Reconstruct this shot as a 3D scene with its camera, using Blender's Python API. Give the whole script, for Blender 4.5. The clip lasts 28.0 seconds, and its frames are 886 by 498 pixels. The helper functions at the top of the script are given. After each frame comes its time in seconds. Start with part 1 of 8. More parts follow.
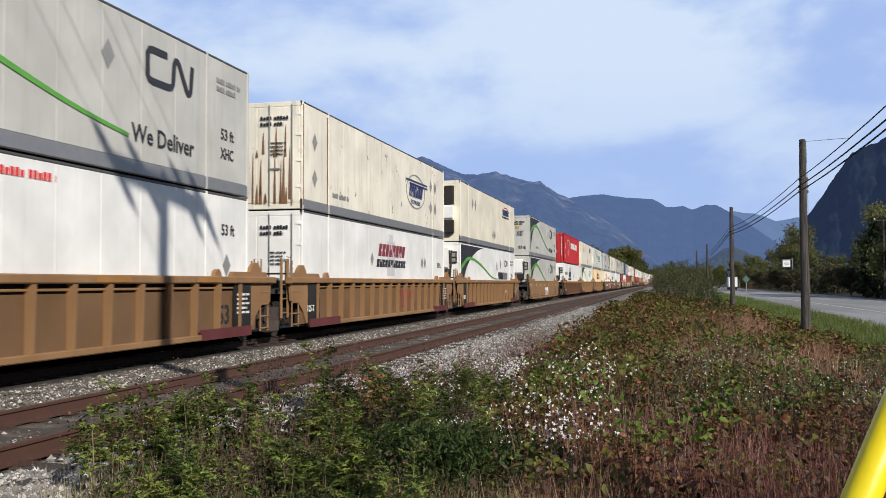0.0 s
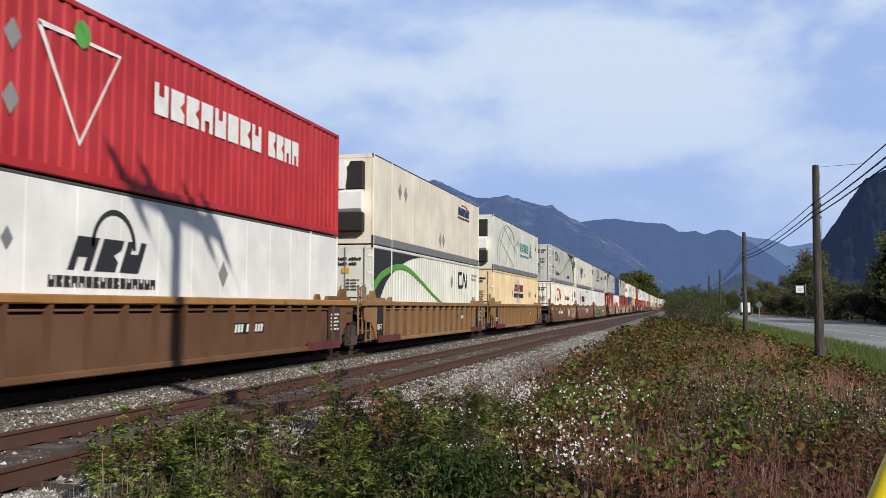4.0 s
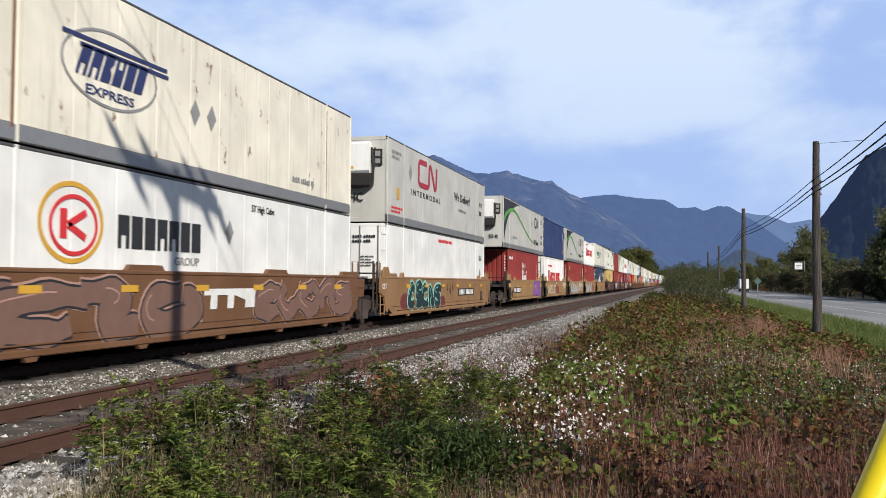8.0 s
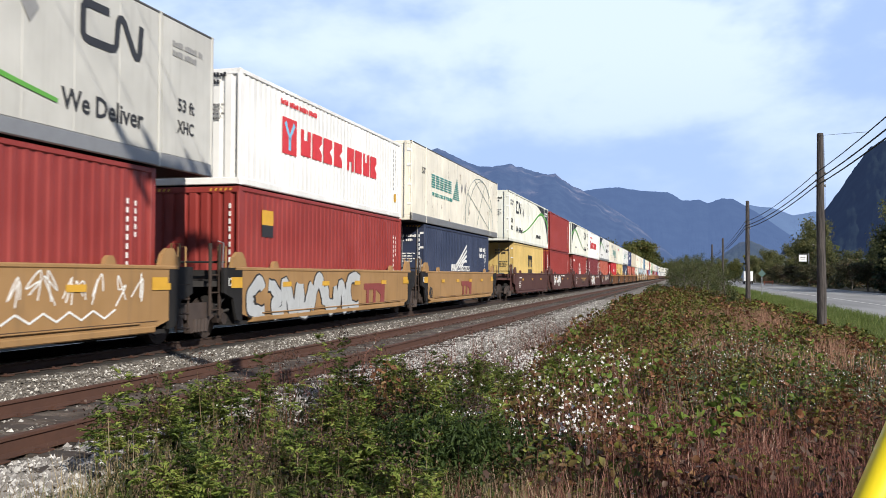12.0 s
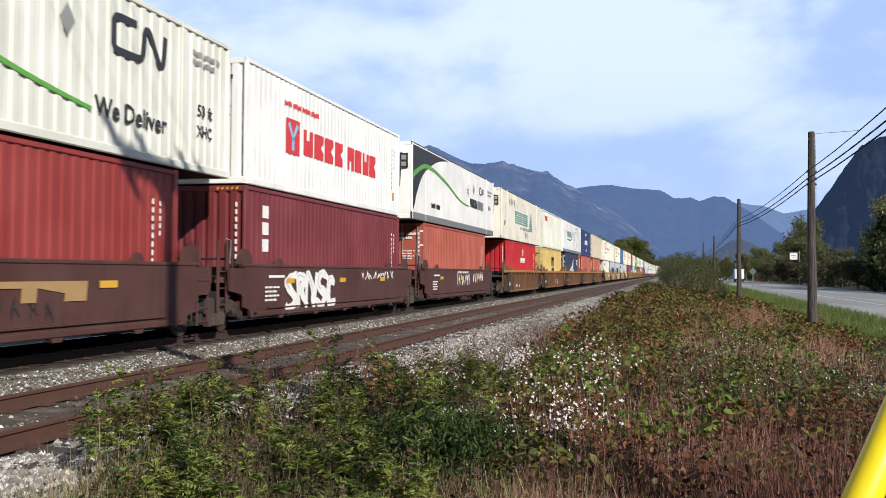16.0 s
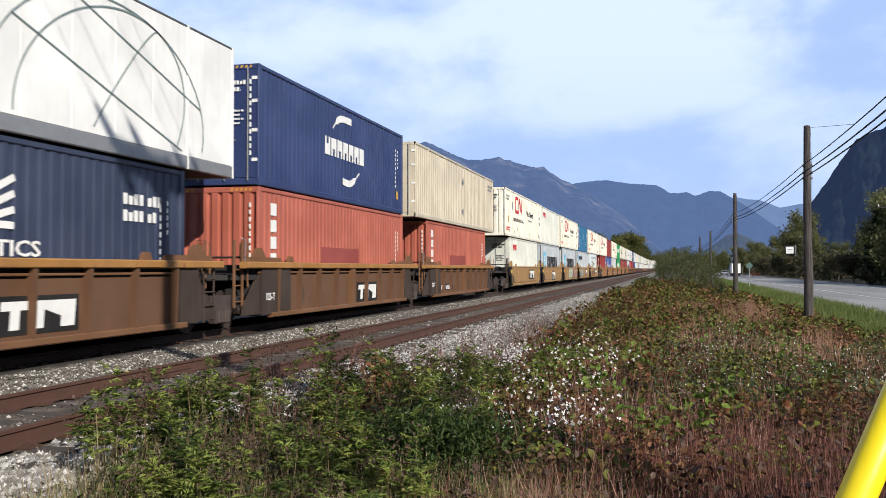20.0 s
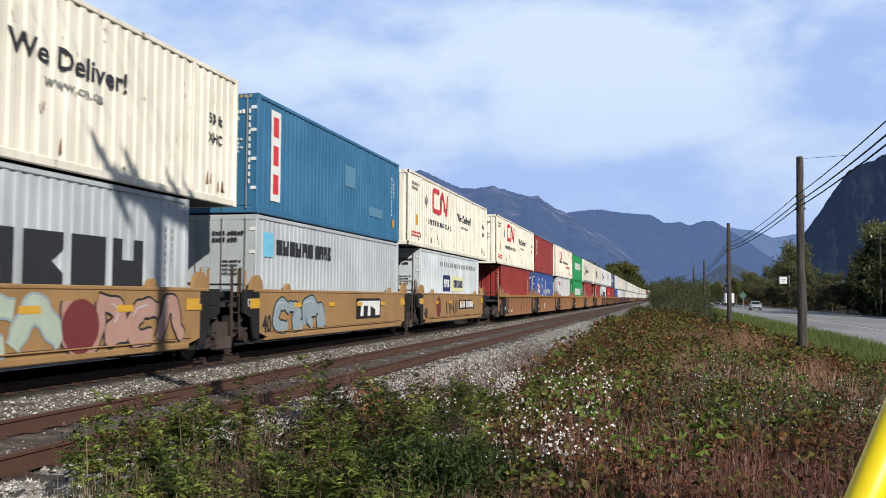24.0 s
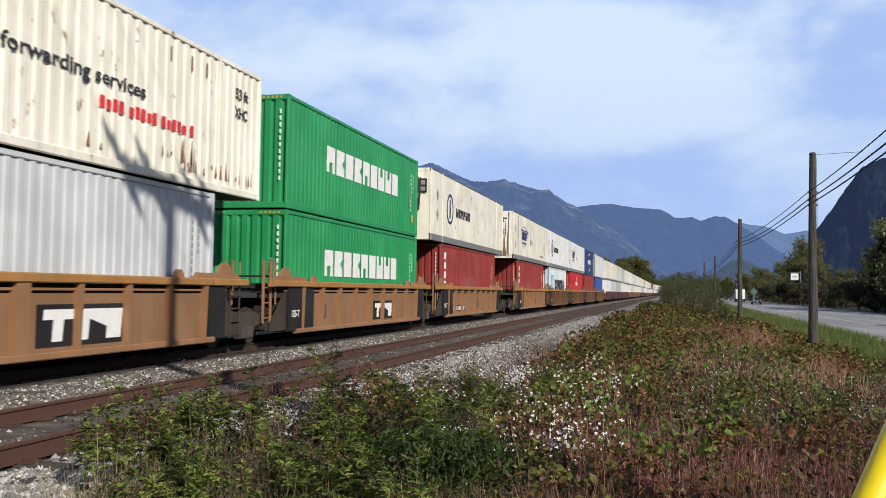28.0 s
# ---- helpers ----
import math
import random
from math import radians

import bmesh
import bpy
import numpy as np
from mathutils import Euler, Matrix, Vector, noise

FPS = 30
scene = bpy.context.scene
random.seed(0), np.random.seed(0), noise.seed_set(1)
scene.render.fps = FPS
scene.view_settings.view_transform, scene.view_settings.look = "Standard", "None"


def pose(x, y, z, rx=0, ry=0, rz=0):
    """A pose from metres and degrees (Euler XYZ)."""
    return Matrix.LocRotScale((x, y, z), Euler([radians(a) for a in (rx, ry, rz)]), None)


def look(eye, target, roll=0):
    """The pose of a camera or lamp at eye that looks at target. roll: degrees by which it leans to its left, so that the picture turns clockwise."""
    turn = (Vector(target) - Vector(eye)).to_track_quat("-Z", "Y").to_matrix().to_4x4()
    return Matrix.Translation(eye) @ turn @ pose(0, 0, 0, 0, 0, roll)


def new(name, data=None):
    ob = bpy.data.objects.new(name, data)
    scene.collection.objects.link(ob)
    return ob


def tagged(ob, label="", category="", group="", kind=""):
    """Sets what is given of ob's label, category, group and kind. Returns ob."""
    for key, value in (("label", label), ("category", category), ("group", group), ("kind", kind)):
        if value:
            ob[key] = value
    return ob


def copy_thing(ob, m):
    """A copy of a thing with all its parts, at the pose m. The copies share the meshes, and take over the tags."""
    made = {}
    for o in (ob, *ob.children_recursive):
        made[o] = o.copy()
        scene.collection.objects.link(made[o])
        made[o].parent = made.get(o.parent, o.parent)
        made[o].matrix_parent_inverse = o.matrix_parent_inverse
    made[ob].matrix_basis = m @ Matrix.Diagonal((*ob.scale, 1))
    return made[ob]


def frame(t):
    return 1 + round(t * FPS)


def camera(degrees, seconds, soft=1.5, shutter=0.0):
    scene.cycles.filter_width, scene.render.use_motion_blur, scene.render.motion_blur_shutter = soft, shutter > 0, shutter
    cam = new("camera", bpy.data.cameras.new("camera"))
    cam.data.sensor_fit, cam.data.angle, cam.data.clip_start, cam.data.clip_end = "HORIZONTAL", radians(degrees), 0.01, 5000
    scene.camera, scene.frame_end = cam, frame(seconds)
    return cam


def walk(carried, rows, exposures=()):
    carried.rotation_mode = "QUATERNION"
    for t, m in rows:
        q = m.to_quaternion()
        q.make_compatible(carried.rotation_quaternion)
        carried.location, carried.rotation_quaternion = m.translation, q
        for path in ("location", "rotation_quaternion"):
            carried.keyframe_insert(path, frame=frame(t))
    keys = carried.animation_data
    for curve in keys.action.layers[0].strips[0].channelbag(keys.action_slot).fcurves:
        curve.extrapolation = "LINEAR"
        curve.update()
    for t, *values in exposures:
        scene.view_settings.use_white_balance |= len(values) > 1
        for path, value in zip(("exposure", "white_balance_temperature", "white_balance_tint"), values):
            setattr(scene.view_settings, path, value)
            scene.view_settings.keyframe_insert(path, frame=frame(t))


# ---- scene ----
# camera on the verge beside the line, x across the tracks, y along them, z above the rail head
EYE = (10.586, 0.0, 1.353)
PATH = (
    (0.0, 13.54, 2.16, -0.22), (0.5, 13.50, 2.33, -0.05), (1.0, 13.56, 2.45, 0.09), (1.5, 13.72, 2.76, 0.04), (2.0, 13.91, 3.19, -0.04),
    (2.5, 14.15, 3.48, 0.30), (3.0, 14.23, 3.63, 0.28), (3.5, 14.22, 3.63, 0.29), (5.5, 14.51, 3.20, -0.17), (6.0, 14.41, 2.89, -0.10),
    (6.5, 14.28, 2.67, -0.01), (7.0, 14.27, 2.54, 0.17), (7.5, 14.22, 2.35, 0.42), (8.0, 14.21, 2.07, 0.41), (8.5, 14.33, 1.62, 0.29),
    (9.0, 14.48, 1.31, 0.24), (9.5, 14.54, 0.97, 0.43), (10.0, 14.54, 0.52, 0.52), (10.5, 14.49, 0.31, 0.34), (11.0, 14.49, 0.54, 0.24),
    (11.5, 14.48, 1.08, 0.17), (12.0, 14.44, 1.66, 0.20), (12.5, 14.34, 1.95, 0.10), (14.5, 14.07, 1.71, 0.16), (15.0, 14.02, 1.54, 0.17),
    (15.5, 13.97, 1.50, 0.30), (16.0, 13.94, 1.47, 0.37), (16.5, 13.92, 1.54, 0.38), (17.0, 13.89, 1.63, 0.37), (17.5, 13.89, 1.70, 0.35),
    (18.0, 13.89, 1.60, 0.30), (18.5, 13.84, 1.41, 0.26), (19.0, 13.78, 1.28, 0.13), (19.5, 13.71, 1.25, -0.06), (20.0, 13.73, 1.25, -0.05),
    (20.5, 13.84, 1.21, 0.04), (21.0, 13.95, 1.17, 0.01), (21.5, 13.97, 1.19, -0.20), (23.5, 13.54, 2.94, 0.02), (24.0, 13.37, 3.02, 0.28),
    (24.5, 13.24, 2.97, 0.37), (25.0, 13.32, 2.77, 0.51), (25.5, 13.62, 2.63, 0.41), (26.0, 13.83, 2.53, 0.46), (26.5, 13.92, 2.49, 0.69),
    (27.0, 13.97, 2.58, 0.75), (27.5, 14.02, 2.61, 0.93), (28.0, 14.01, 2.57, 0.87),
)
cam = camera(51.85, 28.0, soft=0.4, shutter=0.1)
EXPOSURE = [(0.0, -0.12), (3.0, -0.2), (8.0, -0.06), (10.0, 0.12), (12.0, 0.18), (15.0, 0.14), (20.0, 0.12), (21.5, 0.12), (24.0, -0.06), (28.0, -0.06)]
walk(cam, [(t, pose(*EYE, 90 + p, 0, y) @ pose(0, 0, 0, 0, 0, r)) for t, y, p, r in PATH], EXPOSURE)

# ---- light ----
SUN_EL = radians(28.4)
SUN_TO = Vector((0.722 * math.cos(SUN_EL), -0.692 * math.cos(SUN_EL), math.sin(SUN_EL)))
sun = new("sun", bpy.data.lights.new("sun", "SUN"))
sun.data.energy, sun.data.angle, sun.data.color = 5.0, radians(0.53), (1.0, 0.935, 0.835)
sun.matrix_world = look(SUN_TO * 50, (0, 0, 0))
world = bpy.data.worlds.new("sky")
scene.world = world
world.use_nodes = True
wn, wl = world.node_tree.nodes, world.node_tree.links
wn.clear()
w_out, w_bg = wn.new("ShaderNodeOutputWorld"), wn.new("ShaderNodeBackground")
w_sky = wn.new("ShaderNodeTexSky")
w_sky.sky_type, w_sky.sun_disc = "NISHITA", False
w_sky.sun_elevation, w_sky.sun_rotation = SUN_EL, math.atan2(SUN_TO.x, SUN_TO.y)
w_sky.air_density, w_sky.dust_density, w_sky.ozone_density = 1.2, 0.15, 3.5
w_co, w_map = wn.new("ShaderNodeTexCoord"), wn.new("ShaderNodeMapping")
w_map.inputs["Scale"].default_value = (1.0, 1.0, 2.0)
w_map.inputs["Rotation"].default_value = (0.0, radians(12), 0.0)
w_n1, w_n2 = wn.new("ShaderNodeTexNoise"), wn.new("ShaderNodeTexNoise")
w_n1.inputs["Scale"].default_value, w_n1.inputs["Detail"].default_value, w_n1.inputs["Roughness"].default_value = 3.1, 5.0, 0.5
w_n2.inputs["Scale"].default_value, w_n2.inputs["Detail"].default_value, w_n2.inputs["Roughness"].default_value = 8.0, 5.0, 0.55
w_n1.inputs["Distortion"].default_value = 0.35
w_add = wn.new("ShaderNodeMath")
w_add.operation = "MULTIPLY_ADD"
w_add.inputs[1].default_value = 0.34
w_ramp = wn.new("ShaderNodeMapRange")
w_ramp.interpolation_type = "SMOOTHSTEP"
w_ramp.inputs["From Min"].default_value, w_ramp.inputs["From Max"].default_value = 0.56, 0.78
w_mix = wn.new("ShaderNodeMix")
w_mix.data_type = "RGBA"
w_mix.inputs["B"].default_value = (13.6, 16.2, 20.0, 1)
wl.new(w_co.outputs["Generated"], w_map.inputs["Vector"])
wl.new(w_map.outputs["Vector"], w_n1.inputs["Vector"])
wl.new(w_map.outputs["Vector"], w_n2.inputs["Vector"])
wl.new(w_n2.outputs["Fac"], w_add.inputs[0])
wl.new(w_n1.outputs["Fac"], w_add.inputs[2])
wl.new(w_add.outputs[0], w_ramp.inputs["Value"])
# the cloud layer thins out overhead and towards the hazy horizon
w_sep, w_thin, w_cov = wn.new("ShaderNodeSeparateXYZ"), wn.new("ShaderNodeMapRange"), wn.new("ShaderNodeMath")
w_thin.interpolation_type, w_cov.operation = "SMOOTHSTEP", "MULTIPLY"
for key, value in (("From Min", 0.3), ("From Max", 0.66), ("To Min", 1.0), ("To Max", 0.06)):
    w_thin.inputs[key].default_value = value
wl.new(w_co.outputs["Generated"], w_sep.inputs[0])
wl.new(w_sep.outputs["Z"], w_thin.inputs["Value"])
wl.new(w_ramp.outputs[0], w_cov.inputs[0])
wl.new(w_thin.outputs[0], w_cov.inputs[1])
w_low, w_cov2 = wn.new("ShaderNodeMapRange"), wn.new("ShaderNodeMath")
w_low.interpolation_type, w_cov2.operation = "SMOOTHSTEP", "MULTIPLY"
for key, value in (("From Min", 0.05), ("From Max", 0.26), ("To Min", 0.55), ("To Max", 1.0)):
    w_low.inputs[key].default_value = value
wl.new(w_sep.outputs["Z"], w_low.inputs["Value"])
wl.new(w_cov.outputs[0], w_cov2.inputs[0])
wl.new(w_low.outputs[0], w_cov2.inputs[1])
wl.new(w_cov2.outputs[0], w_mix.inputs["Factor"])
# a thin veil of high haze in front of the blue, up to where the layer opens
w_veil, w_amt = wn.new("ShaderNodeMix"), wn.new("ShaderNodeMath")
w_veil.data_type, w_amt.operation = "RGBA", "MULTIPLY"
w_veil.inputs["B"].default_value = (8.8, 12.1, 20.4, 1)
w_amt.inputs[1].default_value = 0.85
wl.new(w_thin.outputs[0], w_amt.inputs[0])
wl.new(w_amt.outputs[0], w_veil.inputs["Factor"])
wl.new(w_sky.outputs[0], w_veil.inputs["A"])
wl.new(w_veil.outputs["Result"], w_mix.inputs["A"])
wl.new(w_mix.outputs["Result"], w_bg.inputs["Color"])
w_bg.inputs["Strength"].default_value = 0.052
wl.new(w_bg.outputs[0], w_out.inputs["Surface"])


# ---- materials ----
def mat_nodes(name):
    m = bpy.data.materials.new(name)
    m.use_nodes = True
    n, l = m.node_tree.nodes, m.node_tree.links
    return m, n, l, n["Principled BSDF"]


def noise_node(n, l, scale, detail=4.0, rough=0.55, coord="Object", stretch=(1, 1, 1)):
    co, mp, nz = n.new("ShaderNodeTexCoord"), n.new("ShaderNodeMapping"), n.new("ShaderNodeTexNoise")
    mp.inputs["Scale"].default_value = stretch
    nz.inputs["Scale"].default_value, nz.inputs["Detail"].default_value, nz.inputs["Roughness"].default_value = scale, detail, rough
    l.new(co.outputs[coord], mp.inputs["Vector"])
    l.new(mp.outputs["Vector"], nz.inputs["Vector"])
    return nz.outputs["Fac"]


def ramp_node(n, l, source, lo, hi):
    r = n.new("ShaderNodeMapRange")
    r.interpolation_type = "SMOOTHSTEP"
    r.inputs["From Min"].default_value, r.inputs["From Max"].default_value = lo, hi
    l.new(source, r.inputs["Value"])
    return r.outputs[0]


def mix_node(n, l, fac, a, b):
    x = n.new("ShaderNodeMix")
    x.data_type = "RGBA"
    for key, value in (("Factor", fac), ("A", a), ("B", b)):
        if isinstance(value, (tuple, float, int)):
            x.inputs[key].default_value = (*value, 1) if isinstance(value, tuple) else value
        else:
            l.new(value, x.inputs[key])
    return x.outputs["Result"]


def bump_node(n, l, height, strength, distance, bsdf):
    b = n.new("ShaderNodeBump")
    b.inputs["Strength"].default_value, b.inputs["Distance"].default_value = strength, distance
    l.new(height, b.inputs["Height"])
    l.new(b.outputs[0], bsdf.inputs["Normal"])


PAINTS = {}


def paint(name, col, dirt=0.35, rust=0.0, rough=0.5, dark=(0.10, 0.085, 0.07)):
    """Weathered paint: faded patches, vertical streaks of grime, chips of rust."""
    if name in PAINTS:
        return PAINTS[name]
    m, n, l, b = mat_nodes(name)
    fade = ramp_node(n, l, noise_node(n, l, 0.7, 3.0), 0.3, 0.75)
    c = mix_node(n, l, fade, tuple(v * 0.86 for v in col), tuple(min(0.9, v * 1.06 + 0.012) for v in col))
    streak = ramp_node(n, l, noise_node(n, l, 1.0, 5.0, 0.6, stretch=(5.5, 5.5, 0.45)), 0.5, 0.82)
    k = n.new("ShaderNodeMath")
    k.operation = "MULTIPLY"
    k.inputs[1].default_value = dirt
    l.new(streak, k.inputs[0])
    c = mix_node(n, l, k.outputs[0], c, tuple(0.35 * v + 0.65 * d for v, d in zip(col, dark)))
    if rust:
        spots = ramp_node(n, l, noise_node(n, l, 2.6, 8.0, 0.68, stretch=(1, 1, 0.6)), 0.72 - 0.22 * rust, 0.80 - 0.2 * rust)
        c = mix_node(n, l, spots, c, (0.17, 0.07, 0.03))
    l.new(c, b.inputs["Base Color"])
    b.inputs["Roughness"].default_value = rough
    b.inputs["Specular IOR Level"].default_value = 0.5 if rough < 0.55 else 0.2
    bump_node(n, l, noise_node(n, l, 9.0, 5.0), 0.12, 0.01, b)
    PAINTS[name] = m
    return m


def flat(name, col, rough=0.6, metal=0.0, vary=0.2, scale=4.0, bump=0.1):
    if name in PAINTS:
        return PAINTS[name]
    m, n, l, b = mat_nodes(name)
    f = noise_node(n, l, scale, 6.0, 0.6)
    l.new(mix_node(n, l, f, tuple(v * (1 - vary) for v in col), tuple(min(1, v * (1 + vary)) for v in col)), b.inputs["Base Color"])
    b.inputs["Roughness"].default_value, b.inputs["Metallic"].default_value = rough, metal
    bump_node(n, l, noise_node(n, l, scale * 6, 5.0), bump, 0.01, b)
    PAINTS[name] = m
    return m


def foliage(name, stops, rough=0.6, trans=0.25, patch=0.15, drift_scale=0.35):
    """Leaves whose colour runs over the stops from leaf to leaf, with a drift over the ground."""
    m, n, l, b = mat_nodes(name)
    g, r = n.new("ShaderNodeNewGeometry"), n.new("ShaderNodeValToRGB")
    r.color_ramp.interpolation = "LINEAR"
    while len(r.color_ramp.elements) < len(stops):
        r.color_ramp.elements.new(0.5)
    for e, (p, c) in zip(r.color_ramp.elements, stops):
        e.position, e.color = p, (*c, 1)
    s = n.new("ShaderNodeMath")
    s.operation = "MULTIPLY_ADD"
    s.inputs[1].default_value = 1 - patch * 2
    drift = ramp_node(n, l, noise_node(n, l, drift_scale, 3.0), 0.33, 0.67)
    d = n.new("ShaderNodeMath")
    d.operation = "MULTIPLY"
    d.inputs[1].default_value = patch * 2
    l.new(drift, d.inputs[0])
    l.new(g.outputs["Random Per Island"], s.inputs[0])
    l.new(d.outputs[0], s.inputs[2])
    l.new(s.outputs[0], r.inputs["Fac"])
    l.new(r.outputs["Color"], b.inputs["Base Color"])
    b.inputs["Roughness"].default_value = rough
    b.inputs["Specular IOR Level"].default_value = 0.25
    t, mx = n.new("ShaderNodeBsdfTranslucent"), n.new("ShaderNodeMixShader")
    l.new(r.outputs["Color"], t.inputs["Color"])
    mx.inputs[0].default_value = trans
    l.new(b.outputs[0], mx.inputs[1])
    l.new(t.outputs[0], mx.inputs[2])
    l.new(mx.outputs[0], n["Material Output"].inputs["Surface"])
    return m


# ---- mesh building ----
class Build:
    """Collects vertices and faces of one part."""

    def __init__(self):
        self.v, self.f = [], []

    def add(self, verts, faces):
        k = len(self.v)
        self.v += [tuple(p) for p in verts]
        self.f += [tuple(i + k for i in f) for f in faces]
        return self

    def box(self, x0, x1, y0, y1, z0, z1):
        return self.add([(x, y, z) for x in (x0, x1) for y in (y0, y1) for z in (z0, z1)],
                        [(0, 1, 3, 2), (4, 6, 7, 5), (0, 4, 5, 1), (2, 3, 7, 6), (0, 2, 6, 4), (1, 5, 7, 3)])

    def extrude(self, profile, axis, a0, a1):
        """A closed outline swept along an axis. axis y: outline (x, z); axis z: (x, y); axis x: (y, z)."""
        n = len(profile)

        def at(p, a):
            return {"y": (p[0], a, p[1]), "z": (p[0], p[1], a), "x": (a, p[0], p[1])}[axis]

        faces = [(i, (i + 1) % n, n + (i + 1) % n, n + i) for i in range(n)]
        return self.add([at(p, a) for a in (a0, a1) for p in profile], faces + [tuple(range(n))[::-1], tuple(range(n, 2 * n))])

    def beam(self, x0, x1, y0, y1, z0, z1, c=0.012):
        """A bar with chamfered long edges."""
        d = (x1 - x0, y1 - y0, z1 - z0)
        a = d.index(max(d))
        lo, hi = [(x0, y0, z0)[i] for i in range(3) if i != a], [(x1, y1, z1)[i] for i in range(3) if i != a]
        c = min(c, 0.3 * min(hi[0] - lo[0], hi[1] - lo[1]))
        p = [(lo[0] + c, lo[1]), (hi[0] - c, lo[1]), (hi[0], lo[1] + c), (hi[0], hi[1] - c), (hi[0] - c, hi[1]), (lo[0] + c, hi[1]), (lo[0], hi[1] - c), (lo[0], lo[1] + c)]
        return self.extrude(p, "xyz"[a], (x0, y0, z0)[a], (x1, y1, z1)[a])

    def disc(self, axis, cx, cy, cz, r, half, n=20):
        ring = [(r * math.cos(2 * math.pi * i / n), r * math.sin(2 * math.pi * i / n)) for i in range(n)]
        if axis == "x":
            return self.extrude([(cy + a, cz + b) for a, b in ring], "x", cx - half, cx + half)
        if axis == "y":
            return self.extrude([(cx + a, cz + b) for a, b in ring], "y", cy - half, cy + half)
        return self.extrude([(cx + a, cy + b) for a, b in ring], "z", cz - half, cz + half)

    def tube(self, pts, radius, n=6):
        """A round bar through the points; radius may differ from point to point."""
        rs = radius if isinstance(radius, (list, tuple)) else [radius] * len(pts)
        pts = [Vector(p) for p in pts]
        k = len(self.v)
        for i, p in enumerate(pts):
            d = (pts[min(i + 1, len(pts) - 1)] - pts[max(i - 1, 0)]).normalized()
            u = d.cross(Vector((0.31, 0.2, 0.93))).normalized()
            w = d.cross(u)
            self.v += [tuple(p + rs[i] * (math.cos(2 * math.pi * j / n) * u + math.sin(2 * math.pi * j / n) * w)) for j in range(n)]
        for i in range(len(pts) - 1):
            for j in range(n):
                a, b = k + i * n + j, k + i * n + (j + 1) % n
                self.f.append((a, b, b + n, a + n))
        self.f += [tuple(range(k, k + n))[::-1], tuple(range(k + (len(pts) - 1) * n, k + len(pts) * n))]
        return self

    def weld(self):
        """Joins corners that lie on one another."""
        seen, kept, to = {}, [], []
        for p in self.v:
            q = tuple(round(c, 4) for c in p)
            if q not in seen:
                seen[q] = len(kept)
                kept.append(p)
            to.append(seen[q])
        self.v, self.f = kept, [g for g in (tuple(dict.fromkeys(to[i] for i in f)) for f in self.f) if len(g) > 2]
        return self

    def mesh(self, name, mat):
        me = bpy.data.meshes.new(name)
        me.from_pydata(self.v, [], self.f)
        me.materials.append(mat)
        return me


MESHES = {}


def shared(key, name, make, mat):
    if key not in MESHES:
        MESHES[key] = make().mesh(name, mat)
    return MESHES[key]


def part(name, data, parent, label="", m=None, mat=None):
    """Links a mesh, or a Build with its material, as one object under a thing or a part."""
    ob = new(name, data.mesh(name, mat) if isinstance(data, Build) else data)
    ob.parent = parent
    if m is not None:
        ob.matrix_basis = m
    return tagged(ob, label)


def thing(name, label, category, group="", kind=""):
    return tagged(new(name), label, category, group, kind)


LETTERS = {}


def lettering(text, size, mat, parent, y, z, x, label="", stretch=1.0, face="side", spacing=1.0, width=0.0):
    """Painted words as a thin mesh; face side looks to +x, face end to -y."""
    key = (text, size, mat.name, stretch, spacing, width)
    if key not in LETTERS:
        cu = bpy.data.curves.new("lettering", "FONT")
        cu.body, cu.size, cu.extrude, cu.space_character = text, size, 0.003, spacing
        cu.offset = 0.018 * size
        cu.resolution_u = 2
        ob = bpy.data.objects.new("lettering", cu)
        scene.collection.objects.link(ob)
        bpy.context.view_layer.update()
        me = bpy.data.meshes.new_from_object(ob.evaluated_get(bpy.context.evaluated_depsgraph_get()))
        bpy.data.objects.remove(ob)
        if width:
            stretch = width / max(0.01, max(v.co.x for v in me.vertices))
        me.transform(Matrix.Diagonal((stretch, 1, 1, 1)))
        me.materials.clear()
        me.materials.append(mat)
        LETTERS[key] = me
    m = Matrix(((0, 0, 1, x), (1, 0, 0, y), (0, 1, 0, z), (0, 0, 0, 1))) if face == "side" else Matrix(((1, 0, 0, y), (0, 0, -1, x), (0, 1, 0, z), (0, 0, 0, 1)))
    return part("lettering", LETTERS[key], parent, label, m)


APART = ("name_block", "reflective_diamond", "reflector", "owner_mark", "haulier_name", "line_name", "star", "owner_name", "product_name", "writing_bar", "line_panel")
FINE = ("serial_number", "data_plate", "small_writing", "load_table", "web_address", "slogan", "serial_strip", "hazard_stripe", "hazard_mark", "faint_print", "rust_patch", "rust_stain", "rust_streak", "globe_outline", "lettering_block")


def decal(name, outlines, mat, parent, x, label="", face="side", thick=0.005):
    """Painted shapes: outlines of (along, up), laid on the side at x or on the end at y = x."""
    if name in APART and len(outlines) > 1:
        for o in outlines:
            last = decal(name, [o], mat, parent, x, label, face, thick)
        return last
    b = Build()
    for o in outlines:
        if face == "side":
            b.extrude(o, "x", x, x + thick)
        else:
            b.extrude(o, "y", x - thick, x)
    if len(outlines) > 1:
        b.weld()
    return tagged(part(name, b, parent, label, mat=mat), kind="stuff" if name in FINE and len(outlines) > 1 else "")


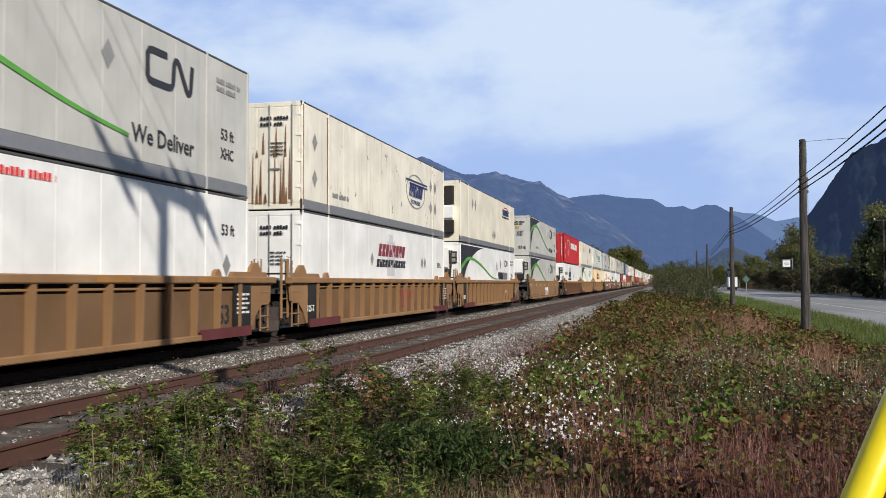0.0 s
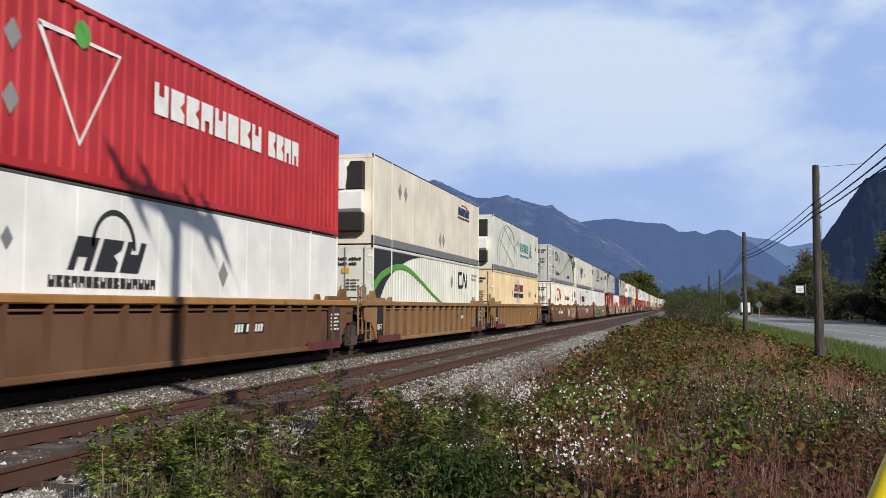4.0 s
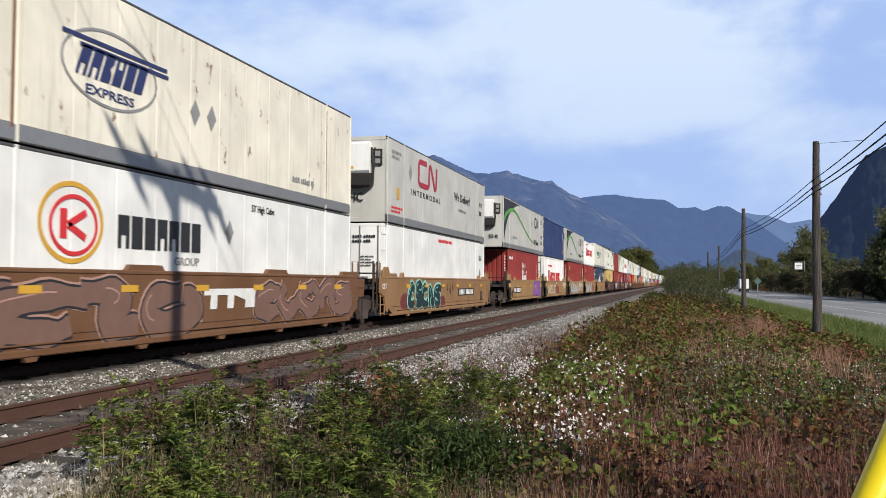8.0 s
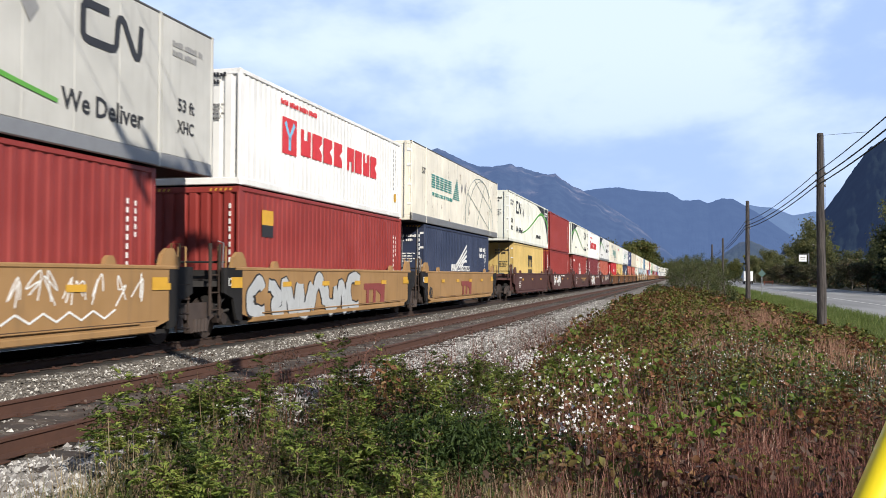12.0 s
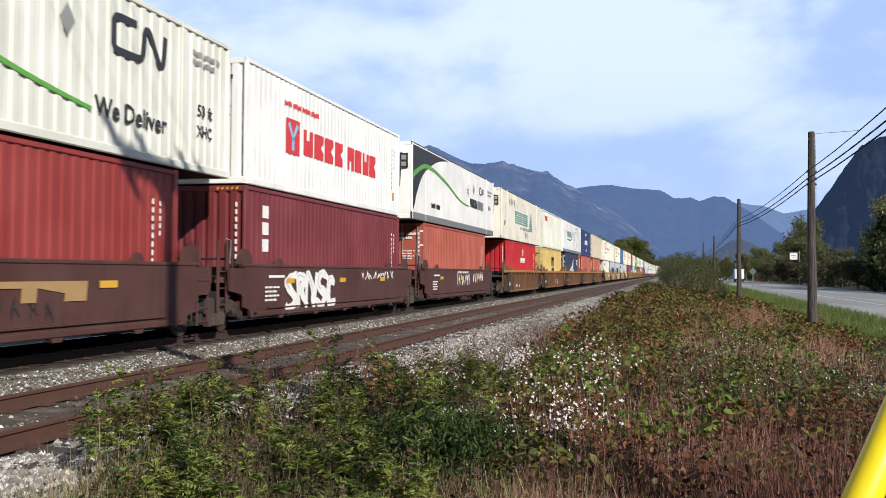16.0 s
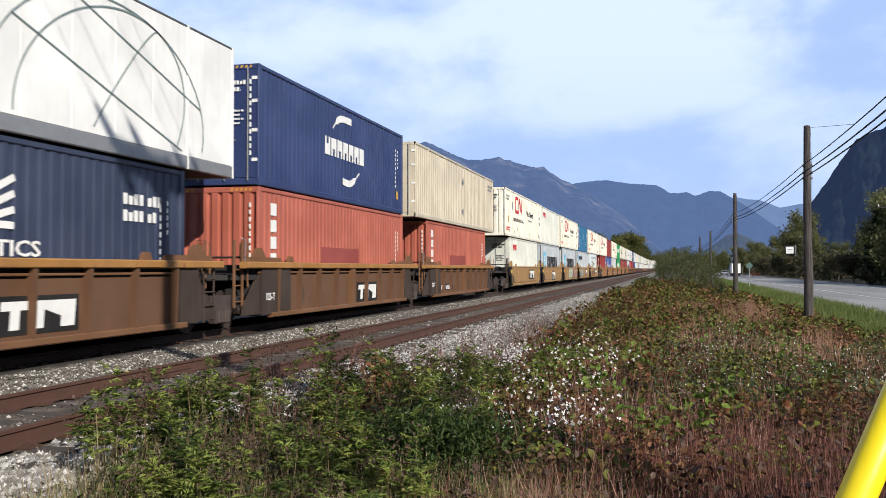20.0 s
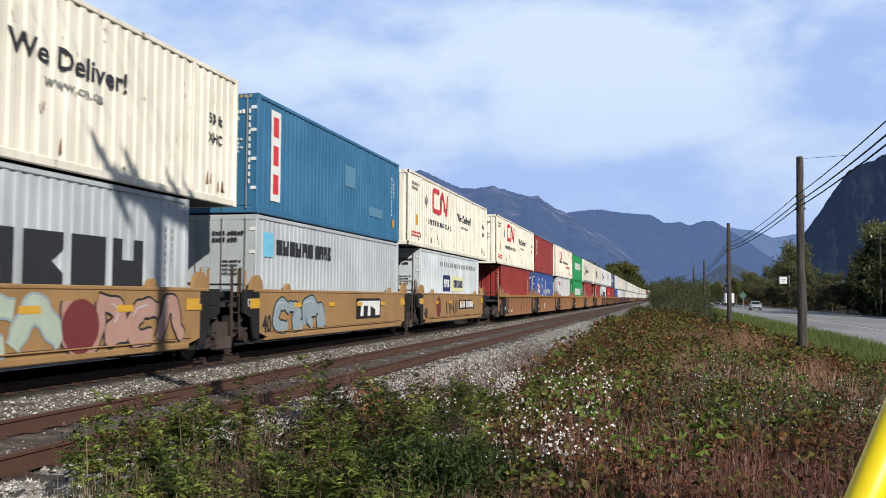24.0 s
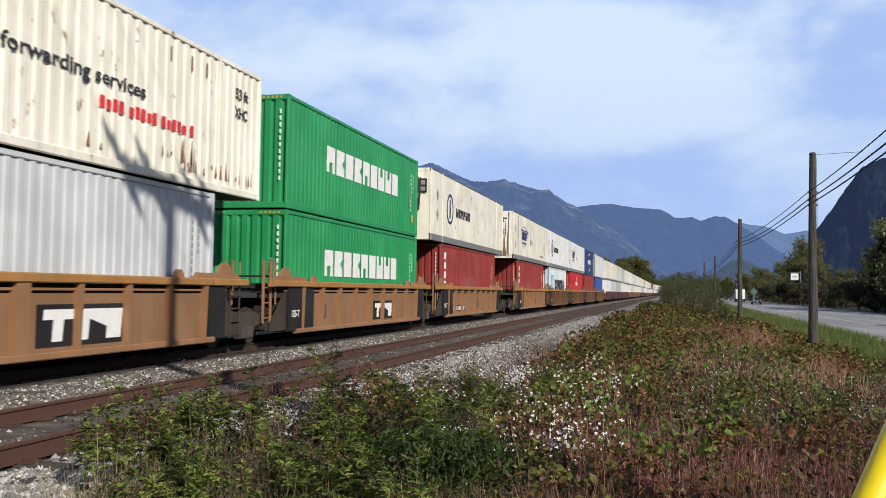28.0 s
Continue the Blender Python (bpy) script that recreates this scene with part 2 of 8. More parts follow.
def band(pts, widths, x0, x1):
    """One connected strip along points (along, up), between the depths x0 and x1."""
    b, q = Build(), ribbon(pts, widths)
    lo, hi = [e[0] for e in q] + [q[-1][1]], [e[3] for e in q] + [q[-1][2]]
    for i, ((a, c), (d, e)) in enumerate(zip(lo, hi)):
        x = x1 + 0.0001 * i
        b.v += [(x0, a, c), (x0, d, e), (x, d, e), (x, a, c)]
    for i in range(len(lo) - 1):
        k = 4 * i
        b.f += [(k + j, k + (j + 1) % 4, k + 4 + (j + 1) % 4, k + 4 + j) for j in range(4)]
    k = 4 * (len(lo) - 1)
    b.f += [(3, 2, 1, 0), (k, k + 1, k + 2, k + 3)]
    return b


def rect(y0, y1, z0, z1, lean=0.0):
    return [(y0, z0), (y1, z0), (y1 + lean, z1), (y0 + lean, z1)]


def ribbon(pts, widths):
    """The outline of a band along points, as quads."""
    out = []
    edge = []
    for i, (a, b) in enumerate(pts):
        p, q = pts[max(i - 1, 0)], pts[min(i + 1, len(pts) - 1)]
        d = math.hypot(q[0] - p[0], q[1] - p[1]) or 1
        nx, nz = -(q[1] - p[1]) / d, (q[0] - p[0]) / d
        w = widths[i] / 2 if isinstance(widths, (list, tuple)) else widths / 2
        edge.append(((a - nx * w, b - nz * w), (a + nx * w, b + nz * w)))
    for (a, b), (c, d) in zip(edge, edge[1:]):
        out.append([a, c, d, b])
    return out


def spline(pts, steps=6):
    """Smooth curve through points (Catmull-Rom)."""
    out = []
    for i in range(len(pts) - 1):
        p0, p1, p2, p3 = (np.array(pts[max(0, min(len(pts) - 1, i + k))], float) for k in (-1, 0, 1, 2))
        for s in range(steps):
            t = s / steps
            out.append(tuple(0.5 * (2 * p1 + (p2 - p0) * t + (2 * p0 - 5 * p1 + 4 * p2 - p3) * t * t + (3 * p1 - p0 - 3 * p2 + p3) * t ** 3)))
    return out + [tuple(pts[-1])]


def wordmark(y, z, w, h, n, lean=0.0, seed=0):
    """A brand name as a row of plain blocks, each one closed shape."""
    rnd = random.Random(seed)
    out, step = [], w / n
    for i in range(n):
        a, b = y + i * step + 0.09 * step, y + (i + 1) * step - 0.09 * step
        c, k = 0.3 * (b - a), rnd.choice((0, 1, 2, 3))
        o = {0: [(a, z), (b, z), (b, z + h), (a, z + h)],
             1: [(a, z), (a + c, z), (a + c, z + 0.4 * h), (b - c, z + 0.4 * h), (b - c, z), (b, z), (b, z + h), (a, z + h)],
             2: [(a, z), (b, z), (b, z + 0.3 * h), (b - c, z + 0.5 * h), (b, z + 0.7 * h), (b, z + h), (a, z + h)],
             3: [(a, z), (b, z), (b, z + h), (b - c, z + h), (b - c, z + 0.6 * h), (a + c, z + 0.6 * h), (a + c, z + h), (a, z + h)]}[k]
        out.append([(p + lean * (q - z) / h, q) for p, q in o])
    return out


def bars(y, z, w, rows=2, h=0.1, gap=0.06):
    """Small unreadable writing as rows of short bars."""
    out = []
    for i in range(rows):
        q, e = y, y + w * (1.0 - 0.18 * (i % 2))
        k = 0
        while q < e:
            out.append(rect(q, min(e, q + 0.62 * h), z - i * (h + gap), z - i * (h + gap) + h * (0.8 if k % 3 == 1 else 1.0)))
            q += h * (0.85 if k % 5 != 3 else 1.4)
            k += 1
    return out


def diamond(y, z, r):
    return [(y - r * 0.72, z), (y, z - r), (y + r * 0.72, z), (y, z + r)]


def oval(y, z, a, b, n=28):
    return [(y + a * math.cos(2 * math.pi * i / n), z + b * math.sin(2 * math.pi * i / n)) for i in range(n)]


def ring(y, z, a, b, w, n=28, start=0.0, end=1.0):
    k = max(3, int(n * (end - start)))
    return ribbon([(y + a * math.cos(2 * math.pi * (start + (end - start) * i / k)), z + b * math.sin(2 * math.pi * (start + (end - start) * i / k))) for i in range(k + 1)], w)

# ---- the line and the lie of the land ----
SIDING_X = 4.42
SPEED = 20.2


def bend(y):
    """How far the line has swung to the right at y, and its heading in degrees."""
    d = max(0.0, y - 400.0)
    return 8.0e-5 * d * d, -math.degrees(math.atan(1.6e-4 * d))


def land(x, y):
    """Height of the ground."""
    z = -0.62 + 0.27 * math.exp(-((x - 10.6) ** 2 + y * y) / 14.0)
    if x > 15.0:
        z -= 0.08 * min(1.0, (x - 15.0) / 2.0)
    if x < 7.2:
        z = -0.62
    z += 0.05 * noise.noise((x * 0.35, y * 0.35, 3.0)) * (1.0 if 8 < x < 18 else 0.3)
    if x < -60:
        z += 0.02 * (-60 - x)
    return z


ROAD_X0, LINE_X, ROAD_X1, ROAD_Z = 19.6, 24.2, 35.0, -0.60

soil, n, l, b = mat_nodes("soil")
l.new(mix_node(n, l, ramp_node(n, l, noise_node(n, l, 0.5, 6.0, 0.65), 0.35, 0.65), (0.03, 0.024, 0.017), (0.06, 0.055, 0.026)), b.inputs["Base Color"])
b.inputs["Roughness"].default_value = 0.95
bump_node(n, l, noise_node(n, l, 6.0, 8.0), 0.6, 0.05, b)

gravel, n, l, b = mat_nodes("gravel")
co, vo = n.new("ShaderNodeTexCoord"), n.new("ShaderNodeTexVoronoi")
vo.inputs["Scale"].default_value = 20.0
l.new(co.outputs["Object"], vo.inputs["Vector"])
rr = n.new("ShaderNodeValToRGB")
rr.color_ramp.elements[0].color, rr.color_ramp.elements[1].color = (0.085, 0.076, 0.066, 1), (0.24, 0.22, 0.195, 1)
sep = n.new("ShaderNodeSeparateColor")
l.new(vo.outputs["Color"], sep.inputs[0])
l.new(sep.outputs[0], rr.inputs["Fac"])
stain = ramp_node(n, l, noise_node(n, l, 0.6, 5.0), 0.45, 0.75)
l.new(mix_node(n, l, stain, rr.outputs["Color"], (0.13, 0.10, 0.08)), b.inputs["Base Color"])
b.inputs["Roughness"].default_value = 0.9
bump_node(n, l, vo.outputs["Distance"], 0.9, 0.04, b)

stone_mat, n, l, b = mat_nodes("ballast_stone")
gi, rr = n.new("ShaderNodeNewGeometry"), n.new("ShaderNodeValToRGB")
rr.color_ramp.elements[0].color, rr.color_ramp.elements[1].color = (0.085, 0.076, 0.066, 1), (0.56, 0.54, 0.5, 1)
rr.color_ramp.elements.new(0.75).color = (0.17, 0.155, 0.137, 1)
l.new(gi.outputs["Random Per Island"], rr.inputs["Fac"])
l.new(rr.outputs["Color"], b.inputs["Base Color"])
b.inputs["Roughness"].default_value = 0.95
b.inputs["Specular IOR Level"].default_value = 0.1

pale_stone, n, l, b = mat_nodes("pale_gravel")
gi, rr = n.new("ShaderNodeNewGeometry"), n.new("ShaderNodeValToRGB")
rr.color_ramp.elements[0].color, rr.color_ramp.elements[1].color = (0.13, 0.12, 0.11, 1), (0.6, 0.585, 0.56, 1)
rr.color_ramp.elements.new(0.6).color = (0.27, 0.255, 0.24, 1)
l.new(gi.outputs["Random Per Island"], rr.inputs["Fac"])
l.new(rr.outputs["Color"], b.inputs["Base Color"])
b.inputs["Roughness"].default_value = 0.9

rail_steel, n, l, b = mat_nodes("rusty_rail_steel")
l.new(mix_node(n, l, noise_node(n, l, 3.0, 8.0, 0.7), (0.042, 0.02, 0.014), (0.112, 0.05, 0.031)), b.inputs["Base Color"])
b.inputs["Roughness"].default_value = 0.75
# darker copy of the rail steel; its tone carries the shade below the cars
shade_rail, n, l, b = mat_nodes("shade_toned_rail_steel")
l.new(mix_node(n, l, noise_node(n, l, 3.0, 8.0, 0.7), (0.022, 0.014, 0.011), (0.06, 0.034, 0.025)), b.inputs["Base Color"])
b.inputs["Roughness"].default_value = 0.85
polished = flat("polished_rail_head", (0.32, 0.30, 0.29), 0.35, 0.9, 0.15)
tie_wood = flat("creosoted_wood", (0.055, 0.045, 0.038), 0.85, 0, 0.45, 3.0, 0.5)
asphalt, n, l, b = mat_nodes("asphalt")
l.new(mix_node(n, l, ramp_node(n, l, noise_node(n, l, 0.25, 6.0, 0.6, stretch=(1, 0.15, 1)), 0.35, 0.7), (0.23, 0.225, 0.22), (0.34, 0.335, 0.325)), b.inputs["Base Color"])
b.inputs["Roughness"].default_value = 0.85
bump_node(n, l, noise_node(n, l, 60.0, 4.0), 0.4, 0.01, b)
road_paint = flat("road_paint", (0.74, 0.73, 0.68), 0.7, 0, 0.12, 2.0)
pole_wood, n, l, b = mat_nodes("weathered_pole_wood")
grain = noise_node(n, l, 7.0, 8.0, 0.7, stretch=(3.0, 3.0, 0.18))
l.new(mix_node(n, l, ramp_node(n, l, grain, 0.35, 0.68), (0.03, 0.026, 0.025), (0.10, 0.086, 0.08)), b.inputs["Base Color"])
b.inputs["Roughness"].default_value = 0.92
bump_node(n, l, grain, 0.9, 0.03, b)
wire_mat = flat("black_cable", (0.008, 0.008, 0.009), 0.8)
galvanised = flat("galvanised_steel", (0.42, 0.43, 0.44), 0.45, 0.8)
guard_yellow = flat("yellow_plastic", (0.86, 0.68, 0.012), 0.38, 0, 0.06)

# ground: one sheet from behind the camera to the horizon, finer near the verge
xs = sorted(set([-4600, -2500, -1200, -500, -200, -100, -60, -30, -15, -6] + [round(6.0 + 0.6 * i, 2) for i in range(24)] + [21.5, 24, 28, 32, 36, 40, 50, 70, 110, 200, 500, 1200, 2500, 4600]))
ys = sorted(set([-4600, -1500, -400, -120, -40, -20] + [round(-12 + 0.9 * i, 2) for i in range(100)] + [84, 92, 100, 120, 150, 200, 300, 450, 700, 1200, 2500, 4700]))
g = Build()
g.add([(x, y, land(x, y)) for y in ys for x in xs], [(j * len(xs) + i, j * len(xs) + i + 1, (j + 1) * len(xs) + i + 1, (j + 1) * len(xs) + i) for j in range(len(ys) - 1) for i in range(len(xs) - 1)])
ground = tagged(new("ground", g.mesh("ground", soil)), "dark weedy soil between railway and road", "ground", kind="structure")

STATIONS = [-60, -20, 0, 20, 50, 100, 200, 300, 400, 450, 500, 550, 600, 650, 700, 760, 820, 900]


def along(profile, b, stations=STATIONS, cx=0.0):
    """Sweeps a closed outline (x, z) along the line."""
    k, n = len(b.v), len(profile)
    for y in stations:
        b.v += [(cx + bend(y)[0] + x, y, z) for x, z in profile]
    for s in range(len(stations) - 1):
        for i in range(n):
            p, q = k + s * n + i, k + s * n + (i + 1) % n
            b.f.append((p, q, q + n, p + n))
    b.f += [tuple(range(k, k + n))[::-1], tuple(range(k + (len(stations) - 1) * n, k + len(stations) * n))]
    return b


ballast = tagged(new("ballast", along([(-4.0, -0.75), (7.7, -0.75), (6.35, -0.205), (2.55, -0.205), (1.9, -0.2), (-1.9, -0.2), (-2.6, -0.4)], Build()).mesh("ballast", gravel)),
                 "grey crushed-stone ballast bed under both tracks", "ballast", kind="structure")

RAIL = [(-0.07, -0.17), (0.07, -0.17), (0.07, -0.155), (0.012, -0.135), (0.012, -0.045), (0.036, -0.03), (0.036, -0.004), (0.028, 0.0), (-0.028, 0.0), (-0.036, -0.004), (-0.036, -0.03), (-0.012, -0.045), (-0.012, -0.135), (-0.07, -0.155)]
for cx, nm in ((0.0, "main_track"), (SIDING_X, "siding_track")):
    tr = thing(nm, "running track with worn steel rails" if cx == 0 else "rusty unused siding track on wooden sleepers", "railway track", kind="structure")
    for sx in (-0.7535, 0.7535):
        part("rail", along([(sx + x, z) for x, z in RAIL], Build(), cx=cx), tr, "brown rusted steel rail", mat=rail_steel if cx else shade_rail)
        if cx == 0:
            part("rail_head", along([(sx - 0.03, 0.0), (sx + 0.03, 0.0), (sx + 0.026, 0.0035), (sx - 0.026, 0.0035)], Build(), cx=cx), tr, "polished running surface", mat=polished)

fines, n, l, b = mat_nodes("dirt_and_fines")
l.new(mix_node(n, l, ramp_node(n, l, noise_node(n, l, 2.2, 8.0, 0.65), 0.4, 0.66), (0.05, 0.036, 0.028), (0.15, 0.12, 0.095)), b.inputs["Base Color"])
b.inputs["Roughness"].default_value = 0.95
bump_node(n, l, noise_node(n, l, 26.0, 6.0), 0.8, 0.03, b)
# main-track bed toned near black to deepen the shade under the train
shade_bed, n, l, b = mat_nodes("shade_toned_ballast")
l.new(mix_node(n, l, noise_node(n, l, 9.0, 8.0, 0.7), (0.016, 0.014, 0.012), (0.05, 0.042, 0.036)), b.inputs["Base Color"])
b.inputs["Roughness"].default_value = 0.9
bump_node(n, l, noise_node(n, l, 22.0, 5.0), 0.9, 0.04, b)
for nm, cx, mt_, lab in (("siding_track", SIDING_X, fines, "brown dirt and fines between the rails"), ("main_track", 0.0, shade_bed, "ballast between the rails, darkened for the shade under the train")):
    w_ = 0.72 if cx else 1.12
    part("crib_fill", along([(-w_, -0.24), (w_, -0.24), (w_ - 0.04, -0.183), (-w_ + 0.04, -0.183)], Build(), cx=cx), bpy.data.objects[nm], lab, mat=mt_)

# road beside the line, its near shoulder and its edge line
road = tagged(new("road", Build().extrude([(ROAD_X0, -1.0), (ROAD_X1, -1.0), (ROAD_X1, ROAD_Z - 0.05), (28.5, ROAD_Z), (LINE_X, ROAD_Z), (ROAD_X0, ROAD_Z - 0.06)], "y", -200, 900).mesh("road", asphalt)), "grey two-lane asphalt road with gravelly shoulders", "road", kind="structure")
for nm, x0, x1 in (("edge_line", LINE_X, LINE_X + 0.13), ("far_edge_line", 31.6, 31.73)):
    z = ROAD_Z + 0.005 if x0 < 28 else ROAD_Z - 0.024
    tagged(new(nm, Build().box(x0, x1, -200, 900, z - 0.02, z).mesh(nm, road_paint)), "worn white painted edge line", "road marking", kind="structure")

# ---- mountains: far backdrop ----


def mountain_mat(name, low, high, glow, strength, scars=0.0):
    """Forest with the distance haze put in as a bluish glow; scars: how much bare rock shows, as pale gullies running
    down the flank.
    """
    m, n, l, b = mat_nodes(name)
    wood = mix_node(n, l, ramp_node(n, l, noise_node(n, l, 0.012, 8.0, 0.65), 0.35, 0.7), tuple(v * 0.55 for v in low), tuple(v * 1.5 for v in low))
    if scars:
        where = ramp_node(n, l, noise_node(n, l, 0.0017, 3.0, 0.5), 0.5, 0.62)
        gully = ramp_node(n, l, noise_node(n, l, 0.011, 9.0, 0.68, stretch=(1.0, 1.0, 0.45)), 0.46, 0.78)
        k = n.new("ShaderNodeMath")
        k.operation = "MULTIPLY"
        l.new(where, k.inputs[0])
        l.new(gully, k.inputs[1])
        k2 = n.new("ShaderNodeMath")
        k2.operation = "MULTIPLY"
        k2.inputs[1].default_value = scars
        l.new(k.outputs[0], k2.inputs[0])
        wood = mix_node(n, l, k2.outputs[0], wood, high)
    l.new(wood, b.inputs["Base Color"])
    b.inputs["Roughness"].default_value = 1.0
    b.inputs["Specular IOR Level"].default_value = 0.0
    # the emission stands for haze in the air, the slope is no light source
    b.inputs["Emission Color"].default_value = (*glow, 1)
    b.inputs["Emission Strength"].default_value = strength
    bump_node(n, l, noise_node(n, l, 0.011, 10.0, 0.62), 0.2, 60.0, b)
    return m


def mountain(name, label, dist, crest, mat, depth, seed, rows=44, base=-30.0, rough=1.0):
    """A range whose crest runs through (azimuth, elevation) in degrees, seen from the verge, with spurs coming forward."""
    b = Build()
    cols = 420
    az0, az1 = crest[0][0], crest[-1][0]
    for j in range(rows + 1):
        u = j / rows
        for i in range(cols + 1):
            az = az0 + (az1 - az0) * i / cols
            el = np.interp(az, [c[0] for c in crest], [c[1] for c in crest])
            d = dist - depth * (1 - u)
            top = dist * math.tan(radians(el))
            spur = noise.fractal((az * 0.42 + seed + 0.5 * u, u * 1.1, seed), 0.8, 2.1, 7)
            h = base + (top - base) * (u ** 0.85) * (1 + 0.34 * spur * (1 - u) ** 0.7 * rough)
            h += 0.03 * top * noise.fractal((az * 2.6, u * 5, seed), 0.8, 2.0, 5) * (0.3 + 0.7 * (1 - u)) * rough
            h += 0.010 * dist * math.tan(radians(4.5)) * noise.fractal((az * 3.2, u * 6, seed + 3), 0.8, 2.1, 5) * u * rough
            a = radians(az)
            b.v.append((EYE[0] + d * math.sin(a), d * math.cos(a), h))
    w = cols + 1
    b.f += [(j * w + i, j * w + i + 1, (j + 1) * w + i + 1, (j + 1) * w + i) for j in range(rows) for i in range(cols)]
    me = b.mesh(name, mat)
    me.polygons.foreach_set("use_smooth", [True] * len(me.polygons))
    return tagged(new(name, me), label, "mountain", kind="structure")


def az_el(px, py, vx=1183.0, hy=487.0):
    return math.degrees(math.atan((px - vx) / 1613.0 / (1 + ((px - 784) * (vx - 784)) / 1613.0 ** 2))), math.degrees(math.atan((hy - py) / math.hypot(1613.0, px - 784)))

MASSIF = [az_el(x, y, 1199, 488) for x, y in ((762, 266), (773, 261), (791, 269), (827, 287), (849, 294), (871, 294), (893, 291), (902, 289), (924, 296), (947, 303), (969, 308), (982, 306), (996, 317), (1013, 328), (1031, 336), (1060, 352), (1100, 378), (1150, 412), (1200, 440))]
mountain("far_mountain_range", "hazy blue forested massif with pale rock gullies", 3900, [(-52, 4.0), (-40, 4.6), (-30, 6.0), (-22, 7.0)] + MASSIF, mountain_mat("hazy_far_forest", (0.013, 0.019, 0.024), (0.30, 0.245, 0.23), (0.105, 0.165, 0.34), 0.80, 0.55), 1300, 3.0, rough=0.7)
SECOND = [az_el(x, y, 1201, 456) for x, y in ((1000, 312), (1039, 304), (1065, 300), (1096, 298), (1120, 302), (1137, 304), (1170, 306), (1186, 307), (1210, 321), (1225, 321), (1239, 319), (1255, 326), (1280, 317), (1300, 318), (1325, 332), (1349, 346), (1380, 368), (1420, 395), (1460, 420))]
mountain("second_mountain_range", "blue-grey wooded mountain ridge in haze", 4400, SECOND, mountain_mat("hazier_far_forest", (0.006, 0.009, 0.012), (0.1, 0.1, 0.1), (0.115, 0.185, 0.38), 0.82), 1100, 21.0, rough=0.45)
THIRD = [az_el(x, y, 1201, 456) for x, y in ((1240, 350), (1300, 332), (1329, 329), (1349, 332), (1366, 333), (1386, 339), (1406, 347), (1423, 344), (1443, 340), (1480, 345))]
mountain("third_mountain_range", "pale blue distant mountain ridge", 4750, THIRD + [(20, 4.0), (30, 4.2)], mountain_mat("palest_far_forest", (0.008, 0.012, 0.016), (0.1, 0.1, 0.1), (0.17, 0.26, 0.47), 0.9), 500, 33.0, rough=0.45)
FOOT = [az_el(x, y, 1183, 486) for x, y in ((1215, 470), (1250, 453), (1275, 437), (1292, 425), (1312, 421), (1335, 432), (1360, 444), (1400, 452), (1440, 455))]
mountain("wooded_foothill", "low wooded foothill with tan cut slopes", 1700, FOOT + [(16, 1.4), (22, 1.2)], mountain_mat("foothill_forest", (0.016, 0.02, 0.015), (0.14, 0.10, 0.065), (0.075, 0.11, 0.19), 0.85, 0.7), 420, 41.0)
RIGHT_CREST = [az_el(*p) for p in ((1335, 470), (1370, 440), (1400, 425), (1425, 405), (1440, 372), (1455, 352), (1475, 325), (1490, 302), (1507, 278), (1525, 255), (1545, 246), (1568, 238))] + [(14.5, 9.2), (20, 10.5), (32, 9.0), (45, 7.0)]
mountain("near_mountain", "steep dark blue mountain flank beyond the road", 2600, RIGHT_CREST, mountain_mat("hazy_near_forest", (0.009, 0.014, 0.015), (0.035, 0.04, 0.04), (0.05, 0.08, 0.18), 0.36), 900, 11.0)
HILL_CREST = [(-62, 6.0), (-50, 7.0), (-40, 5.2), (-36, 3.8), (-33, 2.6), (-29, 2.0), (-24, 1.4), (-16, 1.0)]
mountain("forested_hill", "dark wooded hillside behind the railway", 700, HILL_CREST, mountain_mat("hillside_forest", (0.03, 0.045, 0.022), (0.09, 0.075, 0.045), (0.05, 0.07, 0.09), 0.12), 420, 5.0)

# unseen slopes added behind the camera to cut fill light from the low sky
mountain("sky_blocker_east", "unseen forested slope added to cut low sky light, road side", 2300, [(43, 7.2), (60, 10.0), (80, 14.0), (105, 16.5), (130, 15.0), (150, 17.0), (170, 15.5), (183, 16.0)], mountain_mat("blocker_forest", (0.014, 0.02, 0.016), (0.05, 0.05, 0.045), (0.05, 0.08, 0.15), 0.35), 900, 51.0)
mountain("sky_blocker_west", "unseen forested slope added to cut low sky light, railway side", 2200, [(-178, 16.0), (-160, 14.5), (-140, 16.0), (-115, 15.0), (-90, 13.0), (-70, 10.0), (-52, 7.0)], mountain_mat("blocker_forest_west", (0.014, 0.02, 0.016), (0.05, 0.05, 0.045), (0.05, 0.08, 0.15), 0.35), 900, 57.0)

# ---- utility poles and wires ----


def crossarm_pole(x, y, base, top, r0=0.16, r1=0.105):
    ob = thing("utility_pole", "weathered grey-brown wooden utility pole by the verge", "utility pole", "utility poles along the road")
    ob.location = (x, y, base)
    h = top - base
    part("pole", Build().tube([(0, 0, -0.3), (0.01, 0, 0.25 * h), (-0.01, 0, 0.6 * h), (0, 0, h - 0.02), (0, 0, h)], [r0, r0 * 0.95, (r0 + r1) / 2, r1, r1 * 0.8], 14), ob, mat=pole_wood)
    return ob


POLES = [(15.34, 33.4, 6.28), (15.0, 62.3, 6.28), (16.2, 122.0, 6.25), (15.75, 147.0, 6.3)]
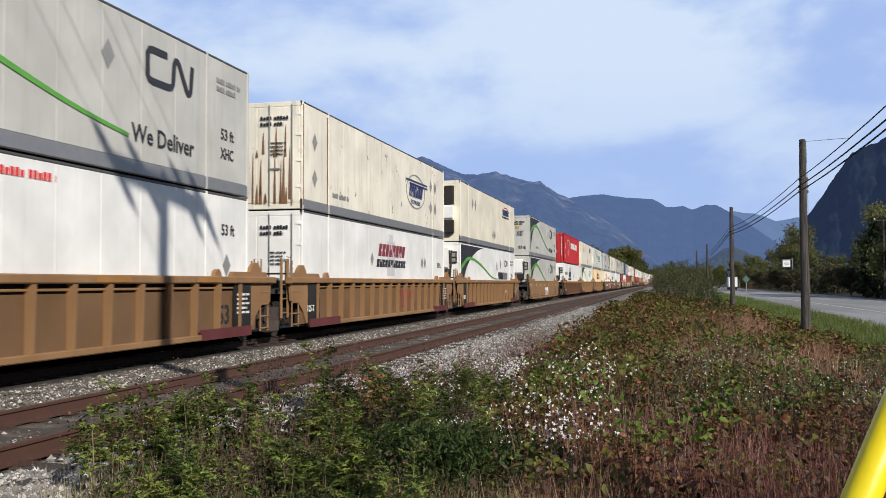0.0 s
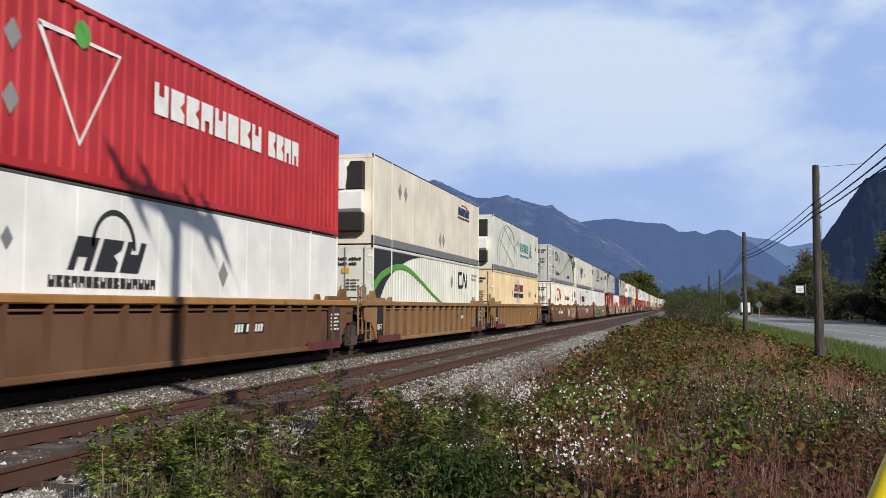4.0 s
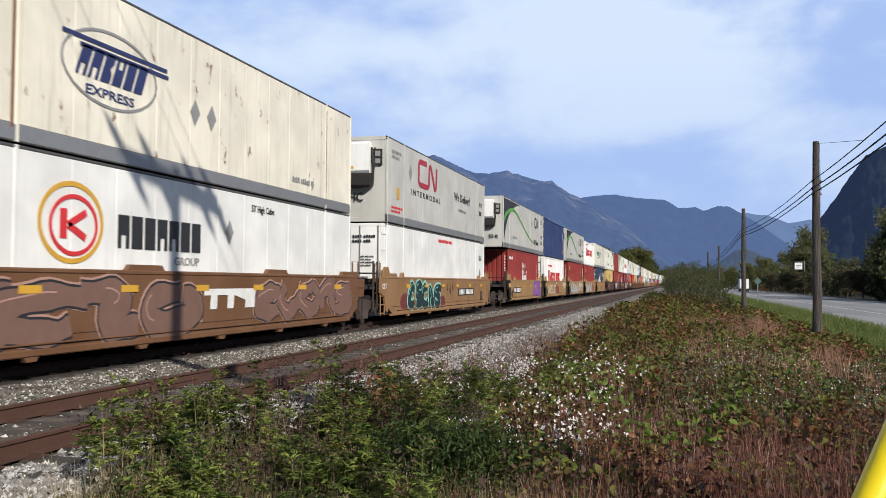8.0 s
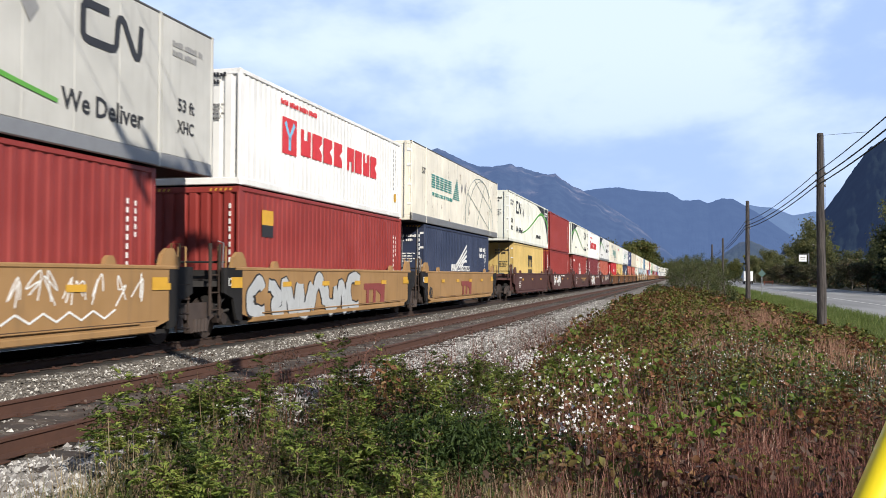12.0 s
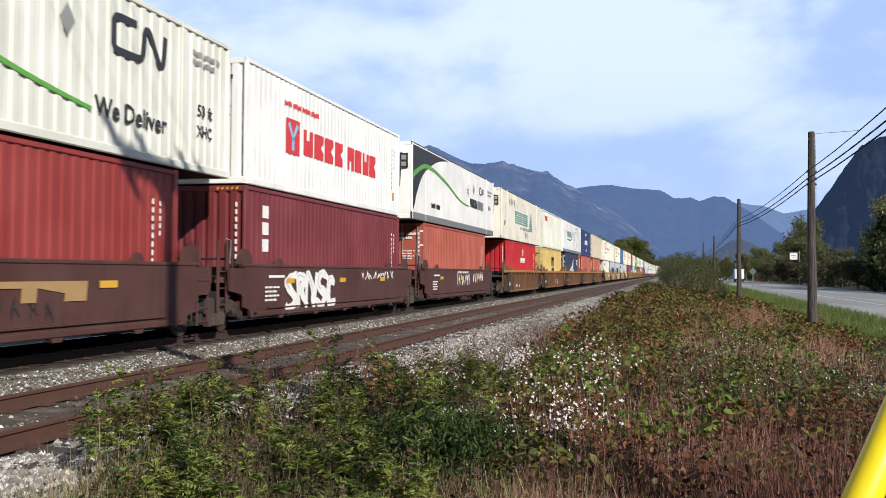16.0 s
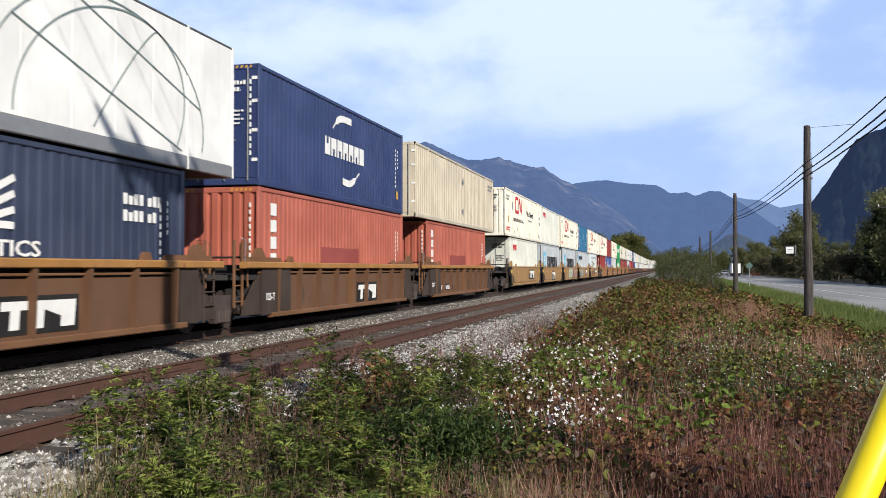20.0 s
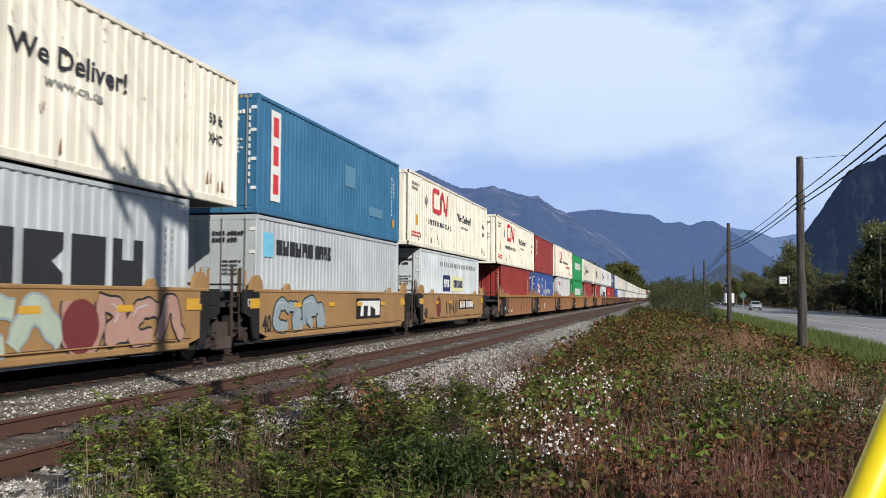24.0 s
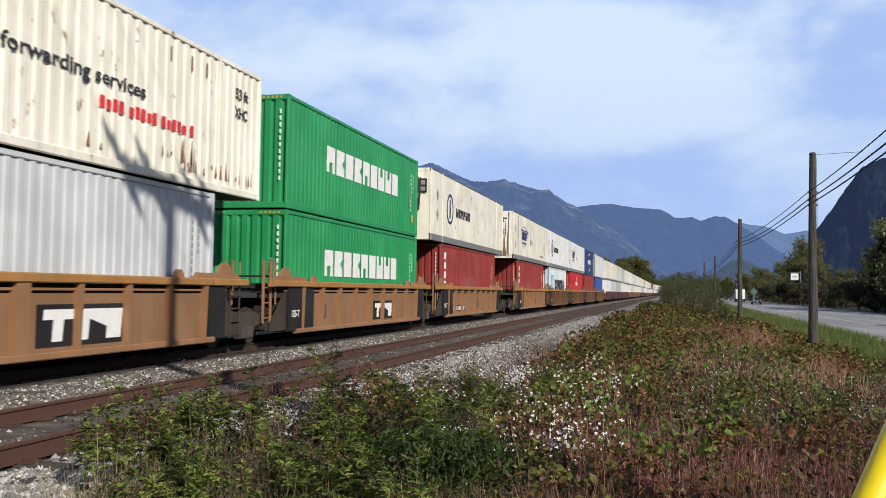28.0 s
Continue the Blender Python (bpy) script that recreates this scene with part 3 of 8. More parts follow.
for x, y, top in POLES:
    p = crossarm_pole(x, y, land(x, y), top)
    zw = 4.47 - land(x, y)
    for dz in (0.0, 0.18, 0.44):
        part("clamp", Build().disc("x", 0.0, 0.0, zw + dz, 0.045, 0.17, 8), p, "small cable clamp", mat=galvanised)
    part("ground_wire", Build().tube([(0.13, -0.06, 0.5), (0.135, -0.06, zw), (0.11, -0.05, top - land(x, y) - 0.1)], 0.008, 4), p, mat=wire_mat)
WIRE_Y = [POLES[3], POLES[2], POLES[1], POLES[0], (14.45, 4.0, 6.3), (14.2, -26, 6.3)]
for dz, dx, r in ((0.0, -0.15, 0.02), (0.18, -0.15, 0.02), (0.44, -0.15, 0.015)):
    pts = []
    for (xa, ya, _), (xb, yb, _) in zip(WIRE_Y, WIRE_Y[1:]):
        for i in range(9):
            t = i / 9
            pts.append((xa + (xb - xa) * t + dx, ya + (yb - ya) * t, 4.47 + dz - 0.9 * t * (1 - t)))
    tagged(new("overhead_cable", Build().tube(pts, r, 5).mesh("overhead_cable", wire_mat)), "black overhead cable strung between wooden poles", "cable", "overhead cables")

tagged(new("overhead_cable", Build().tube([(15.34, 33.4, 6.2), (14.9, 23.0, 4.74)], 0.006, 5).mesh("overhead_cable", wire_mat)), "thin stay wire from the pole's top to the cables", "cable", "overhead cables")
# tall pole beside the camera whose shadow lies on the train, and its guy wire with a yellow guard
TALL = (13.62, 3.9)
tp = crossarm_pole(TALL[0], TALL[1], land(*TALL), 12.7, 0.19, 0.12)
tagged(tp, "tall wooden power pole with crossarm and insulators")
turn = Matrix.Rotation(radians(-15.4), 4, "Z")
zarm = 12.42 - land(*TALL)
for k in (-0.17, 0.17):
    part("crossarm", Build().beam(k - 0.06, k + 0.06, -1.42, 1.42, zarm - 0.09, zarm + 0.09), tp, "wooden crossarm", m=turn, mat=pole_wood)
for k in (-1.33, -0.52, 0.72, 1.28):
    for e in (-1, 1):
        part("insulator", Build().tube([(e * 0.2, k, zarm), (e * 0.45, k, zarm), (e * 0.75, k, zarm - 0.02), (e * 1.05, k, zarm - 0.03)], [0.09, 0.1, 0.085, 0.03], 8), tp, "strain insulator string", m=turn, mat=galvanised)
        part("line_wire", Build().tube([(e * 1.0, k, zarm - 0.03), (e * 12.0, k, zarm - 0.35), (e * 26.0, k, zarm - 0.5), (e * 44.0, k, zarm + 0.1)], 0.009, 5), tp, "overhead power wire", m=turn, mat=wire_mat)
GUY_A, GUY_B = Vector((10.975, 2.05, 0.897)), Vector((TALL[0], TALL[1], 6.25))
d = (GUY_B - GUY_A).normalized()
foot = GUY_A - d * 1.3
guy = thing("guy_wire", "steel guy wire with a bright yellow plastic guard", "guy wire")
part("cable", Build().tube([foot, GUY_B], 0.006, 6), guy, mat=galvanised)
guard = part("guard", Build().tube([GUY_A - d * 1.15, GUY_A, GUY_A + d * 0.9], 0.037, 20), guy, "bright yellow plastic guard tube", mat=guard_yellow)
guard.data.polygons.foreach_set("use_smooth", [True] * len(guard.data.polygons))
part("anchor_rod", Build().tube([foot - d * 0.25, foot + d * 0.1], 0.014, 8), guy, mat=galvanised)

# ---- the train ----
DECAL_BLACK = flat("black_lettering", (0.025, 0.025, 0.028), 0.5)
DECAL_WHITE = flat("white_lettering", (0.78, 0.78, 0.76), 0.5)
DECAL_GREY = flat("grey_reflective_marker", (0.26, 0.26, 0.26), 0.5)
DECAL_RED = flat("red_lettering", (0.62, 0.035, 0.04), 0.5)
DECAL_GREEN = flat("bright_green_stripe", (0.105, 0.34, 0.05), 0.45)
DECAL_TEAL = flat("teal_lettering", (0.03, 0.24, 0.23), 0.5)
DECAL_BLUE = flat("blue_lettering", (0.022, 0.032, 0.12), 0.5)
DECAL_YELLOW = flat("yellow_marker", (0.62, 0.35, 0.04), 0.5)
DECAL_SKY = flat("sky_blue_panel", (0.18, 0.52, 0.75), 0.5)
DECAL_PURPLE = flat("purple_spray", (0.22, 0.09, 0.35), 0.5)
DARK = flat("grimy_black_steel", (0.018, 0.016, 0.015), 0.75, 0.0, 0.4)
TRUCK_STEEL = flat("dusty_brown_cast_steel", (0.058, 0.042, 0.036), 0.75, 0.0, 0.4)
WHEEL = flat("wheel_steel", (0.055, 0.042, 0.037), 0.6, 0.2, 0.3)
ALU = flat("dull_aluminium", (0.36, 0.36, 0.36), 0.45, 0.6, 0.15)

EDGE = flat("dark_grey_edge_rail", (0.10, 0.10, 0.10), 0.5, 0.3, 0.2)

COL = {
    "cream": (0.83, 0.785, 0.665), "white": (0.84, 0.84, 0.82), "grey": (0.53, 0.525, 0.49), "beige": (0.79, 0.735, 0.60), "sand": (0.56, 0.50, 0.39), "red": (0.44, 0.018, 0.024),
    "darkred": (0.265, 0.033, 0.027), "maroon": (0.17, 0.028, 0.034), "navy": (0.022, 0.04, 0.13), "slate": (0.03, 0.042, 0.085), "royal": (0.035, 0.085, 0.30), "blue": (0.03, 0.15, 0.29),
    "green": (0.015, 0.27, 0.085), "yellow": (0.60, 0.43, 0.15), "salmon": (0.42, 0.115, 0.075), "orange": (0.40, 0.10, 0.065), "pale": (0.68, 0.70, 0.62),
    "palegrey": (0.55, 0.57, 0.58), "maersk": (0.46, 0.50, 0.53), "ice": (0.60, 0.66, 0.69), "butter": (0.78, 0.61, 0.37), "mint": (0.69, 0.70, 0.63),
}
RUSTY = {"sand": 0.3, "cream": 0.45, "butter": 0.25, "darkred": 0.2, "beige": 0.2, "salmon": 0.1, "maroon": 0.1}


def box_paint(c):
    return paint(c + "_container_paint", COL[c], 0.6 if c in ("cream", "sand") else 0.36 if c in ("grey", "butter", "beige") else 0.22, RUSTY.get(c, 0.0), 0.48)


HIGH, STACK_GAP = 2.896, 0.04


def corrugated(hw, y0, y1, z0, z1, pitch, depth):
    """A sheet with trapezoid flutes; its crests lie at hw."""
    b = Build()
    n = max(1, round((y1 - y0) / pitch))
    p = (y1 - y0) / n
    prof = []
    for i in range(n):
        y = y0 + i * p
        prof += [(hw, y), (hw, y + 0.36 * p), (hw - depth, y + 0.5 * p), (hw - depth, y + 0.86 * p)]
    prof.append((hw, y1))
    k = len(prof)
    b.add([(x, y, z) for z in (z0, z1) for x, y in prof], [(i, i + 1, k + i + 1, k + i) for i in range(k - 1)])
    return b


def end_corrugated(hw, y, z0, z1, sign, n=8, depth=0.05):
    b = Build()
    p = 2 * hw / n
    prof = []
    for i in range(n):
        x = -hw + i * p
        prof += [(x, 0.0), (x + 0.55 * p, 0.0), (x + 0.66 * p, depth), (x + 0.9 * p, depth)]
    prof.append((hw, 0.0))
    k = len(prof)
    return b.add([(x, y - sign * d, z) for z in (z0, z1) for x, d in prof], [(i, i + 1, k + i + 1, k + i) for i in range(k - 1)])


def container(name_col, length, skin, front, label, detail=True, HIGH=2.896):
    """A box of 40 or 53 feet. skin: corr or smooth; front: door, corr, reefer or plain (the end towards the camera)."""
    L, hw = (12.192, 1.219) if length == 40 else (16.154, 1.295)
    h = L / 2
    ob = thing("shipping_container", label, "container", "containers on the train")
    mt = box_paint(name_col)
    rail_mt = mt if skin in ("corr", "plate") else ALU
    key = (name_col, length, skin, HIGH)
    if not detail:
        part("box_body", shared((*key, "farbody"), "box_body", lambda: Build().beam(-hw + 0.02, hw - 0.02, -h + 0.02, h - 0.02, 0.2, HIGH - 0.08, 0.02), mt), ob)
        for z0, z1, nm in ((0.0, 0.2, "base_frame"), (HIGH - 0.08, HIGH, "roof_frame")):
            part(nm, shared((*key, nm), nm, lambda: Build().beam(-hw, hw, -h, h, z0, z1, 0.02), ALU), ob)
        return ob
    zb, zt = (0.16, HIGH - 0.1) if skin in ("corr", "plate") else (0.27, HIGH - 0.055)
    if length == 40:
        spans = [(-h + 0.16, h - 0.16)]
        posts = [-h + 0.08, h - 0.08]
        pw = 0.08
    else:
        spans = [(-h + 0.09, -6.17), (-6.02, 6.02), (6.17, h - 0.09)]
        posts = [-h + 0.045, -6.095, 6.095, h - 0.045]
        pw = 0.045
    for s in (1, -1):
        for k, (a, c) in enumerate(spans):
            if skin == "corr":
                me = shared((*key, "side", k), "side_panel", lambda: corrugated(hw - 0.022, a, c, zb, zt, 0.278 if length == 40 else 0.33, 0.02 if length == 40 else 0.03), mt)
                if not detail:
                    me = shared((*key, "plainside", k), "side_panel", lambda: Build().box(hw - 0.03, hw - 0.01, a, c, zb, zt), mt)
            else:
                def plates():
                    m = max(1, round((c - a) / 1.22))
                    prof = [(hw - 0.006, a)]
                    for i in range(1, m):
                        y = a + (c - a) * i / m
                        prof += [(hw - 0.006, y - 0.009), (hw - 0.013, y - 0.004), (hw - 0.013, y + 0.004), (hw - 0.006, y + 0.009)]
                    prof += [(hw - 0.006, c), (hw - 0.03, c), (hw - 0.03, a)]
                    return Build().extrude(prof, "z", zb, zt)
                me = shared((*key, "side", k), "side_panel", plates, mt)
            part("side_panel", me, ob, m=None if s == 1 else Matrix.Rotation(math.pi, 4, "Z"))
    part("roof", shared((*key, "roof"), "roof", lambda: Build().box(-hw + 0.03, hw - 0.03, -h + 0.05, h - 0.05, HIGH - 0.1, HIGH - 0.03), mt), ob)
    part("floor", shared((*key, "floor"), "floor", lambda: Build().box(-hw + 0.02, hw - 0.02, -h + 0.03, h - 0.03, 0.02, 0.15), DARK), ob)
    for s in (1, -1):
        x0, x1 = (hw - 0.07, hw) if s == 1 else (-hw, -hw + 0.07)
        part("top_rail", shared((*key, "toprail", s), "top_rail", lambda: Build().beam(x0, x1, -h, h, HIGH - 0.1 if skin == "corr" else HIGH - 0.055, HIGH, 0.015), mt if skin == "corr" or not detail else EDGE), ob)
        part("bottom_rail", shared((*key, "botrail", s), "bottom_rail", lambda: Build().beam(x0, x1 + 0.004 * s if s == 1 else x1, -h, h, 0.0, zb, 0.02), rail_mt), ob)
        if detail:
            for y in posts:
                part("corner_post", shared((*key, "post", s, y), "corner_post", lambda: Build().beam(min(x0, x1), max(x0, x1) + (0.006 if s == 1 else 0), y - pw, y + pw, 0.0, HIGH, 0.015), mt), ob)
    for s, kind in ((-1, front), (1, "corr" if skin == "corr" else "plain")):
        y = s * h
        inner = y - s * 0.05
        if kind == "corr" and detail:
            part("end_wall", shared((*key, "endc", s), "end_wall", lambda: end_corrugated(hw - 0.08, y - s * 0.01, 0.14, HIGH - 0.1, s), mt), ob)
        else:
            part("end_wall", shared((*key, "endp", s), "end_wall", lambda: Build().box(-hw + 0.07, hw - 0.07, min(inner, y - s * 0.012), max(inner, y - s * 0.012), 0.12, HIGH - 0.1), mt), ob)
        part("end_header", shared((*key, "head", s), "end_header", lambda: Build().beam(-hw, hw, min(y, inner), max(y, inner), HIGH - 0.14, HIGH - 0.002, 0.02), mt), ob)
        part("end_sill", shared((*key, "sill", s), "end_sill", lambda: Build().beam(-hw, hw, min(y, inner), max(y, inner), 0.002, 0.16, 0.02), mt), ob)
        if s == -1 and detail and kind == "door":
            for k in (-1, 1):
                d = part("door_leaf", shared((*key, "leaf", k), "door_leaf", lambda: Build().box(min(0.02 * k, k * (hw - 0.09)), max(0.02 * k, k * (hw - 0.09)), y - 0.004, y + 0.02, 0.18, HIGH - 0.16), mt), ob)
                for q in (0.28, 0.78):
                    part("locking_bar", shared(("bar", length, k, q, HIGH), "locking_bar", lambda: Build().tube([(k * hw * q, y - 0.03, 0.1), (k * hw * q, y - 0.03, HIGH - 0.08)], 0.018, 8), galvanised), d)
                for z in (0.6, 1.3, 2.0, 2.55):
                    part("hinge", shared(("hinge", length, k, z), "hinge", lambda: Build().beam(k * (hw - 0.1) - 0.07, k * (hw - 0.1) + 0.07, y - 0.02, y - 0.004, z - 0.04, z + 0.04), mt), d)
                part("handle", shared(("handle", length, k), "handle", lambda: Build().beam(k * hw * 0.28 - 0.02, k * hw * 0.28 + 0.3 * k if k > 0 else k * hw * 0.28 + 0.02, y - 0.05, y - 0.03, 1.05, 1.1) if k > 0 else Build().beam(-hw * 0.28 - 0.3, -hw * 0.28 + 0.02, y - 0.05, y - 0.03, 1.05, 1.1), galvanised), d)
        if s == -1 and kind == "grille":
            u = part("cooling_unit", shared((length, "grilleunit"), "cooling_unit", lambda: Build().beam(-1.1, 0.98, y - 0.34, y - 0.012, 1.0, 1.72, 0.1), box_paint("white")), ob, "white cooling unit with black side grilles")
            part("centre_panel", shared((length, "centre"), "centre_panel", lambda: Build().extrude([(-0.62, 1.74), (0.42, 1.74), (0.5, 2.2), (0.4, 2.68), (-0.6, 2.68), (-0.7, 2.2)], "y", y - 0.36, y - 0.012), box_paint("white")), u)
            for q0, q1 in ((-1.15, -0.7), (0.5, 1.0)):
                part("side_grille", shared((length, "sidegrille", q0), "side_grille", lambda: Build().extrude([(q0, 1.74), (q1, 1.74), (q1, 2.62), (q0 + 0.1, 2.62), (q0, 2.4)], "y", y - 0.3, y - 0.012), DARK), u, "black louvred grille")
            part("condenser_cover", shared((length, "lowgrille"), "condenser_cover", lambda: Build().beam(-1.15, 1.0, y - 0.3, y - 0.012, 0.36, 0.98, 0.05), DARK), u, "dark grey ribbed lower cover")
            part("badge", shared((length, "badge"), "badge", lambda: Build().extrude([(-0.35, 2.0), (0.05, 2.0), (0.05, 2.35), (-0.35, 2.35)], "y", y - 0.366, y - 0.358), DECAL_GREY), u)
        if s == -1 and kind == "reefer":
            u = part("cooling_unit", shared((length, "reefer"), "cooling_unit", lambda: Build().beam(-0.95, 0.75, y - 0.32, y - 0.012, 1.62, 2.68, 0.08), box_paint("white")), ob, "white cooling unit housing")
            if detail:
                part("condenser_cover", shared((length, "reeferlow"), "condenser_cover", lambda: Build().beam(-1.0, 0.8, y - 0.36, y - 0.012, 1.15, 1.6, 0.06), DARK), u, "black louvred condenser cover")
                part("control_panel", shared((length, "reeferpanel"), "control_panel", lambda: Build().box(0.82, 1.12, y - 0.06, y - 0.012, 1.9, 2.45), DARK), u)
                part("display", shared((length, "reeferdisp"), "display", lambda: Build().box(0.88, 1.06, y - 0.07, y - 0.058, 2.2, 2.38).box(0.88, 1.06, y - 0.07, y - 0.058, 1.96, 2.12), DECAL_GREY), u)
                part("logo_plate", shared((length, "reeferband"), "logo_plate", lambda: Build().box(-0.8, 0.2, y - 0.326, y - 0.318, 1.75, 1.85), DECAL_YELLOW), u)
                part("hose", shared((length, "reeferhose"), "hose", lambda: Build().tube([(0.75, y - 0.1, 2.5), (0.86, y - 0.16, 1.9), (0.8, y - 0.12, 1.2)], 0.05, 8), DARK), u)
    return ob


# painted marks, on the side facing the camera
def mark_swoosh(ob, x, flip=False, line=None, thin=1.0):
    f = -1 if flip else 1
    edge = spline([(-8.02, 0.30), (-7.76, 0.55), (-7.44, 1.04), (-6.61, 1.76), (-5.42, 2.24), (-4.07, 2.59), (-2.6, 2.78)], 5)
    decal("dark_corner", [[(f * a, c) for a, c in q] for q in ([(p[0], p[1]), (r[0], r[1]), (r[0], 2.79), (p[0], 2.79)] for p, r in zip(edge, edge[1:]))], DECAL_BLACK, ob, x, "black painted corner above a curve")
    line = spline(line or [(-8.02, 1.5), (-7.81, 1.63), (-7.06, 1.98), (-5.43, 2.30), (-4.06, 2.26), (-2.48, 1.91), (-0.65, 1.42), (1.49, 0.94), (3.2, 0.68)], 5)
    k = len(line)
    decal("green_stripe", [[(f * a, c) for a, c in q] for q in ribbon(line, [thin * (0.07 + 0.25 * (1 - i / k) ** 1.5) for i in range(k)])], DECAL_GREEN, ob, x + 0.004, "bright green sweeping stripe")


def mark_worm(ob, x, y, z, w, h, mat):
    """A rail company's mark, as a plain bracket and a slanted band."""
    t = 0.23 * h
    path = [(0.42, 1.0), (0.1, 1.0), (0.03, 0.96), (0.0, 0.86), (0.0, 0.14), (0.03, 0.04), (0.1, 0.0), (0.45, 0.0), (0.52, 0.05), (0.55, 0.16), (0.575, 0.84), (0.6, 0.95), (0.64, 0.97), (0.68, 0.9), (0.86, 0.14), (0.9, 0.03), (0.945, 0.05), (0.965, 0.16), (1.0, 1.0)]
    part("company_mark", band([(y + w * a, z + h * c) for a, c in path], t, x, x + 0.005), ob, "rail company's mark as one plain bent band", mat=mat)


def rust_runs(n, y0, y1, z0, seed, tall=1.0):
    """Uneven runs of rust creeping up from the bottom rail."""
    rnd = random.Random(seed)
    out = []
    for _ in range(n):
        y, w, h = rnd.uniform(y0, y1), rnd.uniform(0.015, 0.05), rnd.uniform(0.04, 0.32) * tall
        z = z0 + (rnd.uniform(0, 0.25) if rnd.random() < 0.3 else 0.0)
        out.append([(y - w, z), (y + 0.8 * w, z), (y + 0.5 * w, z + 0.45 * h), (y + 0.25 * w, z + h), (y - 0.3 * w, z + 0.8 * h), (y - 0.9 * w, z + 0.3 * h)])
    return out


def mark_53(ob, x, y, z=1.0, s=0.34, mat=None):
    lettering("53 ft", s, mat or DECAL_BLACK, ob, y, z, x, width=0.62)
    lettering("XHC", s, mat or DECAL_BLACK, ob, y, z - 0.42, x, width=0.6)


def mark_numbers(ob, x, y, z, mat=None):
    decal("serial_number", bars(y, z, 1.1, 2, 0.11, 0.07), mat or DECAL_GREY, ob, x)


def globe(ob, x, g):
    """Thin meridians and parallels of a leaning globe."""
    arcs = []
    for k in range(6):
        pts = []
        for i in range(49):
            if k < 3:
                lat, lon = math.pi * (i / 48 - 0.5), (-0.9, -0.1, 0.75)[k]
            elif k < 5:
                lat, lon = (0.12, 0.72)[k - 3], math.pi * (i / 48 - 0.5)
            else:
                lat, lon = None, 2 * math.pi * i / 48
            px, pz = (math.cos(lon), math.sin(lon)) if lat is None else (math.cos(lat) * math.sin(lon), math.sin(lat))
            px, pz = px * math.cos(0.45) + pz * math.sin(0.45), -px * math.sin(0.45) + pz * math.cos(0.45)
            q = (g + 3.1 * px, 0.75 + 1.9 * pz)
            if abs(q[0]) < 7.95 and 0.32 < q[1] < 2.74:
                pts.append(q)
            else:
                arcs += ribbon(pts, 0.03) if len(pts) > 1 else []
                pts = []
        arcs += ribbon(pts, 0.03) if len(pts) > 1 else []
    decal("globe_outline", arcs, flat("grey_teal_print", (0.16, 0.22, 0.22), 0.5), ob, x, "thin grey-teal globe lines")


def striped(ob, x, y, w, z, h, n):
    """A haulier's name in blocks of stripes, the last one larger."""
    step = 0.72 * w / n
    for i in range(n):
        decal("name_block", [rect(y + step * i, y + step * (i + 0.8), z + h * k / 6, z + h * (k + 0.62) / 6) for k in range(6)], DECAL_TEAL, ob, x, "striped teal block of a haulier's name")
    a, b = y + 0.74 * w, y + w
    decal("name_block", [[(a + (b - a) * 0.06 * k, z - 0.35 * h + 1.7 * h * k / 11), (b - (b - a) * 0.03 * k, z - 0.35 * h + 1.7 * h * k / 11), (b - (b - a) * 0.03 * k, z - 0.35 * h + 1.7 * h * (k + 0.6) / 11), (a + (b - a) * 0.06 * k, z - 0.35 * h + 1.7 * h * (k + 0.6) / 11)] for k in range(11)], DECAL_TEAL, ob, x, "striped teal block of a haulier's name")


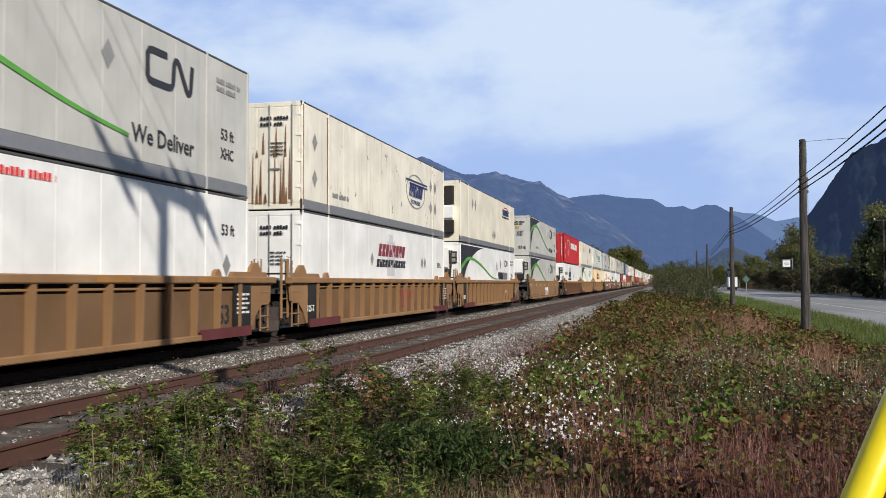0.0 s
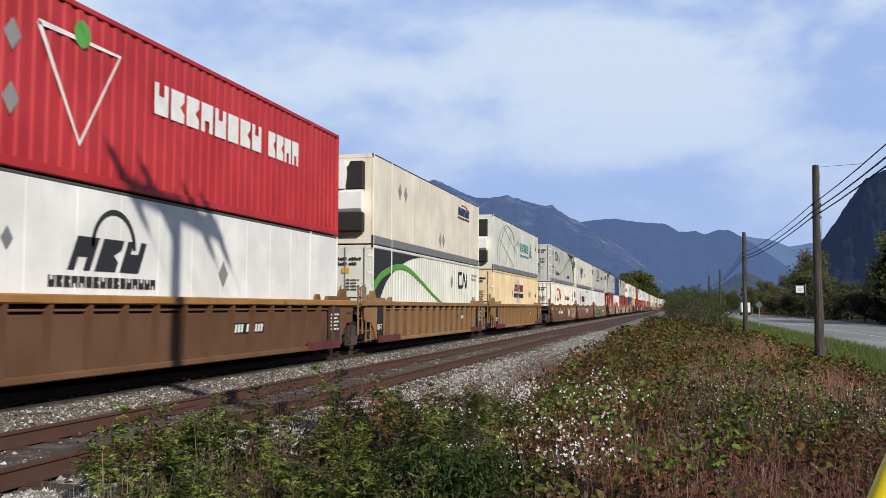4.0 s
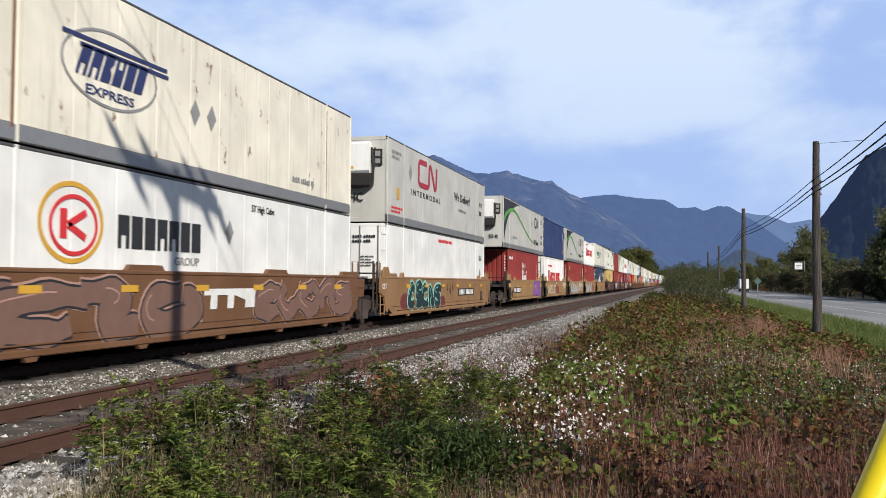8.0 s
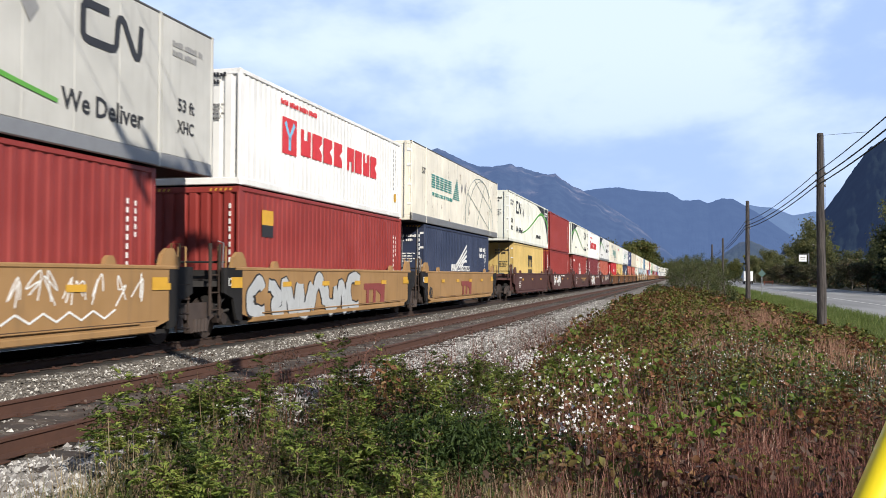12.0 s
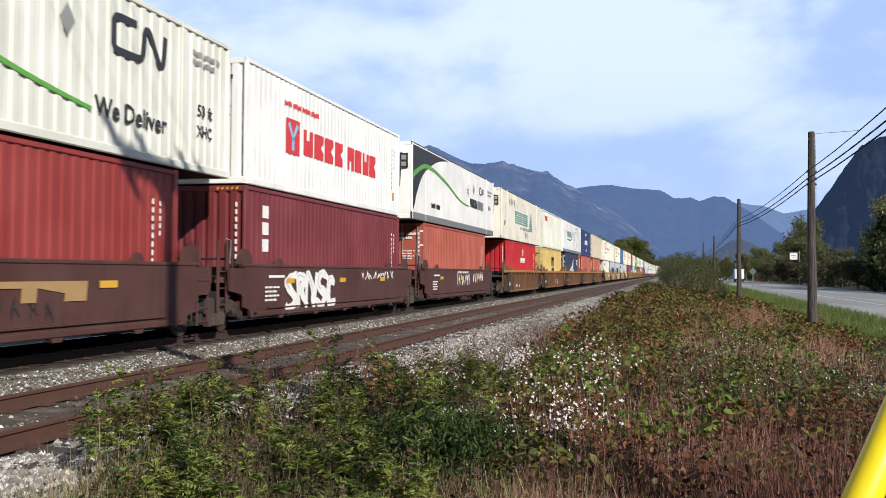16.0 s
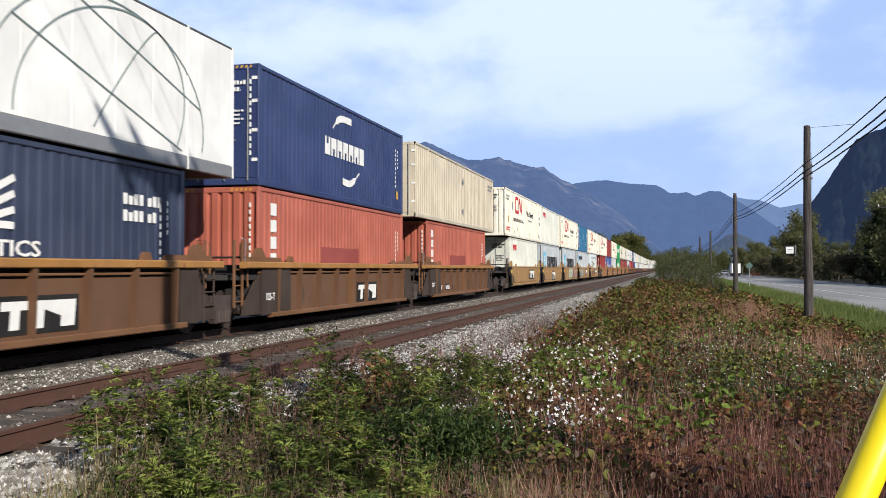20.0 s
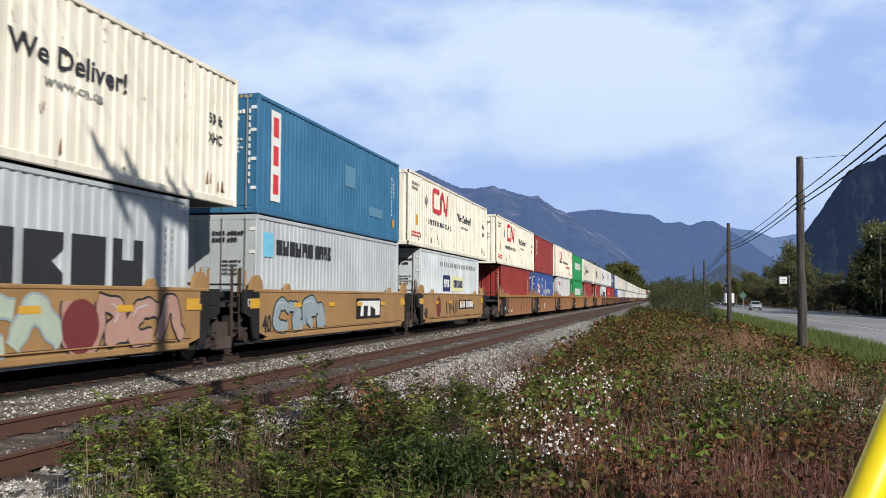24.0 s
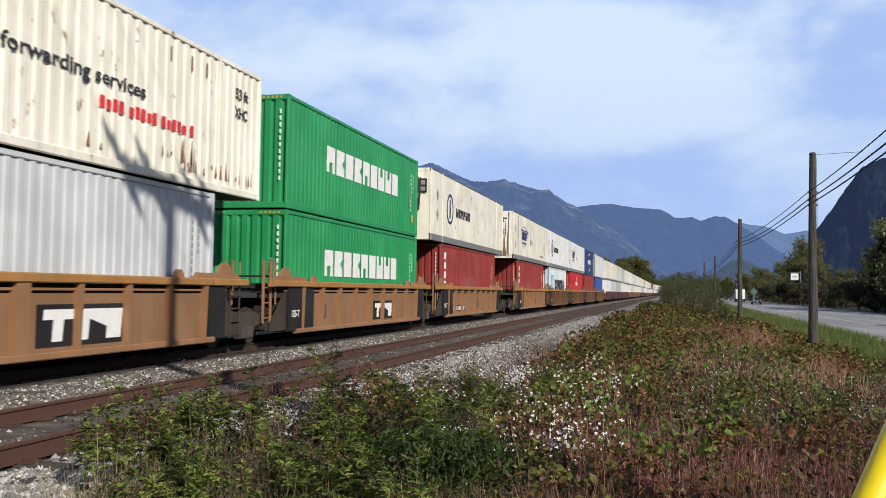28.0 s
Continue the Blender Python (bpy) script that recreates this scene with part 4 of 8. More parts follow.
def deco(ob, kind, hw, front="door", skin="smooth"):
    x = hw + (0.004 if skin != "corr" else -0.014)
    e = -(8.077 if hw > 1.25 else 6.096)
    D = "reflective_diamond"
    if kind == "cn_swoosh":
        mark_swoosh(ob, x)
        mark_worm(ob, x, 3.8, 1.82, 1.65, 0.6, DECAL_BLACK)
        lettering("We Deliver", 0.48, DECAL_BLACK, ob, 3.3, 0.6, x, width=2.25)
        mark_53(ob, x, 6.7, 1.15)
        mark_numbers(ob, x, 6.5, 2.35)
        decal("web_address", bars(-5.0, 0.62, 1.6, 1, 0.16), DECAL_GREY, ob, x)
        decal(D, [diamond(2.55, 2.0, 0.27)], DECAL_GREY, ob, x)
    elif kind == "cn_swoosh_flip":
        mark_swoosh(ob, x, True)
        mark_worm(ob, x, -5.55, 1.8, 1.65, 0.6, DECAL_BLACK)
        lettering("We Deliver", 0.48, DECAL_BLACK, ob, -5.55, 0.6, x, width=2.25)
        mark_53(ob, x, -7.35, 1.1)
        mark_numbers(ob, x, -7.5, 2.3)
        mark_numbers(ob, x + 0.006, 6.5, 2.45, DECAL_WHITE)
        decal("web_address", bars(2.4, 0.55, 1.9, 1, 0.24), DECAL_BLACK, ob, x)
        decal(D, [diamond(-2.9, 1.9, 0.27)], DECAL_GREY, ob, x)
    elif kind == "cool":
        mark_swoosh(ob, x, line=[(-8.02, 1.6), (-7.68, 1.77), (-6.39, 2.14), (-4.89, 2.13), (-2.58, 1.8), (-0.57, 1.37), (0.8, 1.2), (1.86, 1.17)], thin=0.75)
        mark_worm(ob, x, 4.3, 1.95, 0.95, 0.32, DECAL_BLACK)
        decal("product_name", wordmark(2.05, 1.15, 1.7, 0.42, 5, seed=1), DECAL_BLACK, ob, x)
        decal("product_name", wordmark(3.8, 1.15, 1.45, 0.42, 4, seed=2), ALU, ob, x)
        decal(D, [diamond(2.9, 2.05, 0.26)], DECAL_GREY, ob, x)
        decal("snowflake", [rect(1.57, 1.63, 1.55, 2.15), *ribbon([(1.32, 1.7), (1.88, 2.0)], 0.05), *ribbon([(1.32, 2.0), (1.88, 1.7)], 0.05)], DECAL_GREY, ob, x)
        decal("web_address", bars(-5.25, 0.6, 1.4, 1, 0.2), DECAL_BLACK, ob, x)
        mark_numbers(ob, x, 6.4, 2.2)
        lettering("53 ft", 0.3, DECAL_BLACK, ob, 6.6, 1.3, x, width=0.6)
    elif kind in ("cn_red", "cn_red_bang"):
        bang = kind == "cn_red_bang"
        mark_worm(ob, x, -4.2, 1.66, 2.65, 0.88, flat("crimson_lettering", (0.36, 0.022, 0.04), 0.5) if bang else DECAL_RED)
        lettering("INTERMODAL", 0.3, DECAL_BLACK, ob, -5.2 if bang else -5.0, 1.19 if bang else 1.04, x, width=4.28, spacing=1.5)
        lettering("We Deliver!", 0.5, DECAL_BLACK, ob, 1.52 if bang else 0.6, 1.58 if bang else 1.62, x, width=3.08)
        lettering("www.cn.ca", 0.24, DECAL_GREY, ob, 2.32 if bang else 1.43, 1.14 if bang else 1.3, x, width=1.55)
        decal(D, [diamond(-5.3, 1.95, 0.3)], DECAL_GREY, ob, x)
        mark_numbers(ob, x, -7.6, 2.4)
        mark_53(ob, x, 6.75, 1.7, 0.3)
        decal("warning_sticker", [rect(-7.0, -6.7, 0.85, 1.25)], DECAL_YELLOW, ob, x, "yellow warning sticker")
        decal("small_writing", bars(-7.6, 0.5, 1.3, 2, 0.08, 0.05), DECAL_RED, ob, x)
        if kind == "cn_red":
            decal("rust_patch", rust_runs(9, -7.6, 7.6, 0.26, 5) + rust_runs(7, 6.3, 7.7, 0.26, 6) + rust_runs(5, -6.6, -5.6, 0.26, 7), paint("rust_stain", (0.22, 0.11, 0.055), 0.5, 0.5), ob, x - 0.002, "brown rust patches")
    elif kind == "cn_corr":
        mark_worm(ob, x, -4.4, 1.55, 2.5, 0.85, DECAL_RED)
        lettering("We Deliver!", 0.55, DECAL_BLACK, ob, 1.2, 1.55, x, width=3.2)
        decal(D, [diamond(-5.4, 1.65, 0.28)], DECAL_GREY, ob, x)
        mark_53(ob, x, 6.8, 1.9)
    elif kind.startswith("vit") and kind != "vit3":
        far = kind == "vit_far"
        cy = 3.4 if far else -3.8
        decal("ring_emblem", ring(cy, 1.55, 1.35, 0.64, 0.05), DECAL_GREY, ob, x, "grey oval ring of a haulier's emblem")
        decal("emblem", wordmark(cy - 1.05, 1.32, 1.95, 0.5, 6, 0.2, 3) + [rect(cy - 1.35, cy + 1.7, 1.9, 1.97), rect(cy - 0.9, cy + 1.75, 1.78, 1.85)], DECAL_BLUE, ob, x + 0.003, "dark blue emblem as plain blocks")
        lettering("EXPRESS", 0.22, DECAL_BLUE, ob, cy - 0.75, 1.05, x, width=1.4)
        for q in ((-1.03, -0.36) if not far else (5.73, 6.46)):
            decal(D, [diamond(q, 1.35 if not far else 2.0, 0.27)] + ([diamond(q, 1.1, 0.27)] if far else []), DECAL_GREY, ob, x)
        decal("web_address", bars(-5.8 if far else 3.8, 0.5, 1.4, 1, 0.14), DECAL_GREY, ob, x)
        decal(D, [diamond(-7.2, 1.9, 0.25), diamond(-7.2, 0.9, 0.25)], DECAL_GREY, ob, x)
        decal("rust_streak", [rect(-6.25, -6.19, 0.2, 2.75), rect(6.06, 6.1, 0.1, 2.7), rect(-8.06, -8.0, 0.1, 2.8)], paint("rust_stain", (0.22, 0.11, 0.055), 0.5, 0.5), ob, x + 0.003, "rust running down the posts")
        decal("rust_stain", rust_runs(24, -1.15, 1.15, 0.15, 31, 4.5) + rust_runs(14, -1.2, 1.2, 1.4, 32, 3.0), paint("rust_stain", (0.22, 0.11, 0.055), 0.5, 0.5), ob, -8.077 - 0.02, "rust stains on the end", face="end")
    elif kind == "nff":
        nm = flat("maroon_lettering", (0.22, 0.035, 0.05), 0.5)
        decal("haulier_name", wordmark(-1.46, 1.87, 3.2, 0.42, 8, 0.15, 5), nm, ob, x, "haulier's name as dark red blocks")
        decal("haulier_name", wordmark(-1.64, 1.5, 3.5, 0.26, 11, 0.06, 6), DECAL_BLACK, ob, x)
        decal("faded_tower", [rect(-0.4, 0.5, 1.2, 2.4), rect(-0.15, 0.25, 2.4, 2.65)], flat("faint_grey_print", (0.58, 0.57, 0.58), 0.5), ob, x - 0.0025)
        decal(D, [diamond(q, 1.75, 0.22) for q in (-2.1, 4.3, 4.75)], DECAL_GREY, ob, x)
        lettering("53 ft", 0.3, DECAL_BLACK, ob, 6.8, 1.6, x, width=0.6)
    elif kind == "nff_logo":
        decal("haulier_mark", wordmark(-3.9, 1.5, 2.1, 0.55, 3, 0.25, 8) + ring(-2.6, 1.9, 0.6, 0.62, 0.09, 28, 0.0, 0.5), DECAL_BLACK, ob, x, "haulier's mark as black blocks under an arc")
        decal("haulier_name", wordmark(-4.3, 1.22, 3.0, 0.18, 16, 0, 9), DECAL_BLACK, ob, x)
        decal(D, [diamond(1.3, 1.6, 0.28)], DECAL_GREY, ob, x)
        decal("chain_of_diamonds", [diamond(-7.3 + 0.35 * i, 1.9, 0.18) for i in range(7)], ALU, ob, x)
    elif kind == "quik":
        decal("haulier_name", wordmark(3.65, 2.08, 2.2, 0.36, 8, 0, 10), DECAL_BLUE, ob, x, "haulier's name as dark blue blocks")
        decal("red_flash", ribbon(spline([(4.3, 2.55), (5.1, 2.56), (5.95, 2.36)], 5), 0.06), DECAL_RED, ob, x)
        decal("slogan", bars(3.6, 1.92, 2.3, 1, 0.1), DECAL_BLACK, ob, x)
        decal(D, [diamond(-5.2, 2.0, 0.28), diamond(-4.5, 2.0, 0.28), diamond(0.47, 0.72, 0.28), diamond(1.02, 0.72, 0.28)], DECAL_GREY, ob, x)
    elif kind == "quik_big":
        striped(ob, x, -3.3, 7.3, 1.1, 0.8, 7)
        lettering("INTERMODAL", 0.26, DECAL_GREY, ob, -1.4, 0.78, x, width=3.6, spacing=1.6)
        decal(D, [diamond(-5.3 + 0.55 * i, 2.28, 0.24) for i in range(4)] + [diamond(1.0, 0.5, 0.28), diamond(1.6, 0.5, 0.28)], DECAL_GREY, ob, x)
        lettering("53'", 0.34, DECAL_BLACK, ob, -7.2, 0.8, x, width=0.45)
    elif kind in ("transx", "transx_rear"):
        y = 0.6 if kind == "transx" else -5.35
        striped(ob, x, y, 4.65, 1.45, 0.55, 5)
        lettering("WE TAKE A LOAD OFF YOUR MIND", 0.2, DECAL_TEAL, ob, y + 0.1, 1.12, x, width=3.3)
        globe(ob, x, -3.8 if kind == "transx" else 3.6)
        q = -0.5 if kind == "transx" else -0.2
        decal(D, [diamond(q, 1.87, 0.24), diamond(q + 0.66, 1.88, 0.24)], DECAL_GREY, ob, x)
        lettering("53'", 0.34, DECAL_BLACK, ob, -6.7 if kind != "transx" else 6.9, 1.85, x, width=0.45)
    elif kind == "tire":
        decal("haulier_name", wordmark(-1.5, 1.55, 4.6, 0.6, 8, 0, 12) + wordmark(3.4, 1.55, 1.85, 0.6, 4, 0, 13), DECAL_WHITE, ob, x, "retailer's name as white blocks")
        decal("triangle_outline", ribbon([(-4.65, 2.3), (-2.55, 2.3), (-3.6, 0.6), (-4.65, 2.3)], 0.09), DECAL_WHITE, ob, x, "white triangle outline")
        decal("leaf_shape", [[(-3.6 + 0.22 * math.cos(a), 2.4 + 0.24 * math.sin(a)) for a in (math.pi / 2 + i * math.pi / 4 for i in range(8))]], DECAL_GREEN, ob, x + 0.003)
        decal(D, [diamond(-5.2, 1.95, 0.25), diamond(-5.2, 1.0, 0.25)], DECAL_GREY, ob, x)
        lettering("53'", 0.3, DECAL_WHITE, ob, -6.9, 1.75, x, width=0.4)
        lettering("XHC", 0.3, DECAL_WHITE, ob, -6.9, 1.4, x, width=0.5)
        decal("warning_sticker", [rect(-6.95, -6.55, 0.5, 0.85)], DECAL_YELLOW, ob, x)
        decal("hazard_mark", [rect(-7.6 + 0.9 * i, -7.35 + 0.9 * i, 0.04, 0.12) for i in range(18)], DECAL_WHITE, ob, x)
    elif kind == "kley":
        decal("ring_emblem", ring(-4.8, 1.84, 0.78, 0.62, 0.08), DECAL_YELLOW, ob, x, "yellow ring round a red ring emblem")
        decal("ring_emblem", ring(-4.75, 1.8, 0.58, 0.46, 0.07), DECAL_RED, ob, x + 0.002)
        decal("emblem", [rect(-5.1, -4.93, 1.58, 2.05), *ribbon([(-4.9, 1.8), (-4.45, 2.02)], 0.12), *ribbon([(-4.9, 1.8), (-4.45, 1.6)], 0.12)], DECAL_RED, ob, x)
        decal("haulier_name", wordmark(-3.6, 1.48, 2.9, 0.58, 7, 0, 15), DECAL_BLACK, ob, x, "haulier's name as black blocks")
        lettering("GROUP", 0.22, DECAL_GREY, ob, -1.72, 1.22, x, width=0.95)
        lettering("53' High Cube", 0.22, DECAL_BLACK, ob, 1.55, 2.5, x, width=1.2)
        decal(D, [diamond(0.5, 1.97, 0.26)], DECAL_GREY, ob, x)
    elif kind == "yang":
        decal("house_mark", [rect(-3.8, -2.95, 1.0, 1.9)], DECAL_RED, ob, x, "red square house mark")
        decal("house_mark_figure", ribbon([(-3.65, 1.78), (-3.38, 1.42), (-3.1, 1.78)], 0.14) + ribbon([(-3.38, 1.42), (-3.38, 1.1)], 0.14), DECAL_SKY, ob, x + 0.003)
        decal("line_name", wordmark(-2.74, 1.08, 3.1, 0.68, 4, 0, 17) + wordmark(0.65, 1.08, 2.8, 0.68, 4, 0, 18), DECAL_RED, ob, x, "shipping line's name as red blocks")
        decal("web_address", bars(-3.9, 2.2, 2.3, 1, 0.13), DECAL_RED, ob, x)
    elif kind == "ever":
        decal("line_name", wordmark(-3.43, 1.27, 7.0, 0.74, 9, 0, 20), DECAL_WHITE, ob, x, "shipping line's name as white blocks")
    elif kind == "zim":
        decal("star", [diamond(-0.75 + 0.48 * i, 2.0 - 0.42 * j, 0.2) for i in range(4) for j in range(2) if (i + j) % 4 != 3], DECAL_WHITE, ob, x, "white star")
        decal("line_name", [rect(-0.9 + 0.6 * i, -0.42 + 0.6 * i, 1.1, 1.4) for i in range(3)], DECAL_WHITE, ob, x)
        decal("web_address", bars(-5.7, 2.3, 1.3, 1, 0.2), DECAL_WHITE, ob, x)
    elif kind == "seal":
        decal("house_mark", [rect(-4.9, -4.3, 2.1, 2.45)], DECAL_YELLOW, ob, x)
        decal("house_mark_band", [rect(-4.9, -4.3, 1.82, 2.1)], DECAL_BLACK, ob, x)
    elif kind == "msc":
        decal("line_mark", [rect(-0.7, -0.4, 1.5, 2.1), rect(0.0, 0.3, 1.5, 2.1), rect(0.68, 0.98, 1.5, 2.1), rect(-0.7, 0.98, 2.0, 2.25), rect(-0.6, 0.05, 1.05, 1.35), rect(0.25, 0.95, 1.05, 1.35)], DECAL_BLACK, ob, x, "shipping line's mark as black bars")
    elif kind == "oocl":
        decal("line_name", wordmark(-4.8, 2.12, 1.45, 0.36, 4, 0, 22), DECAL_RED, ob, x, "shipping line's mark as red blocks")
    elif kind == "cma":
        decal("line_name", wordmark(-1.76, 1.28, 3.5, 0.52, 7, 0, 24), DECAL_WHITE, ob, x, "shipping line's name as white blocks")
        decal("line_swoosh", ribbon(spline([(-1.1, 2.1), (-0.5, 2.45), (0.5, 2.5)], 6), [0.05] * 4 + [0.2] * 9) + ribbon(spline([(-0.25, 0.62), (0.5, 0.62), (1.25, 1.0)], 6), [0.2] * 9 + [0.05] * 4), DECAL_WHITE, ob, x)
    elif kind == "triton":
        decal("owner_name", [rect(-5.37, -5.03, 0.2 + 0.41 * i, 0.5 + 0.41 * i) for i in range(6)], DECAL_WHITE, ob, x, "owner's name as white blocks down the side")
        decal("mended_patch", [rect(-2.0, 1.2, 0.9, 1.55)], paint("repainted_patch", (0.30, 0.06, 0.05), 0.2), ob, x - 0.003, "darker repainted patch")
    elif kind == "nyk":
        for i in range(4):
            decal("wing_feather", ribbon(spline([(-1.1 + 0.4 * i, 1.3), (-0.2 + 0.3 * i, 1.65 - 0.03 * i), (1.2, 2.3 - 0.24 * i)], 6), 0.11), DECAL_WHITE, ob, x, "white wing feather")
        decal("line_name", wordmark(-1.75, 1.13, 1.0, 0.28, 3, 0, 26), DECAL_WHITE, ob, x)
        lettering("LOGISTICS", 0.34, DECAL_WHITE, ob, -0.6, 1.13, x, width=2.4)
        decal("serial_number", bars(4.0, 2.1, 1.3, 2, 0.2, 0.1), DECAL_WHITE, ob, x)
    elif kind == "magellan":
        decal("line_name", wordmark(-0.6, 1.6, 1.85, 0.32, 8, 0, 28), DECAL_WHITE, ob, x, "shipping line's name as white blocks")
        decal("round_badge", [oval(0.33, 2.25, 0.28, 0.22)], DECAL_WHITE, ob, x, "round white badge")
        decal("badge_figure", [[(0.16, 2.14), (0.5, 2.14), (0.36, 2.42)]], DECAL_RED, ob, x + 0.003)
    elif kind == "maersk":
        decal("star_panel", [rect(-4.7, -3.2, 1.0, 2.3)], DECAL_SKY, ob, x, "sky-blue panel with a white star")
        decal("star", [[(-3.95 + (0.52 if i % 2 == 0 else 0.2) * math.sin(i * math.pi / 7), 1.68 + (0.5 if i % 2 == 0 else 0.2) * math.cos(i * math.pi / 7)) for i in range(14)]], DECAL_WHITE, ob, x + 0.003)
        decal("line_name", wordmark(-2.46, 1.0, 7.0, 0.95, 6, 0, 30), DECAL_BLACK, ob, x, "shipping line's name as black blocks")
    elif kind == "maersk_line":
        decal("star_panel", [rect(-5.64, -5.07, 1.9, 2.5)], DECAL_SKY, ob, x)
        decal("line_name", wordmark(-4.9, 1.98, 2.55, 0.38, 6, 0, 31) + wordmark(-2.2, 1.98, 1.25, 0.38, 4, 0, 32), DECAL_BLACK, ob, x, "shipping line's name as black blocks")
    elif kind == "pil":
        decal("white_panel", [rect(-5.28, -4.7, 0.37, 2.65)], DECAL_WHITE, ob, x, "tall white panel")
        decal("line_mark", [rect(-5.15, -4.83, 0.55 + 0.72 * i, 1.05 + 0.72 * i) for i in range(3)], DECAL_RED, ob, x + 0.003)
        fp = flat("faded_patch", (0.10, 0.24, 0.36), 0.5)
        decal("pale_patch", [rect(0.2, 1.2, 1.4, 2.05)], fp, ob, x)
        decal("pale_patch", [rect(2.6, 4.1, 0.7, 1.0)], fp, ob, x)
    elif kind == "pando":
        decal("line_panel", [rect(-2.0, -0.57, 1.2, 1.92)], DECAL_BLUE, ob, x, "dark blue panel")
        decal("line_panel", [rect(-0.4, 2.33, 1.2, 1.9)], flat("pale_yellow_panel", (0.75, 0.74, 0.42), 0.5), ob, x, "pale yellow panel")
        decal("panel_blocks", wordmark(-1.85, 1.38, 1.1, 0.35, 3, 0, 33), DECAL_WHITE, ob, x + 0.003)
        decal("panel_blocks", wordmark(0.1, 1.38, 2.0, 0.35, 7, 0, 34), DECAL_BLUE, ob, x + 0.003)
        decal("faint_print", [rect(-2.6 + 0.4 * i, -2.45 + 0.4 * i, 2.3, 2.5) for i in range(20)], DECAL_GREY, ob, x)
    elif kind == "saf":
        decal("ring_emblem", ring(-3.75, 1.7, 0.95, 0.72, 0.05, 36, -0.1, 0.6), DECAL_WHITE, ob, x, "thin white ring round a flag")
        decal("flag", [[(-4.15, 1.45), (-3.1, 1.25), (-3.12, 1.82), (-4.15, 2.05)]], DECAL_WHITE, ob, x, "white flag with a red cross")
        decal("flag_cross", [[(-4.15, 1.65), (-3.8, 1.66), (-3.45, 1.5), (-3.1, 1.47), (-3.1, 1.66), (-3.45, 1.7), (-3.8, 1.86), (-4.15, 1.84)]], DECAL_RED, ob, x + 0.003)
        decal("flag_cross", [[(-3.75, 1.4), (-3.55, 1.36), (-3.55, 1.92), (-3.75, 1.96)]], DECAL_RED, ob, x + 0.006)
        decal("flag_staff", [rect(-4.22, -4.16, 0.9, 2.1)], DECAL_WHITE, ob, x)
        pts = spline([(-1.0, 2.3), (-1.4, 2.5), (-1.9, 2.2), (-1.3, 1.75), (-0.95, 1.35), (-1.9, 1.0)], 5)
        decal("script_stroke", ribbon(pts, 0.12), DECAL_WHITE, ob, x, "flowing white script stroke")
        decal("script_stroke", ribbon(spline([(-0.7, 1.3), (-0.3, 1.7), (-0.1, 1.3), (0.3, 1.8), (0.55, 2.4), (0.5, 1.1), (0.9, 1.65), (1.2, 1.3), (1.5, 1.65), (1.8, 1.3), (2.2, 1.65), (2.4, 1.3), (2.8, 1.65), (3.0, 1.3), (3.5, 1.6), (3.6, 1.25), (4.0, 1.3)], 4), 0.08), DECAL_WHITE, ob, x, "flowing white script stroke")
    elif kind == "civo":
        mark_worm(ob, x, -4.6, 1.7, 1.9, 0.65, DECAL_RED)
        decal("haulier_name", wordmark(-4.7, 1.35, 2.0, 0.24, 9, 0, 40), DECAL_BLACK, ob, x)
        lettering("freight forwarding services", 0.36, DECAL_BLACK, ob, -1.8, 1.4, x, width=5.1)
        decal("web_address", bars(1.93, 0.98, 3.1, 1, 0.22), DECAL_RED, ob, x)
        mark_53(ob, x, 6.8, 2.15)
        decal("rust_patch", rust_runs(20, -7.4, 5.5, 0.27, 8) + rust_runs(22, 4.6, 7.8, 0.27, 9, 1.6) + [rect(q, q + 0.05, 2.3, 2.6) for q in (4.1, 4.9, 5.5)], paint("rust_stain", (0.22, 0.11, 0.055), 0.5, 0.5), ob, x - 0.002, "brown rust spots")
    elif kind == "tex":
        decal("owner_name", [rect(-5.14, -4.8, 1.4 + 0.4 * i, 1.7 + 0.4 * i) for i in range(3)], DECAL_WHITE, ob, x, "owner's name as white blocks down the side")
    elif kind == "vit3":
        decal("ring_emblem", ring(-4.8, 1.5, 0.55, 0.6, 0.12) + [rect(-4.9, -4.7, 1.1, 1.9)], DECAL_BLUE, ob, x, "dark round emblem")
        decal("haulier_name", wordmark(-3.7, 1.25, 3.0, 0.4, 6, 0, 41), DECAL_BLACK, ob, x)
        decal(D, [diamond(-7.0, 1.9, 0.25), diamond(-7.0, 1.1, 0.25)], DECAL_GREY, ob, x)
    elif kind == "plain53":
        lettering("53 ft", 0.34, DECAL_BLACK, ob, 6.75, 2.0, x, width=0.62)
        decal("small_writing", bars(-1.2, 2.55, 2.4, 1, 0.13), DECAL_RED, ob, x)
        decal(D, [diamond(7.0, 1.35, 0.25)], DECAL_GREY, ob, x)
    elif kind == "diamonds":
        decal(D, [diamond(0.4, 2.1, 0.25), diamond(0.4, 0.7, 0.25)], DECAL_GREY, ob, x)
        mark_numbers(ob, x, 6.7, 2.4)
    if hw < 1.25 and kind:
        decal("serial_number", [rect(5.2, 5.26, 0.9 + 0.16 * i, 1.0 + 0.16 * i) for i in range(9)] + [rect(5.45, 5.5, 1.6 + 0.14 * i, 1.69 + 0.14 * i) for i in range(5)], DECAL_WHITE if kind not in ("yang", "oocl", "maersk", "maersk_line", "pando", "msc") else DECAL_GREY, ob, x)
        decal("height_sticker", [rect(5.32, 5.52, 0.5, 0.78)], DECAL_YELLOW, ob, x)
    # end facing the camera
    pale = kind in ("tire", "ever", "zim", "seal", "nyk", "magellan", "cma", "triton", "pil", "saf", "tex", "plain40")
    em = DECAL_WHITE if pale else DECAL_BLACK
